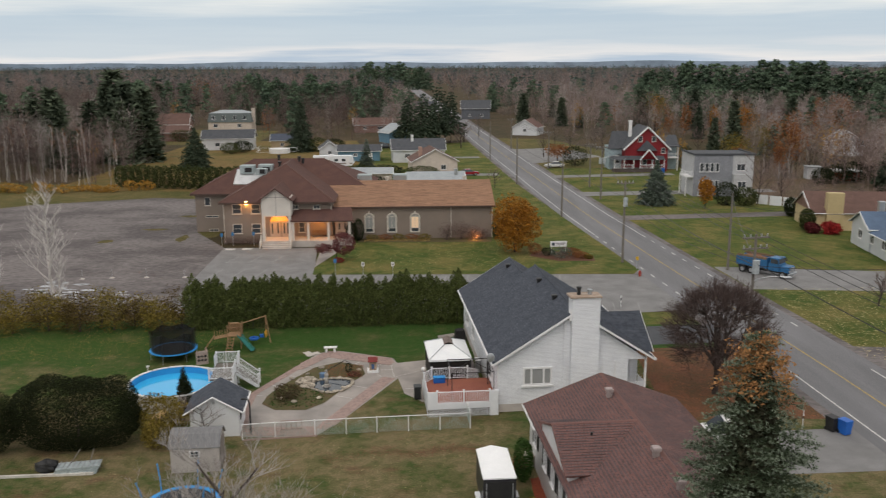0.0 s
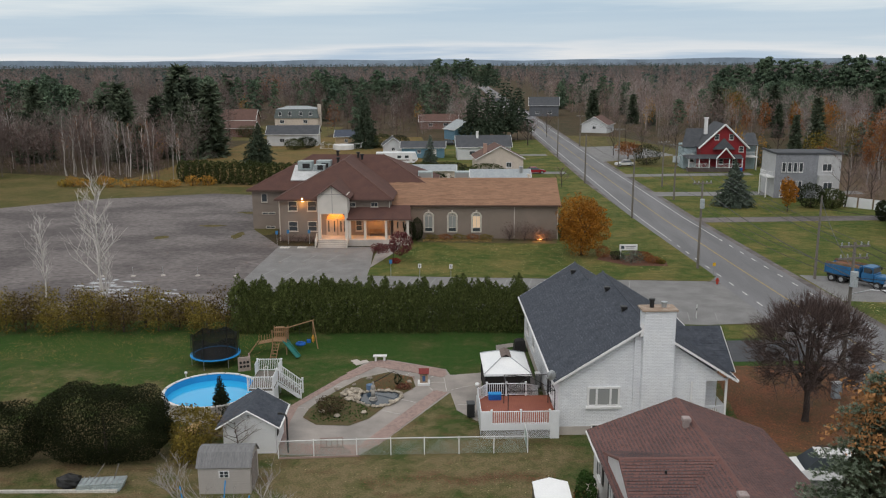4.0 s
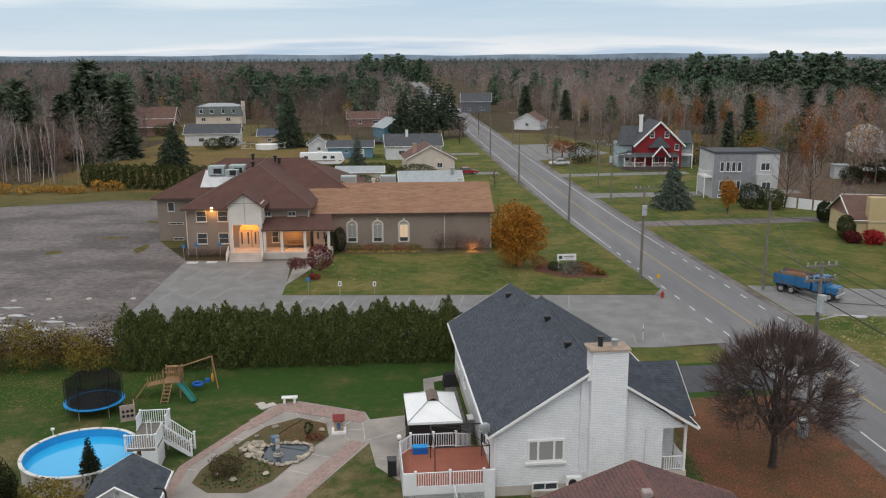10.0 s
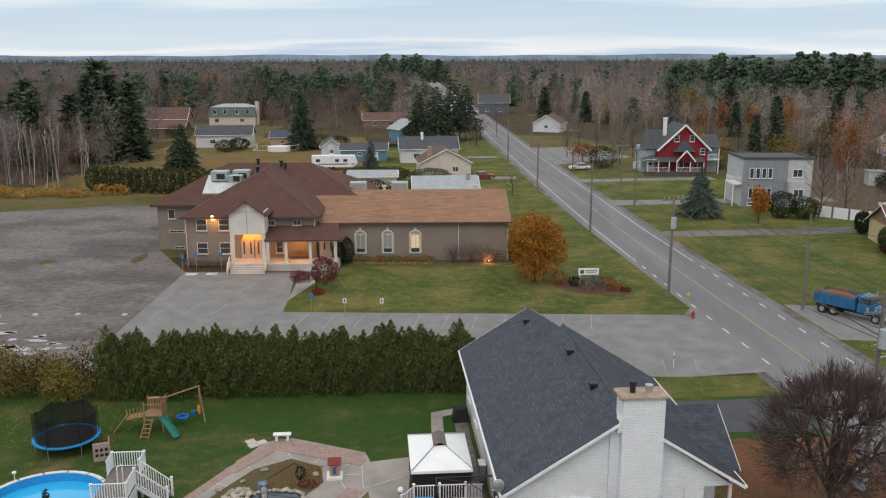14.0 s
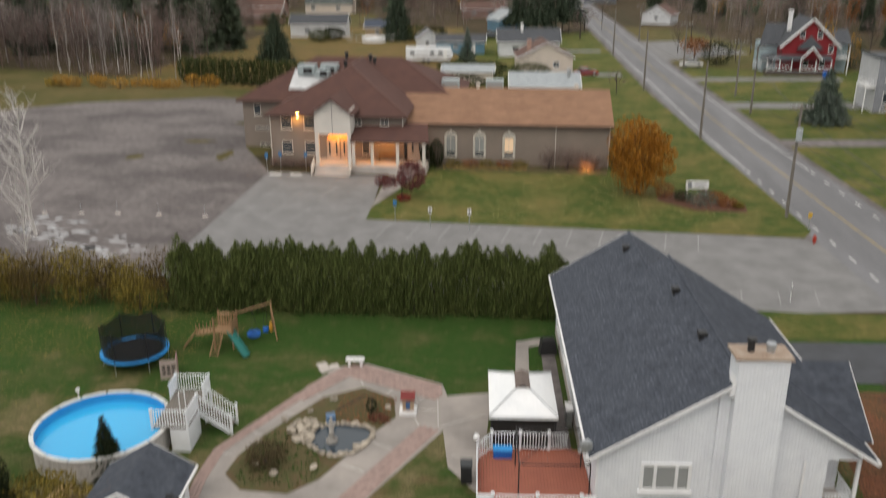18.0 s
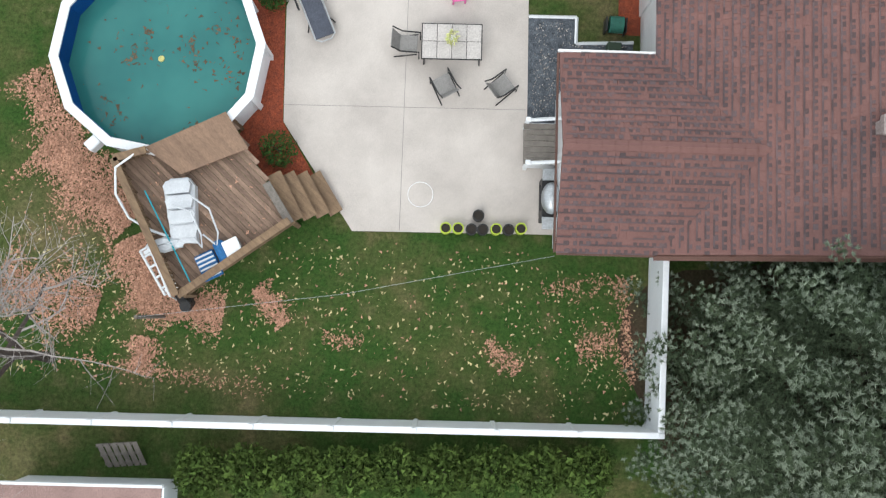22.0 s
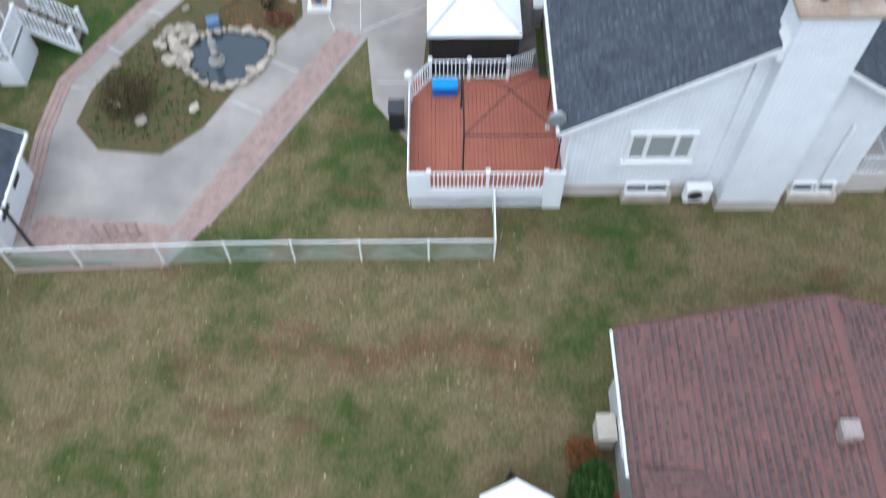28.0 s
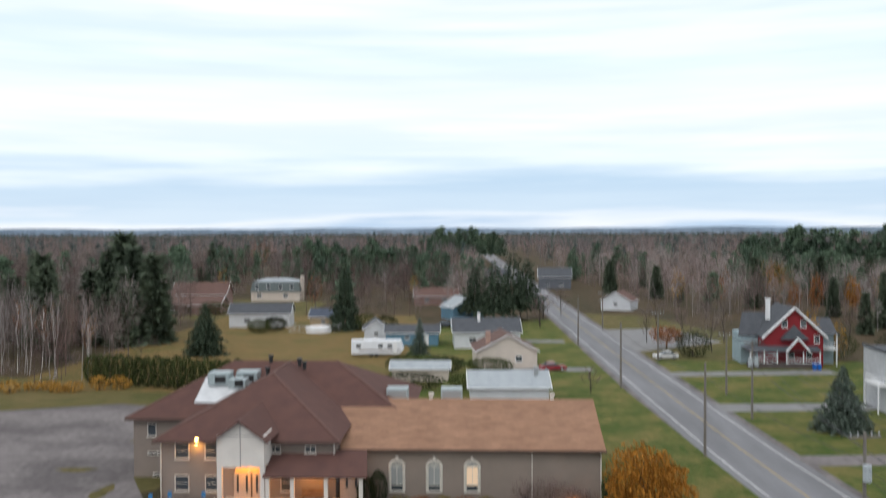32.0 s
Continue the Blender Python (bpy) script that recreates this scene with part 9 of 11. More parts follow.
for x in (10.8,):
    g.add([(x, 97.3, 4.75), (x, 117.4, 4.75), (x, 107.4, 7.1), (x + 0.2, 97.3, 4.75), (x + 0.2, 117.4, 4.75), (x + 0.2, 107.4, 7.1)], [(0, 2, 1), (3, 4, 5), (0, 3, 5, 2), (1, 2, 5, 4)])
part("gable_wall", g, STUCCO, CH)
hf = [(-12.0, 96.85, 4.85), (11.35, 96.85, 4.85), (11.6, 107.4, 7.3), (-16.5, 107.4, 7.3)]
roof = part("hall_roof", Geo().slab(hf, 0.15), SHINGLE_TAN, CH)
shingles(roof, hf, mat("tan_shingle_piece", (0.29, 0.165, 0.105), (0.25, 0.14, 0.088), 0.5, 0.9, 0.2, 20, island=0.16), 0.3, 1.0, None, 90)
part("hall_roof", Geo().slab([(11.35, 117.9, 4.85), (-14, 117.9, 4.85), (-16.5, 107.4, 7.3), (11.6, 107.4, 7.3)], 0.15), SHINGLE_TAN, CH)
part("eave_board", Geo().span(-12.0, 96.78, 4.62, 11.4, 96.86, 4.84).span(11.36, 96.8, 4.62, 11.44, 107, 4.84), mat("dark_eave", (0.09, 0.06, 0.05), None, 2), CH)
LIT = glow("lit_window", (0.9, 0.66, 0.45), 0.14)


def arch_window(x, lit):
    w, h, z0 = 0.5, 2.2, 1.05
    y = 97.3
    fr, gl = Geo(), Geo()
    pts = [(-w, z0), (-w, z0 + h)] + [(-w * math.cos(a), z0 + h + w * math.sin(a)) for a in [math.pi * k / 10 for k in range(1, 10)]] + [(w, z0 + h), (w, z0)]
    for (a, b), (c, d) in zip(pts, pts[1:]):
        fr.tube([(x + a * 1.25, y - 0.05, b), (x + c * 1.25, y - 0.05, d)], 0.13, 4)
    fr.box(x, y - 0.06, z0 - 0.05, 1.45, 0.16, 0.16).box(x - 0.66, y - 0.06, z0 + h, 0.2, 0.14, 0.3).box(x + 0.66, y - 0.06, z0 + h, 0.2, 0.14, 0.3).box(x, y - 0.06, z0 + h + 0.72, 0.24, 0.14, 0.28)
    o = part("arched_window", fr, TRIM, CH)
    part("pane", Geo().box(x, y - 0.015, z0 + h * 0.62, 0.98, 0.03, h * 0.76), LIT if lit else GLASS_PALE, o)
    part("pane", Geo().box(x, y - 0.015, z0 + h * 0.12, 0.98, 0.03, h * 0.22), GLASS, o)
    part("fanlight", Geo().add([(x + a * 0.98, y - 0.02, b) for a, b in pts[1:-1]], [tuple(range(len(pts) - 2))]), GLASS_PALE, o)
    mb = Geo().box(x, y - 0.04, z0 + h * 0.62, 0.05, 0.05, h * 0.8).box(x, y - 0.04, z0 + h, 1.0, 0.06, 0.06).box(x, y - 0.04, z0 + h * 0.24, 1.0, 0.06, 0.06)
    for a in (0.5, 1.05, 2.1, 2.6):
        mb.tube([(x, y - 0.04, z0 + h), (x + 0.47 * math.cos(a), y - 0.04, z0 + h + 0.47 * math.sin(a))], 0.025, 4)
    part("muntin", mb, TRIM, o)


arch_window(-7.1, False), arch_window(-3.78, False), arch_window(-0.4, True)
part("downspout", Geo().box(4.9, 97.22, 2.4, 0.09, 0.08, 4.6).box(10.95, 97.2, 2.4, 0.1, 0.1, 4.7), TRIM, CH)
# two-storey front block and the wider block behind
part("front_wall", Geo().span(-27.7, 95.5, 0, -12.3, 104.5, 5.95), STUCCO, CH)
part("rear_wall", Geo().span(-33.8, 104.2, 0, -7.0, 120.5, 5.95), STUCCO, CH)
SH = SHINGLE_CHURCH
e1, rz1 = 5.95, 10.3
Fl = (-28.3, 94.9, e1)
Fr = (-11.8, 94.9, e1)
Ap = (-19.9, 104.4, rz1)
fb = [[Fl, Fr, Ap], [(-28.3, 112, e1), Fl, Ap, (-19.9, 112, rz1)], [Fr, (-11.8, 112, e1), (-19.9, 112, rz1), Ap]]
B0, B1, B2, B3 = (-34.4, 103.6, e1), (-6.4, 103.6, e1), (-6.4, 121.1, e1), (-34.4, 121.1, e1)
R0, R1 = (-25.9, 112.3, rz1 + 0.02), (-14.9, 112.3, rz1 + 0.02)
bb = [[B0, B1, R1, R0], [B1, B2, R1], [B2, B3, R0, R1], [B3, B0, R0]]
for f in fb + bb:
    part("roof", Geo().slab(f, 0.12), SH, CH)
part("hip_cap", Geo().tube([Fl, Ap], 0.1, 5).tube([Fr, Ap], 0.1, 5).tube([B0, R0], 0.1, 5).tube([B1, R1], 0.1, 5).tube([Ap, (-19.9, 112, rz1)], 0.1, 5), mat("cap_brown", (0.15, 0.085, 0.07), None, 2), CH)
part("eave_board", Geo().span(-28.35, 94.84, 5.72, -11.75, 94.9, 5.92).span(-34.46, 103.54, 5.72, -28.3, 103.6, 5.92).span(-28.36, 94.9, 5.72, -28.3, 103.6, 5.92), mat("brown_eave", (0.10, 0.065, 0.055), None, 2), CH)
part("roof_platform", Geo().slab([(-28.2, 105.6, 7.15), (-22.8, 105.6, 7.15), (-22.8, 109.4, 9.0), (-28.2, 109.4, 9.0)], 0.16), mat("white_membrane", (0.62, 0.63, 0.64), (0.5, 0.51, 0.52), 1, 0.5), CH, "white membrane patch on the roof")
for x, y, s in ((-26.4, 108.6, 2.2), (-23.7, 109.4, 2.2), (-23.9, 106.4, 1.7)):
    u = part("roof_unit", Geo().box(x, y, 8.5 + 0.6 if s > 2 else 8.95, s, s * 0.8, 1.25 if s > 2 else 0.95, 0, 0.04), mat("hvac_grey", (0.36, 0.42, 0.43), (0.3, 0.35, 0.36), 2, 0.5, 0.1, 8) if x < -26 else bpy.data.materials["hvac_grey"], CH, "grey-green rooftop ventilation unit")
    part("grille", Geo().box(x + 0.2, y - s * 0.4 - 0.02, 9.05, s * 0.5, 0.03, 0.7), BLACK, u)
for x, y, z in ((-21.3, 107.8, 9.7), (-18.6, 110.5, 10.2), (-17.9, 109.6, 10.0), (-22.0, 112.0, 10.3), (-14.2, 108.3, 7.2), (-4.6, 107.4, 7.2), (7.5, 107.4, 7.2)):
    part("roof_vent", Geo().cyl(x, y, z - 0.2, z + 0.45, 0.2, 10).cyl(x, y, z + 0.45, z + 0.65, 0.3, 10), BLACK if x < -15 else TRIM, CH)
for x in (-8.2, -2.6):
    u = part("roof_unit", Geo().box(x, 109.6, 7.3, 2.2, 1.6, 1.4, 0, 0.04), bpy.data.materials["hvac_grey"], CH)
    part("grille", Geo().box(x, 108.78, 7.4, 1.9, 0.03, 0.8), GLASS_PALE, u)
for x, z in ((-25.87, 4.93), (-23.2, 4.93), (-25.9, 2.08), (-23.2, 2.08)):
    window(CH, x, 95.5, z, 1.3, 1.4, "s", TRIM, 1, GLASS, bars=1)
for x in (-17.6, -14.5):
    window(CH, x, 95.5, 5.15, 1.0, 0.62, "s", TRIM, 2, GLASS)
window(CH, -31.95, 104.2, 4.7, 0.9, 1.25, "s", TRIM, 1, GLASS)
window(CH, -31.4, 104.2, 2.38, 2.0, 0.34, "s", TRIM, 2, GLASS, False)
window(CH, -31.2, 104.2, 0.25, 1.4, 0.4, "s", TRIM, 2, GLASS, False)
part("downspout", Geo().box(-27.75, 95.4, 2.9, 0.1, 0.1, 5.8).box(-12.4, 95.4, 5.0, 0.1, 0.1, 1.8), TRIM, CH)
# entrance tower
px0, px1, py = -21.9, -17.85, 92.6
part("porch_slab", Geo().span(px0 - 0.1, 92.2, 0, -9.4, 95.5, 0.85), CONCRETE, CH)
tw = Geo().span(px0, py, 4.3, px1, 95.5, 6.9)
tw.add([(px0, py, 6.9), (px1, py, 6.9), (-19.88, py, 8.15), (px0, 95.5, 6.9), (px1, 95.5, 6.9), (-19.88, 95.5, 8.15)], [(0, 1, 2), (3, 5, 4), (0, 2, 5, 3), (1, 4, 5, 2)])
tower = part("entrance_tower", tw, STUCCO_LIGHT, CH, "pale stucco entrance gable")
for x in (px0 + 0.2, px1 - 0.2):
    part("pillar", Geo().box(x, py + 0.25, 2.6, 0.4, 0.45, 3.5), STUCCO_LIGHT, CH)
part("groove", Geo().box(-19.88, py - 0.01, 6.1, 0.07, 0.03, 3.5).box(-19.88, py - 0.012, 7.0, 4.0, 0.03, 0.06), mat("groove_grey", (0.3, 0.28, 0.27), None, 3), tower)
for s in (-1, 1):
    part("tower_roof", Geo().slab([(-19.88 + s * 2.5, py - 0.45, 6.55), (-19.88 + s * 2.5, 99.5, 6.55), (-19.88, 101.5, 8.35), (-19.88, py - 0.45, 8.35)][:: 1 if s > 0 else -1], 0.12), SH, CH)
door = part("entrance_door", Geo().box(-20.5, 95.4, 1.95, 1.5, 0.12, 2.2).box(-18.95, 95.4, 1.95, 1.3, 0.12, 2.2), DOORW, CH)
for x in (-20.9, -20.1, -19.2, -18.7):
    part("pane", Geo().box(x, 95.32, 2.1, 0.18, 0.04, 1.5), GLASS, door)
# The panel is no lamp: its glow stands in for porch light falling on it.
fan = part("fanlight", Geo().add([(-19.85, 95.36, 3.1)] + [(-19.85 + 1.3 * math.cos(a), 95.36, 3.1 + 0.95 * math.sin(a)) for a in [math.pi * k / 12 for k in range(13)]], [tuple(range(14))]), glow("panel_lamplight_glow", (0.9, 0.4, 0.09), 0.35), CH, "arched sunburst panel, amber lamplight added as its own glow")
for a in (0.5, 1.1, 1.57, 2.05, 2.65):
    part("muntin", Geo().tube([(-19.85, 95.3, 3.12), (-19.85 + 1.25 * math.cos(a), 95.3, 3.12 + 0.9 * math.sin(a))], 0.03, 4), TRIM, fan)
# side porch
part("porch_roof", Geo().slab([(px1 - 0.1, 92.3, 3.65), (-9.1, 92.3, 3.65), (-9.6, 96.0, 5.0), (px1 - 0.1, 96.0, 5.0)], 0.14), SH, CH)
for x in (-17.6, -15.5, -12.65, -9.7):
    part("pillar", Geo().box(x, 92.75, 2.2, 0.32, 0.32, 2.75), STUCCO_LIGHT, CH)
part("beam", Geo().box(-13.6, 92.75, 3.5, 8.6, 0.2, 0.2), STUCCO_LIGHT, CH)
window(CH, -16.7, 95.5, 2.2, 0.9, 1.5, "s", TRIM, 1, GLASS, bars=1)
d2 = part("side_door", Geo().box(-10.9, 95.44, 1.95, 2.0, 0.1, 2.2), DOORW, CH)
for x in (-11.3, -10.5):
    part("pane", Geo().box(x, 95.37, 2.3, 0.2, 0.04, 0.9), GLASS, d2)
for k in range(4):
    part("step", Geo().span(px0 + 0.1, 92.2 - 0.32 * (k + 1), 0, px1 - 0.05, 92.2 - 0.32 * k, 0.66 - 0.19 * k), CONCRETE, CH)
for x in (px0 - 0.1, px1 + 0.1):
    part("handrail", Geo().tube([(x, 92.2, 1.75), (x, 90.7, 1.0), (x, 90.6, 0.1)], 0.07, 5).tube([(x, 92.1, 0.85), (x, 92.1, 1.75)], 0.06, 5).slab([(x - 0.08, 92.2, 1.3), (x - 0.08, 90.8, 0.5), (x + 0.08, 90.8, 0.5), (x + 0.08, 92.2, 1.3)], 0.35), TRIM, CH)
part("ramp_rail", Geo().tube([(-9.9, 92.2, 1.6), (-11.2, 89.2, 0.95)], 0.05, 5).tube([(-9.3, 92.2, 1.6), (-10.6, 89.2, 0.95)], 0.05, 5), TRIM, CH)
bench_ = thing("porch_bench", "long reddish wooden bench on the porch", "bench", -14.1, 94.9, 0.85)
part("seat", Geo().box(0, 0, 0.42, 2.2, 0.45, 0.06), WOOD, bench_), part("backrest", Geo().box(0, 0.22, 0.75, 2.2, 0.05, 0.4), WOOD, bench_)
for s in (-1, 1):
    part("leg", Geo().box(0.95 * s, 0, 0.2, 0.08, 0.4, 0.4), WOOD, bench_)
WL = thing("wall_lamp", "bright amber lamp on the church wall", "lamp", -24.45, 95.3, 5.85)
part("bulb", Geo().ball(0, -0.15, 0, 0.26, 0.2, 0.26, 12), glow("amber_bulb", (1.0, 0.62, 0.16), 26), WL)
part("bracket", Geo().box(0, 0.05, 0.1, 0.3, 0.3, 0.12), BLACK, WL)


def warm(name, x, y, z, power, size=0.25, c=(1.0, 0.4, 0.08)):
    l = new(name, bpy.data.lights.new(name, "POINT"))
    l.data.energy, l.data.color, l.data.shadow_soft_size = power, c, size
    l.location = (x, y, z)


warm("wall_lamp_light", -24.45, 94.9, 5.75, 150)
warm("entrance_light", -19.9, 94.2, 4.0, 190)
warm("porch_light", -14.2, 94.2, 3.4, 210)
warm("garden_spot", 8.4, 95.2, 0.5, 100, 0.15, (1.0, 0.42, 0.12))
for x in (-19.9, -14.2):
    o = thing("ceiling_lamp", "small round amber porch ceiling lamp", "lamp", x, 94.2, 4.22 if x < -18 else 3.6)
    part("globe", Geo().ball(0, 0, 0, 0.12, 0.12, 0.06, 10), bpy.data.materials["amber_bulb"], o)
gs = thing("garden_spotlight", "small ground spotlight among shrubs", "lamp", 8.4, 94.9, 0)
part("head", Geo().box(0, 0, 0.3, 0.2, 0.15, 0.2), BLACK, gs), part("stake", Geo().cyl(0, 0, 0, 0.25, 0.02, 6), BLACK, gs)
# church planting
for i, (x, y, rx, h) in enumerate(((-9.6, 95.2, 0.85, 2.9), (-8.6, 95.9, 0.8, 3.3))):
    shrub("clipped_cedar", "dense clipped cedar by the church porch", x, y, rx, rx, h, 2600, 0.07, CEDAR_DARK, 300 + i, "clipped cedars", lobes=0.03, fill=0.2)
for i in range(5):
    shrub("foundation_shrub", "low rusty shrub along the church wall", -6.6 + 1.9 * i, 96.2, 1.0, 0.5, 0.9, 600, 0.08, RUST_LEAF if i % 2 else YELLOW_LEAF, 310 + i, "foundation shrubs")
for i in range(5):
    shrub("foundation_shrub", "brown twiggy shrub by the church entrance", -27.2 + 1.05 * i, 94.4, 0.7, 0.6, 1.2, 600, 0.06, TWIG_RED, 320 + i, "foundation shrubs", fill=0.7)
for i, (x, h) in enumerate(((4.2, 2.7), (6.3, 2.9), (8.0, 2.2), (9.3, 1.8))):
    shrub("twiggy_shrub", "leafless reddish shrub at the church wall", x, 95.9, 1.3, 0.9, h, 900, 0.09, TWIG_RED, 330 + i, "twiggy shrubs", fill=0.8)
shrub("dark_cedar", "dark cedar at the church corner", 11.6, 96.2, 0.8, 0.8, 2.9, 1500, 0.09, CEDAR_DARK, 335)
setting("church_bed", Geo().sheet([(-8.6, 94.6), (10.5, 93.8), (11.0, 97.2), (-8.8, 97.2)], 0.045), SOIL, "planting bed along the church wall", "flower bed")
stuff("flower_edge", tri_mesh("flower_edge", leaf_cloud(np.c_[NPR.uniform(-7.8, 1.8, 700), NPR.normal(95.2, 0.25, 700), NPR.uniform(0.05, 0.35, 700)], 0.09, NPR), leaf_mat("tan_stalk", (0.4, 0.28, 0.1), (0.3, 0.2, 0.08))), "low tan and orange bedding along the wall", "bedding plants")
setting("church_walk", Geo().sheet([(-13.35, 79.5), (-12.0, 84.5), (-10.9, 89.0), (-10.5, 92.4), (-13.6, 92.4)], 0.05), mat("worn_walk", (0.3, 0.275, 0.26), (0.24, 0.22, 0.21), 0.8, 0.9, 0.12, 40, fine_amt=0.15), "worn concrete walk beside the church lawn", "path")
shrub("red_bush", "low bright red bush under the weeping tree", -10.5, 82.0, 0.7, 0.6, 0.7, 600, 0.07, leaf_mat("crimson_leaf", (0.25, 0.03, 0.03), (0.16, 0.025, 0.025)), 351)
RB = thing("weeping_tree", "low dark red weeping ornamental tree", "tree", -10.9, 83.3, 0)
RB.scale = (1.12, 1.12, 1.12)
part("trunk", Geo().tube([(0, 0, 0), (0.1, 0, 1.2), (-0.5, 0.1, 1.9)], 0.1, 7, 0.05).tube([(0.1, 0, 1.1), (0.9, 0, 2.0)], 0.07, 6, 0.04), BARK, RB)
rs = np.random.RandomState(5)
rm = mat("dark_red_leaf", (0.15, 0.04, 0.042), (0.10, 0.03, 0.032), 1, 0.85, 0, 20, island=0.4)
part("crown", tri_mesh("crown", np.concatenate([leaf_cloud(shell_points(2800, rs, 1.35, 1.2, 0.7, 3.4, 0.1, 0.4) + np.array([0.9, 0, 0]), 0.09, rs), leaf_cloud(shell_points(1300, rs, 1.3, 0.9, 0.9, 2.0, 0.2, 0.7) + np.array([-1.3, 0, 0]), 0.08, rs)]), rm), rm, RB)
OT = thing("orange_tree", "dense orange-leafed maple on the lawn", "tree", 13.1, 87.0, 0)
part("trunk", limbs_geo(limb_set(random.Random(4), 5.5, 0.8, 2, 2.4, 10, 0.8, 0.2), 5), BARK, OT)
oc = shell_points(13000, rs, 3.3, 3.2, 0.5, 7.7, 0.2, 0.6)
part("crown", tri_mesh("crown", leaf_cloud(oc, 0.13, rs), ORANGE_LEAF), ORANGE_LEAF, OT)
setting("sign_bed", Geo().sheet([(14.6, 84.5), (18, 81.2), (22.8, 81.0), (23.2, 83.8), (20.5, 86.5), (16, 87.5)], 0.045), mat("brown_mulch", (0.13, 0.055, 0.035), (0.09, 0.045, 0.03), 4, 0.95, 0.7, 20, fine_amt=0.4), "brown mulch bed round the sign", "mulch bed")
for i, (x, y, rx, h, m) in enumerate(((15.6, 85.6, 1.0, 1.6, RUST_LEAF), (17.2, 84.6, 0.9, 1.1, CEDAR_DARK), (18.7, 82.8, 1.6, 1.5, SPRUCE), (20.6, 84.4, 1.0, 1.1, RUST_LEAF), (21.3, 82.8, 1.1, 0.9, RUST_LEAF), (22.2, 82.4, 0.6, 0.6, YELLOW_LEAF), (19.8, 85.6, 0.9, 0.9, TWIG_RED))):
    shrub("bed_shrub", ("blue-green" if m is SPRUCE else "rusty autumn") + " low shrub in the sign bed", x, y, rx, rx * 0.8, h, 800, 0.08, m, 340 + i, "sign bed shrubs")
SG = thing("church_sign", "white church sign board on posts", "sign", 18.9, 86.2, -0.85, 4)
part("board", Geo().box(0, 0, 2.1, 2.3, 0.12, 0.75, 0, 0.02), WHITE, SG)
for s in (-1, 1):
    part("post", Geo().box(0.95 * s, 0.08, 1.0, 0.1, 0.1, 2.0), WHITE, SG)
part("print_bar", Geo().box(0.25, -0.065, 2.2, 1.3, 0.01, 0.12).box(0.25, -0.065, 2.0, 1.0, 0.01, 0.07), mat("grey_print", (0.25, 0.25, 0.27), None, 3), SG), part("print_mark", Geo().box(-0.75, -0.065, 2.1, 0.4, 0.01, 0.4), mat("dark_print", (0.06, 0.08, 0.1), None, 3), SG)
for x, y in ((-6.9, 73.6), (-3.35, 73.4), (-10.4, 75.6), (-27.6, 92.6), (-26.2, 93.3), (-23.3, 93.4)):
    blue = x < -10
    o = thing("parking_sign", ("blue" if blue else "white") + " parking sign on a thin post", "sign", x, y, 0, 0, "parking signs")
    part("post", Geo().cyl(0, 0, 0, 1.9, 0.03, 6), STEEL, o)
    part("plate", Geo().box(0, -0.04, 1.75, 0.36, 0.02, 0.5), mat("sign_blue", (0.05, 0.2, 0.42), None, 3) if blue else WHITE, o)
    if not blue:
        part("print_bar", Geo().box(0, -0.055, 1.75, 0.12, 0.01, 0.3), BLACK, o)
HY = thing("fire_hydrant", "red fire hydrant on the verge", "hydrant", 26.4, 72.6, 0)
RED = mat("hydrant_red", (0.4, 0.05, 0.03), (0.3, 0.04, 0.03), 4, 0.5)
part("barrel", Geo().cyl(0, 0, 0, 0.6, 0.13, 12).ball(0, 0, 0.62, 0.14, 0.14, 0.14, 10), RED, HY), part("outlet", Geo().box(0, 0, 0.42, 0.42, 0.14, 0.14, 0, 0.03), RED, HY)
SM = thing("hydrant_marker", "small yellow marker sign on a post", "sign", 27.0, 76.3, 0)
part("post", Geo().cyl(0, 0, 0, 1.5, 0.03, 6), STEEL, SM), part("plate", Geo().box(0, -0.03, 1.4, 0.34, 0.02, 0.42), mat("marker_yellow", (0.7, 0.42, 0.03), None, 3), SM)

# ---- poles and wires ----
def pole(x, y, h, arms=1, transformer=0, lean=0, group="utility poles", mast=False, light=None):
    o = thing("utility_pole", "weathered grey wooden utility pole", "utility pole", x, y, 0, 0, group)
    part("pole", Geo().tube([(0, 0, 0), (lean * 0.5, 0, h * 0.5), (lean, 0, h)], 0.17, 8, 0.11), WOOD_GREY, o)
    for k in range(arms):
        z = h - 0.3 - 0.9 * k
        part("crossarm", Geo().box(lean, 0, z, 2.4, 0.12, 0.14, 12), WOOD_GREY, o)
        for dx in (-1.05, -0.5, 0.5, 1.05):
            part("insulator", Geo().cyl(lean + dx * math.cos(radians(12)), dx * math.sin(radians(12)), z + 0.07, z + 0.3, 0.06, 8), STEEL, o)
    for k in range(transformer):
        part("transformer", Geo().cyl(lean + 0.45 * (k - (transformer - 1) / 2) * 1.6, -0.4, h - 3.2, h - 2.1, 0.28, 12), mat("transformer_grey", (0.42, 0.46, 0.48), None, 3) if "transformer_grey" not in bpy.data.materials else bpy.data.materials["transformer_grey"], o)
    if light:
        part("lamp_arm", Geo().tube([(0, 0, light[2]), (light[0] * 0.5, light[1] * 0.5, light[2] + 0.5), (light[0], light[1], light[2] + 0.6)], 0.05, 6), STEEL, o)
        part("lamp_head", Geo().ball(light[0], light[1], light[2] + 0.55, 0.4, 0.18, 0.1, 10), STEEL, o)
    return o


pole(26.1, 80.0, 10.6, 1, 1)
pole(24.3, 113.7, 10.0, 0)
pole(21.8, 153.0, 10.0, 0)
pole(20.9, 201.7, 10.0, 0)
pole(26.7, 40.5, 11.6, 2, 1, light=(2.3, -1.2, 7.7))
pole(38.1, 75.2, 9.6, 0, 0)
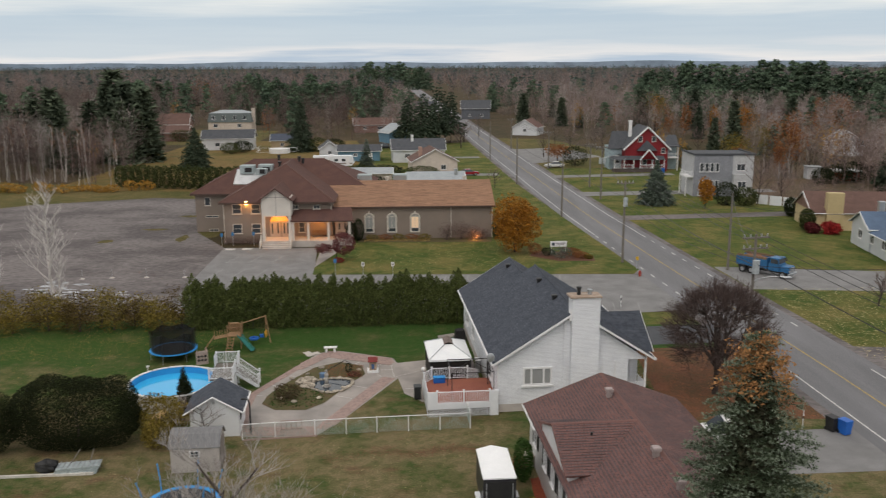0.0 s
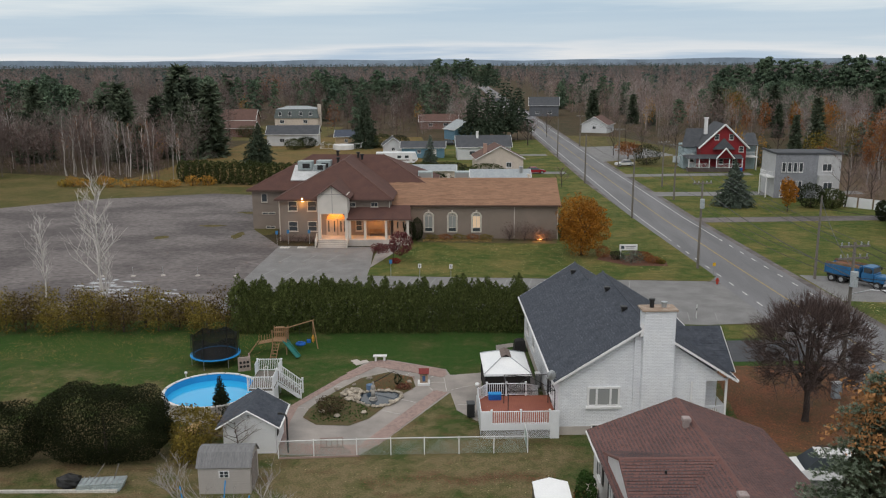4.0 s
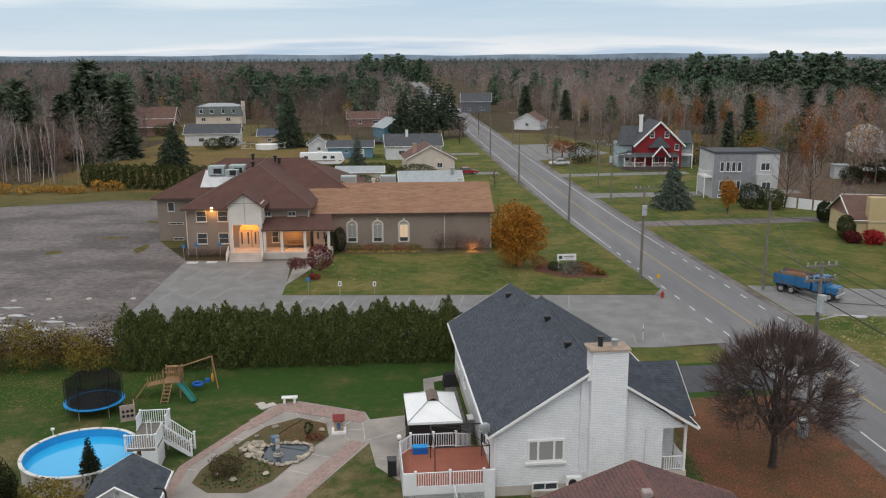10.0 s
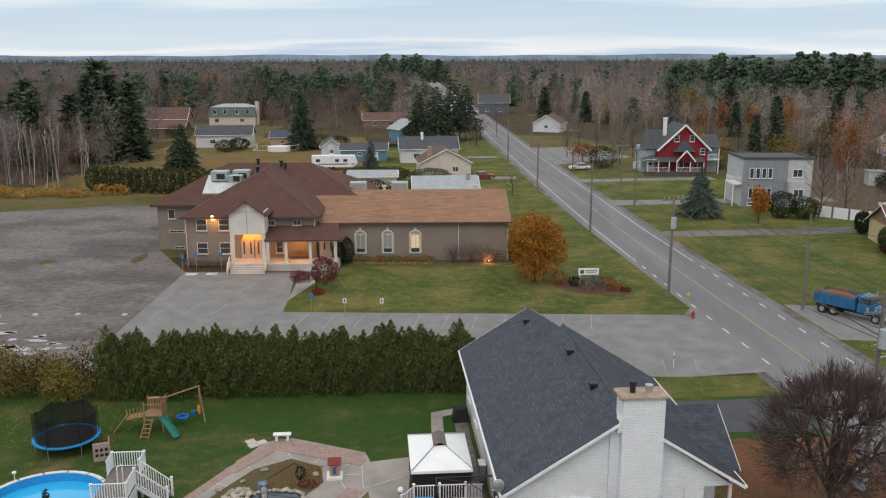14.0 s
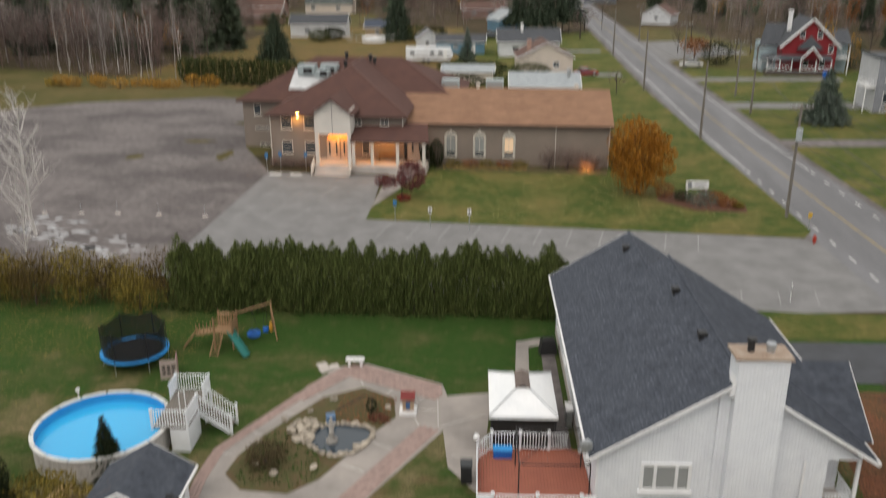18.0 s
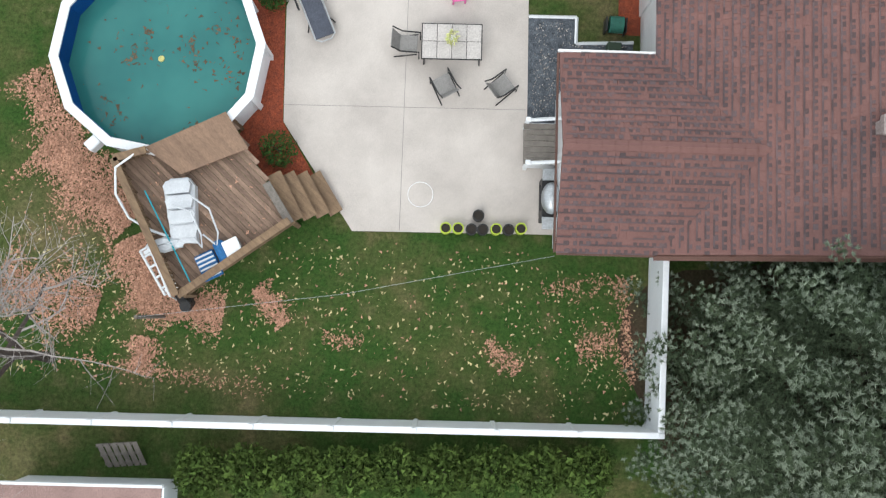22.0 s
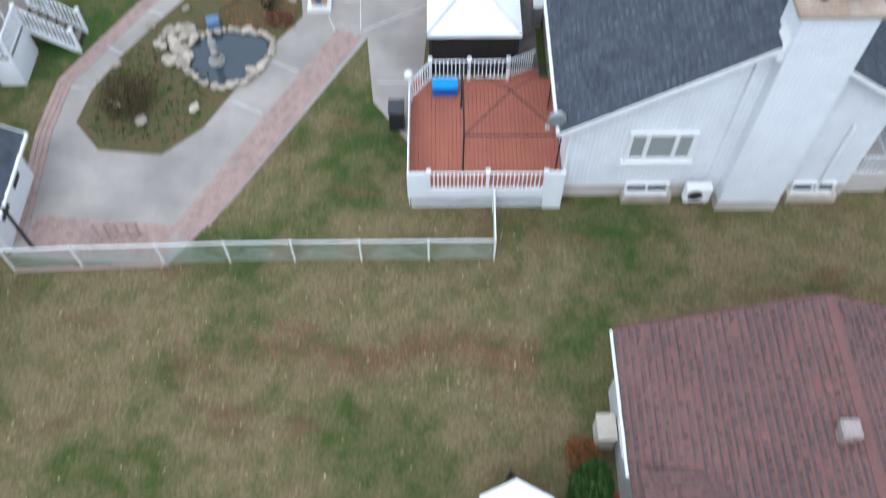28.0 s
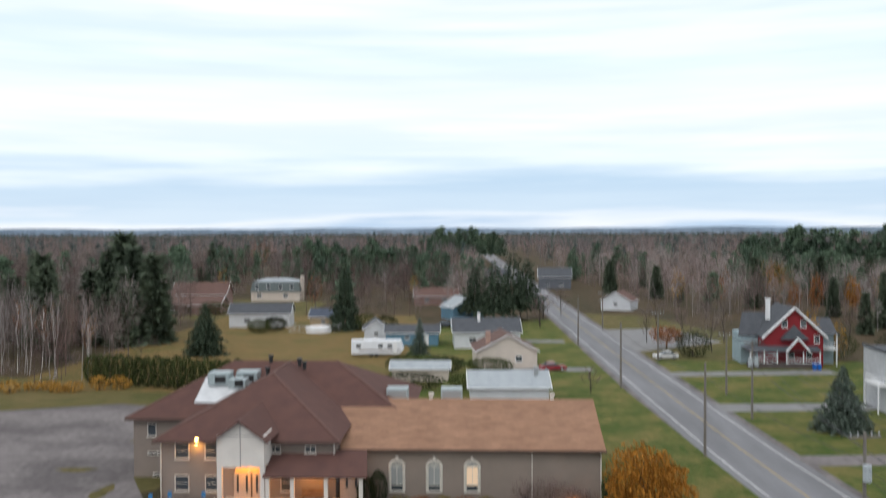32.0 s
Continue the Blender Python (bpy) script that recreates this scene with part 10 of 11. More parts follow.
pole(42.0, 41.2, 9.2, 0)
pole(35.0, 132.0, 10.0, 1, 2, light=(3.0, 0.4, 7.6))
pole(36.3, 148.0, 9.0, 1)
pole(33.0, 180.0, 9.0, 1)
pole(30.0, 230.0, 9.0, 1)
WR = thing("power_line", "black power cables sagging between poles", "power line", 0, 0, 0)


def wire(a, b, sag, r=0.022):
    pts = []
    for k in range(13):
        f = k / 12
        pts.append(Vector(a).lerp(Vector(b), f) - Vector((0, 0, 4 * sag * f * (1 - f))))
    part("cable", Geo().tube(pts, r, 4), BLACK, WR)


top = [(34.0, -30.0, 11.0), (26.7, 40.5, 11.3), (35.0, 132.0, 9.8), (33.0, 180, 8.9), (30, 230, 8.9)]
for a, b in zip(top, top[1:]):
    for dx in (-1.05, 0, 1.05):
        wire((a[0] + dx, a[1], a[2]), (b[0] + dx, b[1], b[2]), 0.9)
wire((46, -12, 6.5), (42.0, 41.2, 7.0), 0.8, 0.04), wire((34, -30, 9.0), (26.7, 40.5, 9.2), 0.9, 0.04), wire((26.7, 40.5, 9.0), (42, 41.2, 8.6), 0.4), wire((26.7, 40.5, 9.6), (38.1, 75.2, 9.2), 0.6, 0.03)
wire((26.1, 80, 8.2), (26.7, 40.5, 9.4), 0.7), wire((26.1, 80, 7.6), (26.7, 40.5, 8.8), 0.8), wire((26.1, 80, 9.6), (35.0, 132, 9.6), 0.9), wire((26.7, 40.5, 9.0), (35.0, 132, 7.0), 1.5, 0.04), wire((38.1, 75.2, 8.2), (62, 88, 4.6), 0.5), wire((42, 41, 8.5), (58, 52, 4.0), 0.5)
wire((26.1, 80.0, 8.6), (24.3, 113.7, 8.6), 0.5), wire((24.3, 113.7, 8.6), (21.8, 153, 8.6), 0.6)


# ---- vehicles ----
def car(name, label, x, y, rz, col, L=4.5, W=1.78, H=1.45, boxy=False, group=""):
    o = thing(name, label, "car", x, y, 0, rz, group)
    m = mat("car_paint_" + name, col, tuple(c * 0.9 for c in col), 1, 0.25, 0, 20, fine_amt=0.03, spec=0.5)
    hl, hw = L / 2, W / 2
    prof = [(-hl, 0.35), (-hl, 0.8), (-hl * 0.93, 0.92), (hl * 0.45, 0.95), (hl * 0.96, 0.78), (hl, 0.55), (hl, 0.35)]
    g = Geo()
    n = len(prof)
    g.add([(px, -hw, pz) for px, pz in prof] + [(px, hw, pz) for px, pz in prof], [tuple(range(n)), tuple(range(2 * n - 1, n - 1, -1))] + [(i, n + i, n + (i + 1) % n, (i + 1) % n) for i in range(n)])
    part("body", g, m, o)
    cab = [(-hl * (0.97 if boxy else 0.78), 0.92), (-hl * (0.9 if boxy else 0.5), H - 0.04), (hl * 0.12, H), (hl * 0.48, 0.94)]
    c = Geo()
    c.add([(px, -hw * (0.95 if pz < 1 else 0.8), pz) for px, pz in cab] + [(px, hw * (0.95 if pz < 1 else 0.8), pz) for px, pz in cab], [(0, 1, 2, 3), (7, 6, 5, 4)] + [(i, 4 + i, 4 + (i + 1) % 4, (i + 1) % 4) for i in range(4)])
    part("glasshouse", c, GLASS, o)
    part("roof", Geo().slab([(cab[1][0], -hw * 0.79, H), (cab[2][0], -hw * 0.79, H + 0.03), (cab[2][0], hw * 0.79, H + 0.03), (cab[1][0], hw * 0.79, H)], 0.05), m, o)
    for sx in (-0.62, 0.62):
        for s in (-1, 1):
            w = part("wheel", Geo().cyl(0, 0, -0.1, 0.1, 0.33, 16), BLACK, o)
            w.matrix_basis = pose(sx * hl, s * (hw - 0.08), 0.33, 90, 0, 0)
            part("rim", Geo().cyl(0, 0, -0.11, 0.11, 0.2, 12), STEEL, w)
    for s in (-1, 1):
        part("headlight", Geo().box(hl - 0.03, s * hw * 0.72, 0.65, 0.1, 0.3, 0.14, 0, 0.02), GLASS_PALE, o)
        part("tail_light", Geo().box(-hl + 0.02, s * hw * 0.75, 0.72, 0.08, 0.25, 0.16), bpy.data.materials["tail_red"], o)
    return o


car("white_car", "white parked saloon car by a driveway", 34.9, 182.5, 190, (0.75, 0.75, 0.75))
car("red_car", "dark red parked saloon car", 12.8, 168.8, 10, (0.3, 0.02, 0.03))
car("white_car", "white parked saloon with a black roof", 66.2, 71.2, 185, (0.7, 0.71, 0.72))
car("black_pickup", "black parked pickup in a far drive", -7.9, 232, 5, (0.02, 0.02, 0.022), 5.4, 1.95, 1.8)
SUV = car("white_suv", "white sport utility car with roof rails on the driveway", 19.85, 26.95, 176, (0.8, 0.8, 0.81), 4.6, 1.85, 1.68, True)
for k in (-1, 1):
    part("roof_rail", Geo().tube([(-1.7, 0.68 * k, 1.7), (-1.6, 0.68 * k, 1.79), (0.0, 0.68 * k, 1.8), (0.15, 0.68 * k, 1.71)], 0.025, 6), BLACK, SUV)
for x in (-1.2, -0.2):
    part("cross_bar", Geo().box(x, 0, 1.78, 0.06, 1.36, 0.04, 0, 0.01), BLACK, SUV)
PE = thing("utility_pedestal", "pale grey-blue utility pedestal on the verge", "utility box", 26.0, 39.6, 0, 8)
part("cabinet", Geo().box(0, 0, 0.6, 0.6, 0.5, 1.2, 0, 0.05), mat("pedestal_grey", (0.33, 0.38, 0.42), (0.27, 0.31, 0.35), 3, 0.6), PE)
part("cap", Geo().box(0, 0, 1.22, 0.66, 0.56, 0.08, 0, 0.03), STEEL, PE)
DT = thing("dump_truck", "blue dump truck with a brown wooden load", "truck", 41.9, 72.9, 0, -50)
DT.scale = (0.86, 0.86, 0.86)
BLUE = mat("truck_blue", (0.03, 0.15, 0.32), (0.025, 0.11, 0.25), 1.2, 0.4, 0.05, 15)
part("chassis", Geo().span(-3.9, -0.5, 0.6, 3.6, 0.5, 0.95), BLACK, DT)
part("dump_box", Geo().span(-3.9, -1.22, 1.2, 0.7, -1.1, 2.35).span(-3.9, 1.1, 1.2, 0.7, 1.22, 2.35).span(-3.9, -1.1, 1.2, -3.78, 1.1, 2.2).span(0.58, -1.1, 1.2, 0.7, 1.1, 2.6).span(-3.9, -1.2, 1.1, 0.7, 1.2, 1.2), BLUE, DT)
for k in range(6):
    for s in (-1, 1):
        part("rib", Geo().box(-3.6 + 0.8 * k, 1.25 * s, 1.75, 0.12, 0.08, 1.15), BLUE, DT)
part("load", Geo().ball(-1.7, 0, 2.1, 2.0, 1.0, 0.5, 14, 0.1, random.Random(2)), mat("brown_load", (0.22, 0.1, 0.06), (0.15, 0.08, 0.05), 2, 0.95, 0.5, 8), DT)
part("side_board", Geo().span(-3.8, -1.2, 2.35, 0.6, -1.12, 2.65).span(-3.8, 1.12, 2.35, 0.6, 1.2, 2.65), WOOD, DT)
part("cab", Geo().span(0.9, -1.1, 0.95, 2.4, 1.1, 1.9, 0.04).span(1.0, -1.05, 1.9, 2.3, 1.05, 2.75, 0.06), BLUE, DT)
part("windscreen", Geo().box(2.32, 0, 2.3, 0.06, 1.8, 0.65), GLASS, DT)
for s in (-1, 1):
    part("side_window", Geo().box(1.65, 1.07 * s, 2.3, 0.9, 0.05, 0.6), GLASS, DT)
    part("mirror", Geo().box(2.3, 1.35 * s, 2.3, 0.1, 0.2, 0.45), BLACK, DT)
    part("headlight", Geo().box(3.85, 0.8 * s, 1.15, 0.08, 0.25, 0.2), GLASS_PALE, DT)
part("bonnet", Geo().span(2.4, -0.95, 0.9, 3.8, 0.95, 1.75, 0.12), BLUE, DT)
part("grille", Geo().box(3.83, 0, 1.3, 0.06, 1.1, 0.7), STEEL, DT), part("bumper", Geo().box(3.9, 0, 0.75, 0.25, 2.3, 0.3, 0, 0.05), STEEL, DT)
for x in (-2.9, -1.6, 3.0):
    for s in (-1, 1):
        w = part("wheel", Geo().cyl(0, 0, -0.25 if x < 0 else -0.14, 0.25 if x < 0 else 0.14, 0.52, 18), BLACK, DT)
        w.matrix_basis = pose(x, s * 0.95, 0.52, 90, 0, 0)
        part("rim", Geo().cyl(0, 0, -0.26, 0.26, 0.28, 14), STEEL, w)
RV = thing("caravan", "long white caravan parked in a yard", "caravan", -19.3, 185.0, 0, 2)
part("body", Geo().add([(-5, -1.25, 0.6), (4.2, -1.25, 0.6), (5, -1.25, 1.4), (4.4, -1.25, 3.1), (-5, -1.25, 3.1), (-5, 1.25, 0.6), (4.2, 1.25, 0.6), (5, 1.25, 1.4), (4.4, 1.25, 3.1), (-5, 1.25, 3.1)],
                       [(0, 1, 2, 3, 4), (9, 8, 7, 6, 5), (0, 5, 6, 1), (1, 6, 7, 2), (2, 7, 8, 3), (3, 8, 9, 4), (4, 9, 5, 0)]), WHITE_VINYL, RV)
part("stripe", Geo().box(0.5, -1.27, 1.3, 8, 0.03, 0.25), mat("grey_stripe", (0.25, 0.2, 0.18), None, 2), RV)
for x in (-3.6, 0.6, 2.4):
    part("window", Geo().box(x, -1.28, 2.1, 0.9, 0.04, 0.6), GLASS, RV)
part("door", Geo().box(3.4, -1.28, 1.8, 0.7, 0.04, 1.9), WHITE, RV), part("roof_unit", Geo().box(-0.5, 0, 3.25, 1.2, 0.9, 0.3, 0, 0.05), WHITE, RV)
for x in (-1.2, -0.2):
    part("wheel", Geo().cyl(0, 0, -1.3, 1.3, 0.36, 14), BLACK, RV).matrix_basis = pose(x, 0, 0.36, 90, 0, 0)

# ---- neighbouring houses ----
GREY_ROOF = mat("slate_grey_roof", (0.085, 0.09, 0.10), (0.065, 0.07, 0.08), 1, 0.9, 0.2, 15)
BROWN_ROOF = mat("brown_far_roof", (0.14, 0.082, 0.068), (0.11, 0.065, 0.055), 1, 0.9, 0.2, 15)
PALE_ROOF = mat("pale_grey_roof", (0.36, 0.39, 0.41), (0.3, 0.33, 0.35), 1, 0.8, 0.2, 15)
WSID = siding_mat("house_siding", (0.72, 0.74, 0.77), 0.12)
TANW = siding_mat("tan_wall", (0.48, 0.37, 0.24), 0.15)
CREAM = mat("cream_wall", (0.62, 0.54, 0.47), (0.55, 0.48, 0.42), 1, 0.85)
BLUEW = siding_mat("blue_siding", (0.14, 0.27, 0.37), 0.15)
REDW = siding_mat("red_siding", (0.27, 0.027, 0.035), 0.15)
BRICKR = brick_mat("red_brick", (0.22, 0.1, 0.08), (0.18, 0.08, 0.065), (0.3, 0.27, 0.25))
std = [("s", -3.0, 1.7, 1.5, 1.1), ("s", 2.6, 1.7, 1.8, 1.1)]
gable_house("white_bungalow", "white bungalow with a grey hipped roof", 1.5, 200.5, 4, 13.5, 9, 3.4, 2.4, WSID, GREY_ROOF, windows=std + [("e", 0, 1.8, 1.4, 1.2)], chimney=(-1.5, -1.0, 0.6, 6.8, WHITE))
gable_house("cream_house", "cream house with a brown gable roof", 4.6, 175.5, 6, 10.5, 9.5, 3.2, 2.7, CREAM, BROWN_ROOF, windows=[("s", 2.0, 1.7, 1.2, 1.1)], along_x=False, chimney=(-3.2, -3.0, 0.8, 6.2, mat("pink_brick", (0.42, 0.27, 0.22), None, 3)))
gable_house("grey_outbuilding", "low building with a pale grey roof", 4.3, 146.0, 2, 11.0, 9.0, 2.2, 1.6, WSID, PALE_ROOF, windows=[], chimney=(4.0, -1.5, 0.6, 4.4, STEEL))
gable_house("long_shed", "long low shed with a grey roof", -9.3, 159.5, 0, 9.0, 3.5, 2.2, 0.9, CREAM, PALE_ROOF)
gable_house("blue_garage", "blue clad garage with a dark roof", -14.0, 203.0, 1, 11.0, 6.0, 2.8, 1.3, BLUEW, GREY_ROOF, windows=[("s", -1.0, 1.7, 1.0, 0.8)], door=3.0)
gable_house("white_cottage", "white cottage with a dark roof", -22.5, 208, 8, 5.0, 6.0, 3.0, 1.8, WSID, GREY_ROOF, along_x=False, windows=[("s", 0, 1.8, 0.9, 0.9)])
gable_house("grey_house", "grey-sided house with a dark grey roof", -55.0, 236.5, 4, 15.0, 8.0, 3.6, 2.2, WSID, GREY_ROOF, windows=std + [("s", 5.5, 1.8, 1.4, 1.1)])
gable_house("tan_bungalow", "tan bungalow with a slate blue roof", -37.5, 234.5, 2, 8.5, 7.0, 3.0, 1.6, TANW, mat("slate_blue_roof", (0.07, 0.085, 0.12), None, 1), windows=[("s", -1.0, 1.7, 1.0, 0.9), ("s", 2.5, 1.7, 0.8, 0.9)])
gable_house("brick_house", "red-brown brick house with a brown roof", -88.5, 292, 2, 17, 9, 4.2, 3.4, BRICKR, BROWN_ROOF, windows=[("s", -3, 2.2, 1.6, 1.2), ("s", 3, 2.2, 1.6, 1.2)], along_x=True)
gable_house("brick_bungalow", "low brick bungalow with a brown roof", -83.5, 268, 2, 18, 9, 3.0, 2.0, BRICKR, BROWN_ROOF, windows=[("s", -5, 1.7, 2.0, 1.2)])
gable_house("blue_roofed_house", "pale house with a blue-grey roof", -4.5, 256, 30, 9.5, 7, 3.4, 2.6, BLUEW, PALE_ROOF, along_x=False, windows=[("s", 0, 1.8, 1.2, 1.0)])
MN = thing("mansard_house", "pale brick house with a grey-green mansard storey", "house", -69.5, 314.5, 0, 2)
part("wall", Geo().span(-8.3, -4.5, 0, 8.3, 4.5, 3.3), CREAM, MN)
part("mansard", Geo().add([(-8.6, -4.8, 3.2), (8.6, -4.8, 3.2), (8.6, 4.8, 3.2), (-8.6, 4.8, 3.2), (-7.8, -4.0, 6.6), (7.8, -4.0, 6.6), (7.8, 4.0, 6.6), (-7.8, 4.0, 6.6)], [(0, 1, 5, 4), (1, 2, 6, 5), (2, 3, 7, 6), (3, 0, 4, 7), (4, 5, 6, 7)]), mat("grey_green_shingle", (0.14, 0.165, 0.165), (0.11, 0.13, 0.13), 1), MN)
part("roof", Geo().add([(-7.9, -4.1, 6.6), (7.9, -4.1, 6.6), (7.9, 4.1, 6.6), (-7.9, 4.1, 6.6), (-4, 0, 7.7), (4, 0, 7.7)], [(0, 1, 5, 4), (1, 2, 5), (2, 3, 4, 5), (3, 0, 4)]), PALE_ROOF, MN)
part("chimney", Geo().box(8.6, -1, 4.2, 1.2, 1.6, 8.4), CREAM, MN)
for x in (-6.2, -2.4, 1.8, 5.6):
    window(MN, x, -4.55, 4.9, 1.2, 1.5, "s", WHITE, 1)
for x in (-5.5, 3.5):
    window(MN, x, -4.5, 1.9, 1.6, 1.3, "s", WHITE, 2)
# far end of the road
gable_house("far_house", "far dark grey house beside the road", 31, 374, -4, 13, 10, 5.0, 3.4, mat("slate_siding", (0.13, 0.14, 0.16), None, 1), GREY_ROOF, windows=std, group="far houses")
gable_house("far_house", "far small white house by the road", 42.5, 282, -24, 9, 9, 3.0, 2.6, WSID, BROWN_ROOF, along_x=False, windows=[("s", 0, 1.8, 1.2, 1.0)], group="far houses")
gable_house("far_house", "far brown-roofed bungalow among bare trees", -14, 300, 4, 14, 9, 3, 2.2, BRICKR, BROWN_ROOF, windows=std, group="far houses")
gable_house("far_house", "far pale house beyond the road", 8, 395, 0, 11, 9, 4, 3, WSID, GREY_ROOF, windows=std, group="far houses")
gable_house("far_house", "far brown house in the eastern woods", 186, 366, -15, 44, 14, 3.4, 3.0, BRICKR, BROWN_ROOF, windows=std, group="far houses")
gable_house("far_house", "far small grey house in the eastern woods", 120, 207, -15, 8.5, 9, 4.0, 2.8, WSID, PALE_ROOF, along_x=False, windows=[("s", 0, 2.2, 1.4, 1.2)], group="far houses")

# red farmhouse
RH = thing("red_house", "red clapboard house with white trim and porch", "house", 55.2, 173.5, 0, -2)
w = Geo().span(-5.0, 0, 0, 5.0, 10, 5.6)
for yy in (0.0, 9.8):
    w.add([(-5, yy, 5.6), (5, yy, 5.6), (0, yy, 10.4), (-5, yy + 0.2, 5.6), (5, yy + 0.2, 5.6), (0, yy + 0.2, 10.4)], [(0, 1, 2), (3, 5, 4), (0, 2, 5, 3), (1, 4, 5, 2)])
part("wall", w, REDW, RH)
for s in (-1, 1):
    part("roof", Geo().slab([(s * 5.5, -0.5, 5.2), (s * 5.5, 10.5, 5.2), (0, 10.5, 10.5), (0, -0.5, 10.5)][:: s], 0.2), GREY_ROOF, RH)
    part("bargeboard", Geo().tube([(s * 5.6, -0.55, 5.05), (0, -0.55, 10.4)], 0.2, 4), WHITE, RH)
PBW = mat("pale_blue_wall", (0.36, 0.46, 0.5), None, 1)
part("side_wing", Geo().span(5.0, 4, 0, 8.2, 10, 5.6), PBW, RH)
part("side_wing", Geo().span(-8.0, 4.0, 0, -5.0, 10.0, 5.4), PBW, RH)
part("wing_roof", Geo().slab([(5.0, 3.6, 5.7), (8.6, 3.6, 5.7), (8.6, 7, 8.0), (3.0, 7, 8.0)], 0.15), GREY_ROOF, RH)
part("wing_roof", Geo().slab([(-8.6, 3.6, 5.0), (-5.0, 3.6, 5.0), (-3.0, 7, 9.0), (-7.0, 7, 9.0)], 0.15), GREY_ROOF, RH)
part("porch_roof", Geo().slab([(-8.2, -2.2, 3.0), (4.0, -2.2, 3.0), (4.0, 0, 3.7), (-7.6, 0, 3.7)], 0.12).slab([(-8.2, -2.2, 3.0), (-7.6, 0, 3.7), (-5.2, 4, 3.7), (-8.2, 4, 3.0)], 0.12), GREY_ROOF, RH)
part("porch_gable", Geo().add([(-1.8, -2.3, 3.1), (1.8, -2.3, 3.1), (0, -2.3, 5.2)], [(0, 1, 2), (2, 1, 0)]), REDW, RH)
for s in (-1, 1):
    part("bargeboard", Geo().tube([(s * 2.0, -2.4, 2.95), (0, -2.4, 5.3)], 0.16, 4), WHITE, RH)
part("dormer_roof", Geo().add([(-2.4, -0.9, 4.9), (2.4, -0.9, 4.9), (0, 0.0, 7.4), (-2.4, 0.6, 4.9), (2.4, 0.6, 4.9)], [(0, 1, 2), (0, 2, 3), (1, 4, 2)]), GREY_ROOF, RH)
part("porch_floor", Geo().span(-8.0, -2.1, 0, 4.0, 0, 0.9), mat("porch_dark", (0.1, 0.08, 0.075), None, 2), RH)
for x in (-7.9, -5.6, -3.4, -1.8, 1.0, 3.8):
    post(RH, x, -2.0, 0.9, 3.0, 0.18, WHITE)
for a, b in ((-7.9, -5.6), (-5.6, -3.4), (-1.8, 1.0), (1.0, 3.8)):
    railing(RH, a, -2.0, b, -2.0, 0.9, 0.9, 0.25, WHITE)
for x, z in ((-1.6, 7.6), (1.6, 7.6), (-0.4, 2.1), (3.9, 4.9), (-6.0, 2.1), (2.6, 2.1)):
    window(RH, x, 0 if x > -5 else 4.0, z, 1.0, 1.3, "s", WHITE, 1, bars=1)
part("balcony", Geo().span(5.0, 1.2, 2.9, 8.0, 4.0, 3.1), WHITE, RH)
railing(RH, 5.1, 1.3, 7.9, 1.3, 3.1, 1.0, 0.25, WHITE)
for x in (5.2, 7.8):
    post(RH, x, 1.4, 0, 5.6, 0.2, WHITE)
part("upper_porch_roof", Geo().span(4.9, 1.0, 5.6, 8.3, 4.0, 5.75), GREY_ROOF, RH)
part("chimney", Geo().box(-3.0, 5, 9.6, 0.7, 0.7, 3.6).box(-3.0, 5, 11.5, 0.95, 0.95, 0.25), WHITE, RH)
for s in (0, 1):
    b = thing("blue_bin", "blue recycling bin by the porch", "bin", 57.6 + 0.8 * s, 170.4, 0, 0, "blue bins")
    part("body", Geo().box(0, 0, 0.5, 0.55, 0.6, 1.0, 0, 0.03), BLUE_PLASTIC, b), part("lid", Geo().box(0, 0, 1.04, 0.6, 0.66, 0.08, 0, 0.02), BLUE_PLASTIC, b)

# grey flat-roofed block
GB = thing("apartment_block", "grey and white flat-roofed apartment block", "house", 59.3, 138.0, 0, -3)
GW = mat("pale_grey_wall", (0.5, 0.505, 0.52), (0.43, 0.435, 0.45), 1, 0.8)
part("wall", Geo().span(-5.7, -4, 0, 5.6, 5, 7.9), GW, GB)
part("roof", Geo().span(-5.65, -3.9, 7.9, 5.5, 4.9, 8.0), GREY_ROOF, GB)
part("stone_band", Geo().span(-5.75, -4.06, 0, 1.6, -4.0, 8.1), mat("grey_stone", (0.27, 0.28, 0.31), (0.22, 0.23, 0.26), 1.5, 0.9, 0.3, 8), GB)
part("parapet", Geo().span(-5.9, -4.2, 7.9, 5.8, -3.9, 8.25).span(-5.9, -3.9, 7.9, -5.6, 5.1, 8.25).span(5.5, -3.9, 7.9, 5.8, 5.1, 8.25), GREY_ROOF, GB)
part("bay", Geo().span(1.6, -5.0, 0, 4.8, -4.0, 4.3), GW, GB)
for x in (-4.3, -3.3, -2.3, -1.3):
    for z in (2.3, 5.6):
        window(GB, x, -4.08, z, 0.7, 1.7, "s", WHITE, 1)
for x, z in ((3.2, 5.6), (3.2, 2.4)):
    window(GB, x, -4.02 if z > 4 else -5.02, z, 1.6, 1.3, "s", WHITE, 2)
for x in (-4.3, -2.8):
    window(GB, x, -4.08, 0.5, 0.9, 0.5, "s", WHITE, 1)
part("balcony", Geo().span(-7.1, -3.5, 3.6, -5.7, 1.0, 3.8), WHITE, GB)
railing(GB, -7.05, -3.45, -7.05, 0.9, 3.8, 1.0, 0.3, WHITE), railing(GB, -7.05, -3.45, -5.75, -3.45, 3.8, 1.0, 0.3, WHITE)
for y in (-3.4, 0.9):
    post(GB, -7.0, y, 0, 3.6, 0.15, WHITE)
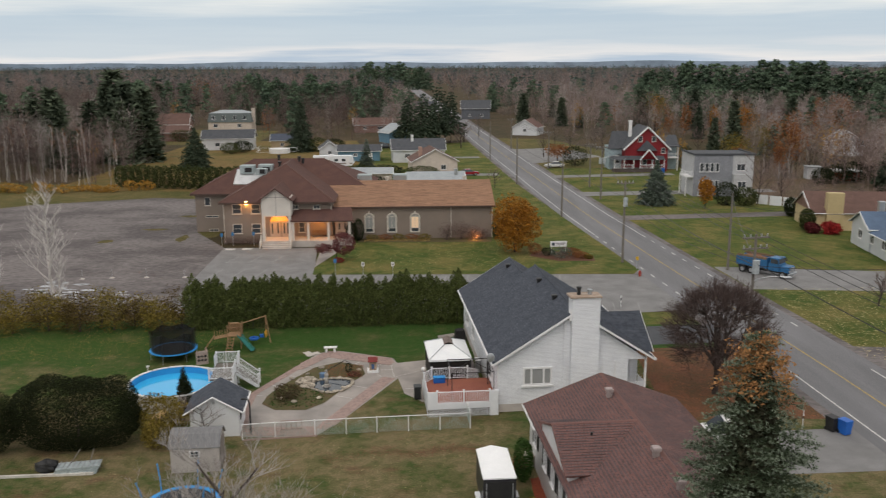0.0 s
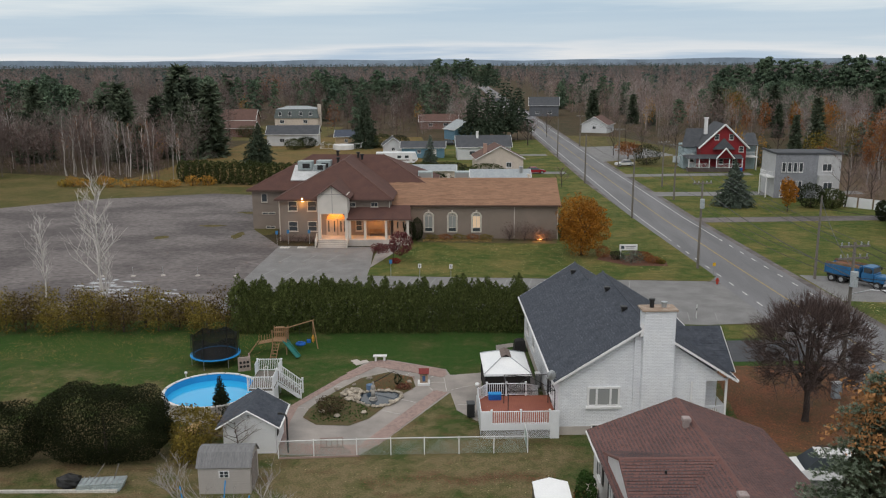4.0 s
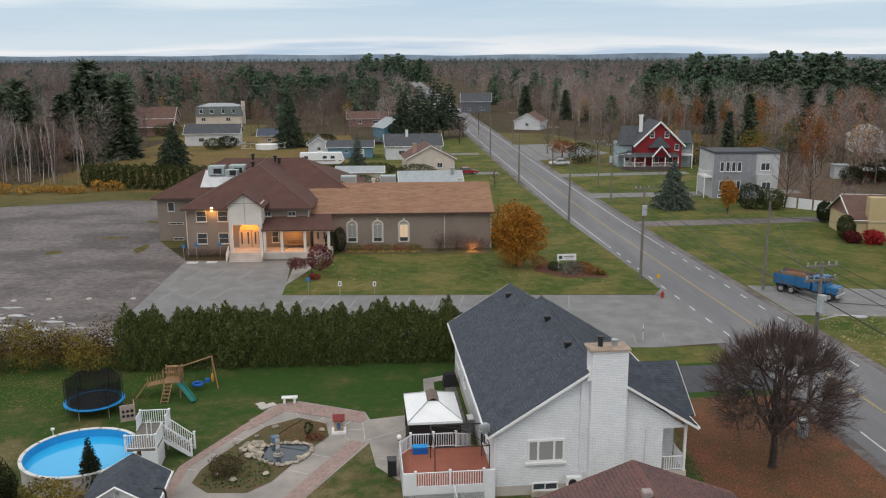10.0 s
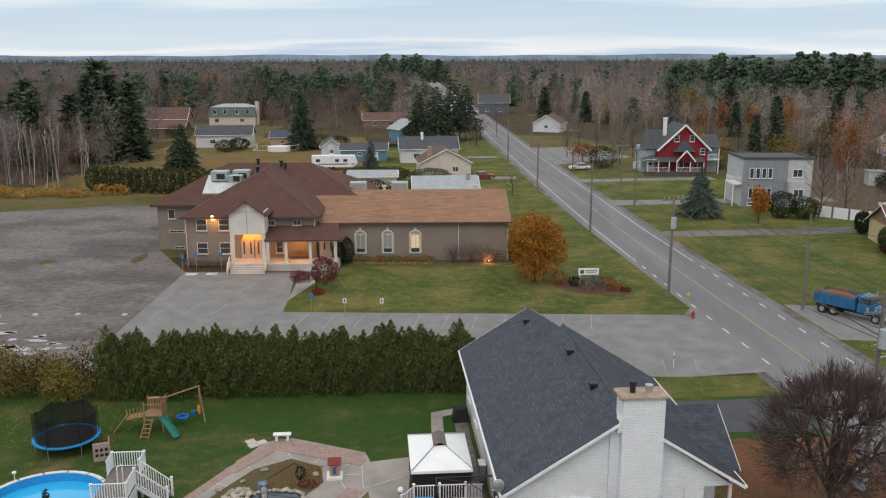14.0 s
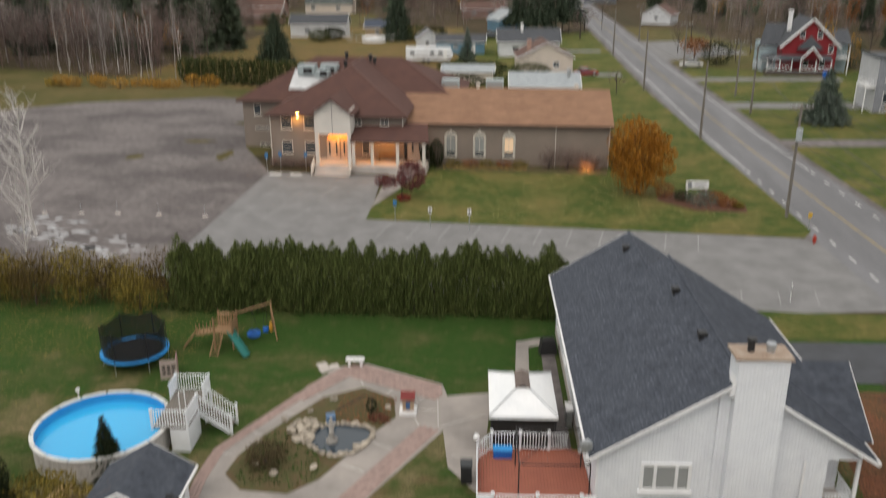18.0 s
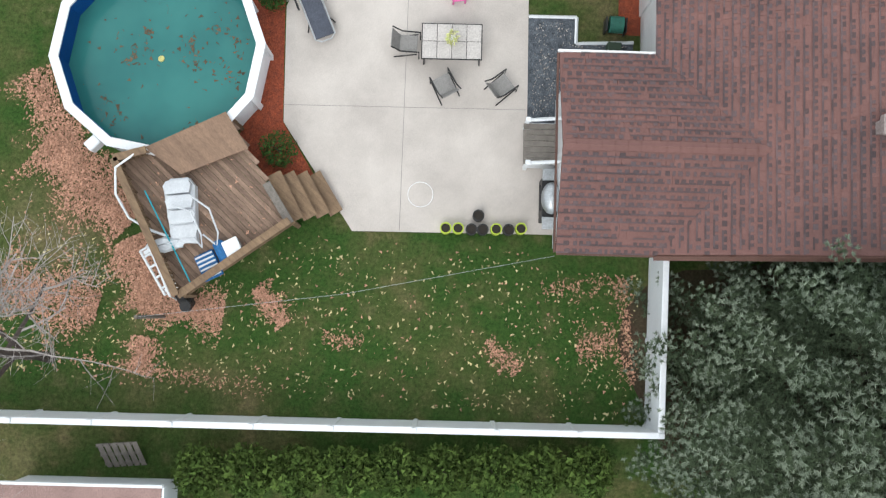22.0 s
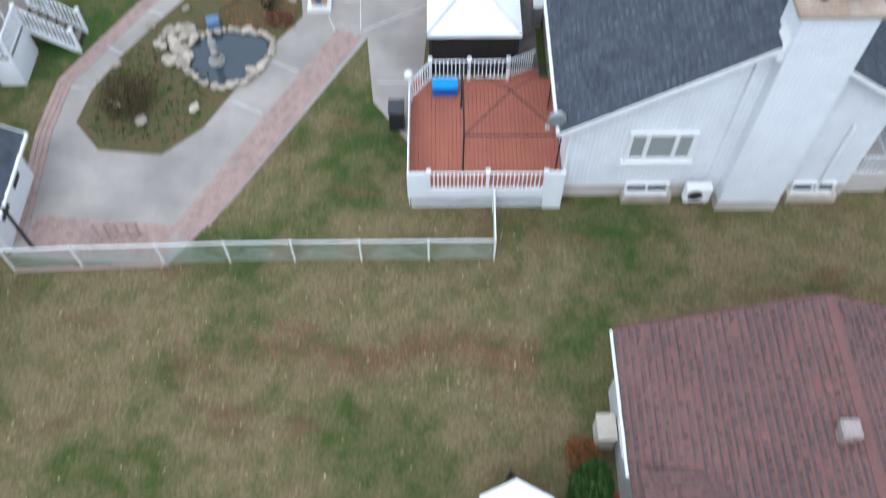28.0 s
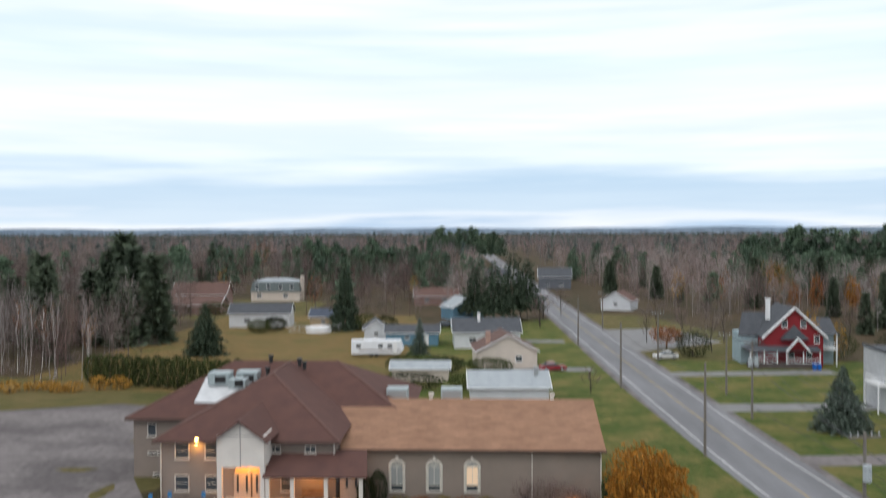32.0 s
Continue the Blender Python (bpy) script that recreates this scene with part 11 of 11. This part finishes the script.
# east side: cream bungalow, blue-roofed houses
CB = gable_house("cream_bungalow", "cream bungalow with a brown roof and wide chimney", 68.0, 103.2, -8, 14.0, 9.0, 2.9, 2.5, mat("cream_stucco", (0.55, 0.44, 0.26), (0.5, 0.4, 0.24), 1), BROWN_ROOF, windows=[("s", -4.5, 0.6, 1.4, 0.5), ("s", 3, 2.0, 1.8, 1.2)])
part("chimney", Geo().box(-4.0, -4.3, 2.9, 2.4, 1.3, 5.8), mat("cream_brick", (0.5, 0.4, 0.22), (0.45, 0.36, 0.2), 2), CB)
part("side_gable", Geo().add([(-7.03, -4.5, 2.9), (-7.03, 4.5, 2.9), (-7.03, 0, 5.4)], [(0, 2, 1), (0, 1, 2)]), mat("pink_gable", (0.5, 0.33, 0.27), None, 2), CB)
gable_house("blue_roofed_cottage", "white cottage with a blue shingle roof", 65.6, 86.9, -8, 8.6, 6.6, 3.3, 1.7, WSID, SHINGLE_BLUE, windows=[("w", 0, 1.9, 1.4, 1.2)], chimney=(-1.0, 2.2, 0.8, 6.0, STEEL))
BR = gable_house("blue_roofed_house", "grey house with a blue roof and white porch", 64.9, 79.9, -8, 9.0, 6.6, 2.8, 1.5, WSID, SHINGLE_BLUE, along_x=False, windows=[("w", -1, 1.9, 1.6, 1.2), ("w", 3, 1.9, 1.2, 1.2)])
part("porch_floor", Geo().span(-4.4, -5.6, 0.5, 1.6, -3.3, 0.8), WHITE, BR)
part("lattice", Geo().span(-4.4, -5.6, 0.02, 1.6, -5.5, 0.12).span(-4.4, -5.6, 0.22, 1.6, -5.5, 0.36).span(-4.4, -5.5, 0.02, -4.3, -3.3, 0.5), WHITE, BR)
part("side_store", Geo().span(4.0, -5.4, 0, 5.6, -3.0, 2.6), WSID, BR)
railing(BR, -4.3, -5.5, 1.5, -5.5, 0.8, 0.9, 0.22, WHITE)
for x in (-4.3, 1.6, 4.3):
    post(BR, x, -5.5, 0, 2.75, 0.2, WHITE)
part("porch_roof", Geo().slab([(-4.9, -6.0, 2.55), (0, -6.0, 4.1), (0, -3.2, 4.1), (-4.9, -3.2, 2.55)], 0.15).slab([(0, -6.0, 4.1), (4.9, -6.0, 2.55), (4.9, -3.2, 2.55), (0, -3.2, 4.1)], 0.15), SHINGLE_BLUE, BR)
part("porch_gable", Geo().add([(-4.6, -5.9, 2.62), (4.6, -5.9, 2.62), (0, -5.9, 4.0)], [(0, 1, 2), (2, 1, 0)]), WSID, BR)
SB = gable_house("blue_roofed_bungalow", "white bungalow with blue roof and dormer", 64.5, 48.5, -12, 12.0, 13.0, 3.0, 3.4, WSID, SHINGLE_BLUE, along_x=False, windows=[("w", -3, 1.9, 1.4, 1.2), ("w", 1.5, 1.9, 1.4, 1.2)])
part("dormer", Geo().box(-3.6, 1, 4.9, 1.8, 1.5, 1.6), WSID, SB), part("dormer_roof", Geo().slab([(-5.0, 0.0, 5.6), (-2.4, 0.0, 5.6), (-2.4, 1.0, 6.3), (-5.0, 1.0, 6.3)], 0.1).slab([(-2.4, 2.0, 5.6), (-5.0, 2.0, 5.6), (-5.0, 1.0, 6.3), (-2.4, 1.0, 6.3)], 0.1), SHINGLE_BLUE, SB)
window(SB, -4.5, 1, 4.9, 0.7, 1.0, "w", WHITE, 1)
part("verandah_roof", Geo().slab([(-8.6, -6.5, 2.7), (-6.2, -6.5, 3.3), (-6.2, 5.0, 3.3), (-8.6, 5.0, 2.7)][::1], 0.12), SHINGLE_BLUE, SB)
for y in (-6, -2, 2, 4.8):
    post(SB, -8.4, y, 0, 2.7, 0.15, WHITE)
GT = thing("corner_gazebo", "blue-roofed garden gazebo with dark green posts", "gazebo", 56.6, 56.2, 0)
part("roof", Geo().cyl(0, 0, 2.7, 4.6, 2.4, 8, 0.05), SHINGLE_BLUE, GT)
DG = mat("dark_green_paint", (0.02, 0.05, 0.055), None, 3)
for k in range(8):
    a = 2 * math.pi * k / 8
    post(GT, 1.9 * math.cos(a), 1.9 * math.sin(a), 0, 2.7, 0.13, DG, False)
    b = 2 * math.pi * (k + 1) / 8
    railing(GT, 1.9 * math.cos(a), 1.9 * math.sin(a), 1.9 * math.cos(b), 1.9 * math.sin(b), 0.3, 0.9, 0.2, DG)
part("floor", Geo().cyl(0, 0, 0, 0.3, 2.1, 8), WOOD, GT)
LW = thing("white_board_fence", "long white board fence round a back yard", "fence", 0, 0, 0)
for (x0, y0), (x1, y1) in (((62, 125.4), (69, 118.4)), ((69, 118.4), (78, 114.2)), ((80, 112.6), (90, 111)), ((73, 128), (96, 122))):
    n = int(math.hypot(x1 - x0, y1 - y0) / 2.2)
    for k in range(n):
        f = (k + 0.5) / n
        part("panel", Geo().box(x0 + (x1 - x0) * f, y0 + (y1 - y0) * f, 0.85, 2.15, 0.08, 1.7, math.degrees(math.atan2(y1 - y0, x1 - x0))), WHITE_VINYL, LW)
PF = thing("far_pool_fence", "white railing round a distant pool", "fence", 0, 0, 0)
for (x0, y0), (x1, y1) in (((-44, 218), (-33, 219)), ((-44, 218), (-44, 226)), ((-33, 219), (-32, 227))):
    railing(PF, x0, y0, x1, y1, 0.6, 1.3, 1.2, WHITE)
rp = thing("round_pool", "distant round above-ground pool", "pool", -38, 223, 0)
part("wall", Geo().cyl(0, 0, 0, 1.3, 3.0, 24), WHITE, rp)
bins = [(28.5, 27.6, BLUE_PLASTIC, "blue recycling wheelie bin by the road"), (27.9, 28.2, BLACK, "black wheelie bin by the road")]
for x, y, m, lab in bins:
    o = thing("wheelie_bin", lab, "bin", x, y, 0.02, 20, "roadside bins")
    part("body", Geo().add([(-0.26, -0.3, 0.05), (0.26, -0.3, 0.05), (0.26, 0.3, 0.05), (-0.26, 0.3, 0.05), (-0.31, -0.38, 1.0), (0.31, -0.38, 1.0), (0.31, 0.38, 1.0), (-0.31, 0.38, 1.0)], [(3, 2, 1, 0), (0, 1, 5, 4), (1, 2, 6, 5), (2, 3, 7, 6), (3, 0, 4, 7), (4, 5, 6, 7)]), m, o)
    part("lid", Geo().box(0, 0, 1.04, 0.68, 0.82, 0.07, 0, 0.02), m, o)
    for s in (-1, 1):
        part("wheel", Geo().cyl(0, 0, -0.03, 0.03, 0.12, 12), BLACK, o).matrix_basis = pose(0.24 * s, 0.32, 0.12, 0, 90, 0)
BAGW = mat("pale_bag", (0.42, 0.4, 0.4), (0.3, 0.28, 0.29), 4, 0.6, 0.4, 10)
rnd = random.Random(6)
for k in range(11):
    o = thing("leaf_bag", "full leaf bag waiting at the kerb", "bag", 28.7 + rnd.uniform(-0.35, 0.35) + 0.05 * k, 21.0 - 0.5 * k, 0.02, rnd.uniform(0, 360), "leaf bags")
    part("bag", Geo().ball(0, 0, 0.3, 0.38, 0.3, 0.32, 10, 0.12, rnd), BLACK if k in (4, 6, 9, 10) else BAGW, o), part("knot", Geo().cyl(0, 0, 0.55, 0.72, 0.05, 6, 0.1), BLACK if k in (4, 6, 9, 10) else BAGW, o)
for x, y in ((26.0, 28.6), (29.8, 21.6), (20.8, 59.5)):
    o = thing("driveway_marker", "thin striped snow marker stake", "stake", x, y, 0, 0, "marker stakes")
    part("stake", Geo().cyl(0, 0, 0, 1.4, 0.03, 6), WHITE, o), part("band", Geo().cyl(0, 0, 0.8, 1.0, 0.034, 6), BLACK, o)
setting("bare_yard", Geo().sheet([(62, 126), (69, 119.4), (78, 115.2), (98, 108), (112, 110), (112, 182), (70, 182), (66, 150)], 0.013), mat("yard_litter", (0.13, 0.085, 0.05), (0.075, 0.06, 0.035), 0.12, 0.95, 0.6, 4, fine_amt=0.5), "brown leaf-strewn ground under yard trees", "ground")
# trees about the town
conifer("blue_spruce", "broad blue-green spruce on a lawn", 43.7, 125.6, 8.2, 3.7, 30, 22, 0.22, SPRUCE, 52, base=0.03)
conifer("dark_spruce", "tall dark green spruce in the field", -53.1, 185.5, 10.5, 4.6, 26, 18, 0.32, CONIFER, 53, base=0.03, power=0.9)
conifer("dark_spruce", "tall dark green spruce behind the field", -32.3, 227, 17, 4.6, 30, 18, 0.35, CONIFER, 54, base=0.03, power=0.75)
conifer("blue_spruce", "small blue-green spruce by a garage", -11.4, 187, 7.4, 2.2, 18, 14, 0.22, SPRUCE, 55, base=0.03)
for i, (x, y, h, r) in enumerate(((4, 240, 17, 4.5), (9, 246, 19, 5), (13, 252, 17, 4.5), (-1, 250, 15, 4))):
    conifer("dark_pine", "tall dark pines by the road", x, y, h, r, 16, 16, 0.45, CONIFER, 56 + i, "roadside pines", base=0.2, power=0.5)
for i, (x, y) in enumerate(((15.2, 234), (17.5, 255), (16.6, 148.0), (11.5, 258))):
    bare_tree("bare_maple", "round bare maple by the road", x, y, 80 + i, 5.5 if y > 200 else 3.4, 1.0, 3.6 if y > 200 else 1.8, 10, 3, 0.8, 0.2 if y > 200 else 0.1, True, BARK, TWIG_RED if i != 3 else TWIG)
hr = random.Random(31)
FAR_HEDGE = leaf_mat("far_hedge_leaf", (0.042, 0.056, 0.018), (0.06, 0.072, 0.024))
for k in range(18):
    f = k / 17
    shrub("far_hedge_shrub", "dark cedar hedge beyond the car park", -61.5 + 29 * f, 155 - 8 * f, 1.35, 1.3, hr.uniform(4.6, 5.2), 1500, 0.16, FAR_HEDGE, 400 + k, "far hedge", lobes=0.05, fill=0.25)
for k in range(12):
    shrub("yellow_far_shrub", "yellow shrub at the edge of the woods", -84 + 2.6 * k + hr.uniform(-0.8, 0.8), 148 + hr.uniform(-1.5, 2), 1.6, 1.2, hr.uniform(1.2, 2.2), 320, 0.18, leaf_mat("gold_leaf", (0.32, 0.22, 0.03), (0.2, 0.14, 0.03)) if k == 0 else bpy.data.materials["gold_leaf"], 430 + k, "woodland edge shrubs")
for k, (x, y, rx, h) in enumerate(((-52, 222, 3.0, 3.2), (-49, 226, 3.0, 3.4), (-27, 226, 3.2, 4.2), (-22, 224, 3.0, 4.0), (-12, 166, 4.0, 3.0), (-6, 166, 4.0, 3.0), (2, 166.5, 4.0, 2.6), (-85, 258, 5.0, 3.6), (-75, 262, 5.0, 4.0), (-10, 151, 5, 2.6), (0, 151.5, 5, 2.4), (56.0, 124.0, 2.5, 4.2), (59.4, 123.4, 2.2, 3.4), (62.5, 111.8, 1.2, 3.2), (59.5, 99.6, 1.2, 3.4), (84, 92, 3.5, 3.2), (82, 84, 3.2, 2.8), (90, 98, 4, 4), (78, 100, 2.6, 2.4), (40.5, 185, 3.4, 5.0), (66, 182, 4.0, 5.5), (75, 178, 4.0, 5.5))):
    shrub("dense_hedge", "dense dark green hedge in a yard", x, y, rx, min(rx, 2.0), h, 2600, 0.14, CEDAR_DARK if k % 2 else FAR_HEDGE, 450 + k, "yard hedges", lobes=0.08)
for k, (x, y, rx, h, m) in enumerate(((50.6, 119.4, 1.4, 5.6, ORANGE_LEAF), (61.8, 96.6, 1.4, 1.9, mat("bright_red_leaf", (0.35, 0.02, 0.02), (0.25, 0.02, 0.02), 1, island=0.4)), (59.4, 97.6, 1.1, 1.6, RED_LEAF), (90, 287, 7.0, 15, YELLOW_LEAF), (83, 160, 4.4, 13, RUST_LEAF), (106, 245, 5.0, 13, ORANGE_LEAF), (76, 172, 3.6, 9, YELLOW_LEAF), (-115, 470, 8, 19, RUST_LEAF), (38, 196, 3.5, 4.5, RUST_LEAF), (127, 224, 4.5, 16, RUST_LEAF), (103, 262, 2.4, 11, ORANGE_LEAF), (114, 150, 3.4, 13, RUST_LEAF), (95, 300, 3.2, 13, ORANGE_LEAF))):
    shrub("autumn_tree", "autumn-coloured tree with thinning leaves", x, y, rx, rx * 0.9, h, 1500, 0.2, m, 480 + k, "", "tree", 0.25 * h if h > 4 else 0, 0.25, 0.6)
for k, (x, y, h) in enumerate(((61.9, 124.2, 11), (46, 192, 9), (42, 200, 9), (52, 205, 10), (36, 206, 8), (89.8, 113.5, 16), (91.5, 114.5, 15), (88.4, 114, 14), (97, 97, 12), (94, 104, 10), (48, 58.5, 4), (112, 286, 17), (23, 262, 9), (45, 240, 9), (60, 250, 10), (70, 230, 10), (78, 205, 9))):
    bare_tree("bare_tree", "leafless grey-brown tree beside the houses", x, y, 500 + k, h * 0.75, 0.8, h * 0.4, 12, 3, 0.9, 0.12, True, BIRCH if 85 < y < 115 or y == 286 else BARK, TWIG if k % 2 else TWIG_RED, start=0.2, group="bare trees in yards")
for k, (x, y, h) in enumerate(((92, 76, 11), (98, 70, 12), (88, 64, 8), (80, 84, 9))):
    conifer("dark_spruce", "dark spruce behind the eastern houses", x, y, h, h * 0.28, 18, 14, 0.3, CONIFER, 520 + k, "eastern spruces", base=0.03)
for k in range(26):
    a = hr.uniform(0, 1)
    bare_tree("edge_birch", "thin pale birch at the wood's edge", -92 + 30 * a, 168 - 10.5 * a + hr.uniform(-4, 2), 540 + k, hr.uniform(9, 14), 0.4, 2.2, 10, 3, 1.2, 0.085, True, WHITE_BARK if k % 3 == 0 else BIRCH, TWIG if k % 3 else RUST_LEAF, start=0.5, group="edge birches")
# yards behind the white board fence
for k, (x, y, h) in enumerate(((97.3, 123.5, 14), (98.6, 124.6, 13), (96.2, 125.0, 12), (99.6, 122.8, 15), (101.5, 126, 13), (104, 121, 14))):
    bare_tree("yard_birch", "pale birch clump behind the board fence", x, y, 600 + k, h, 0.35, 2.2, 10, 3, 1.2, 0.12, True, WHITE_BARK, TWIG if k % 2 else RUST_LEAF, start=0.35, group="yard birches")
conifer("dark_spruce", "dark spruce behind the board fence", 97.4, 142.4, 14, 4.4, 26, 18, 0.34, CONIFER, 610, base=0.03)
conifer("blue_spruce", "blue-green spruce behind the apartment block", 99, 205, 9, 4.0, 22, 16, 0.34, SPRUCE, 611, base=0.03)
for k, (x, y, rx, h) in enumerate(((89.7, 150, 3.0, 4.2), (94, 151, 3.2, 4.6), (86, 149, 2.6, 3.6), (99, 152, 3.0, 4.0), (104, 140, 3.0, 3.6), (90, 131, 2.2, 2.4))):
    shrub("dense_hedge", "dense dark green hedge in a yard", x, y, rx, 1.8, h, 2600, 0.14, CEDAR_DARK, 620 + k, "yard hedges", lobes=0.1)
for k, (x, y, h, m) in enumerate(((83, 158, 12, RUST_LEAF), (79, 163, 11, YELLOW_LEAF), (88, 168, 10, GOLD_LEAF), (107, 247, 11, ORANGE_LEAF), (100, 252, 9, ORANGE_LEAF), (137, 192, 13, GOLD_LEAF), (158, 248, 14, GOLD_LEAF), (121, 226, 15, RUST_LEAF), (108, 176, 9, RUST_LEAF), (77, 150, 8, RUST_LEAF))):
    o = thing("autumn_birch", "birch with thinning orange-brown leaves", "tree", x, y, 0, 40 * k, "autumn birches")
    L = limb_set(random.Random(640 + k), h * 0.9, 0.5, 3, h * 0.22, 12, 1.0, 0.12, 0, (3, 4), True, 0.3)
    part("trunk", limbs_geo(L, 4, 1), BIRCH, o), part("branch", limbs_geo(L, 3, 9, 2), TWIG_RED, o)
    rs = np.random.RandomState(650 + k)
    ends = np.array([q for pts, _, _, lev in L if lev >= 2 for q in pts[1:]])
    pick = ends[rs.randint(0, len(ends), 1100)] + rs.normal(0, 0.3, (1100, 3))
    part("crown", tri_mesh("crown", leaf_cloud(pick, 0.14, rs), m), m, o)
for k in range(34):
    x, y = 68 + 44 * ((k * 0.618) % 1), 128 + 60 * ((k * 0.381) % 1)
    if in_woods(x, y) or (x < 80 and y > 165):
        continue
    bare_tree("yard_tree", "leafless brown tree in a back yard", x, y, 670 + k, 6 + 4 * ((k * 0.77) % 1), 0.8, 3.2, 11, 3, 0.9, 0.11, True, BARK, (TWIG, TWIG_RED)[k % 2], start=0.2, group="bare trees in yards")
TS = thing("tool_shed", "small white shed among dark hedges", "shed", 88, 158, 0, -10)
part("wall", Geo().span(-1.4, -1.4, 0, 1.4, 1.4, 2.6), WSID, TS), part("roof", Geo().span(-1.6, -1.6, 2.6, 1.6, 1.6, 2.8), PALE_ROOF, TS)
CS = thing("red_shelter", "low red shelter with a white roof", "shed", 94, 155, 0, -10)
part("wall", Geo().span(-2.6, -1.5, 0, 2.6, 1.5, 1.9), mat("shelter_red", (0.3, 0.05, 0.03), None, 2), CS), part("roof", Geo().span(-2.8, -1.8, 1.9, 2.8, 1.8, 2.3), WHITE, CS)
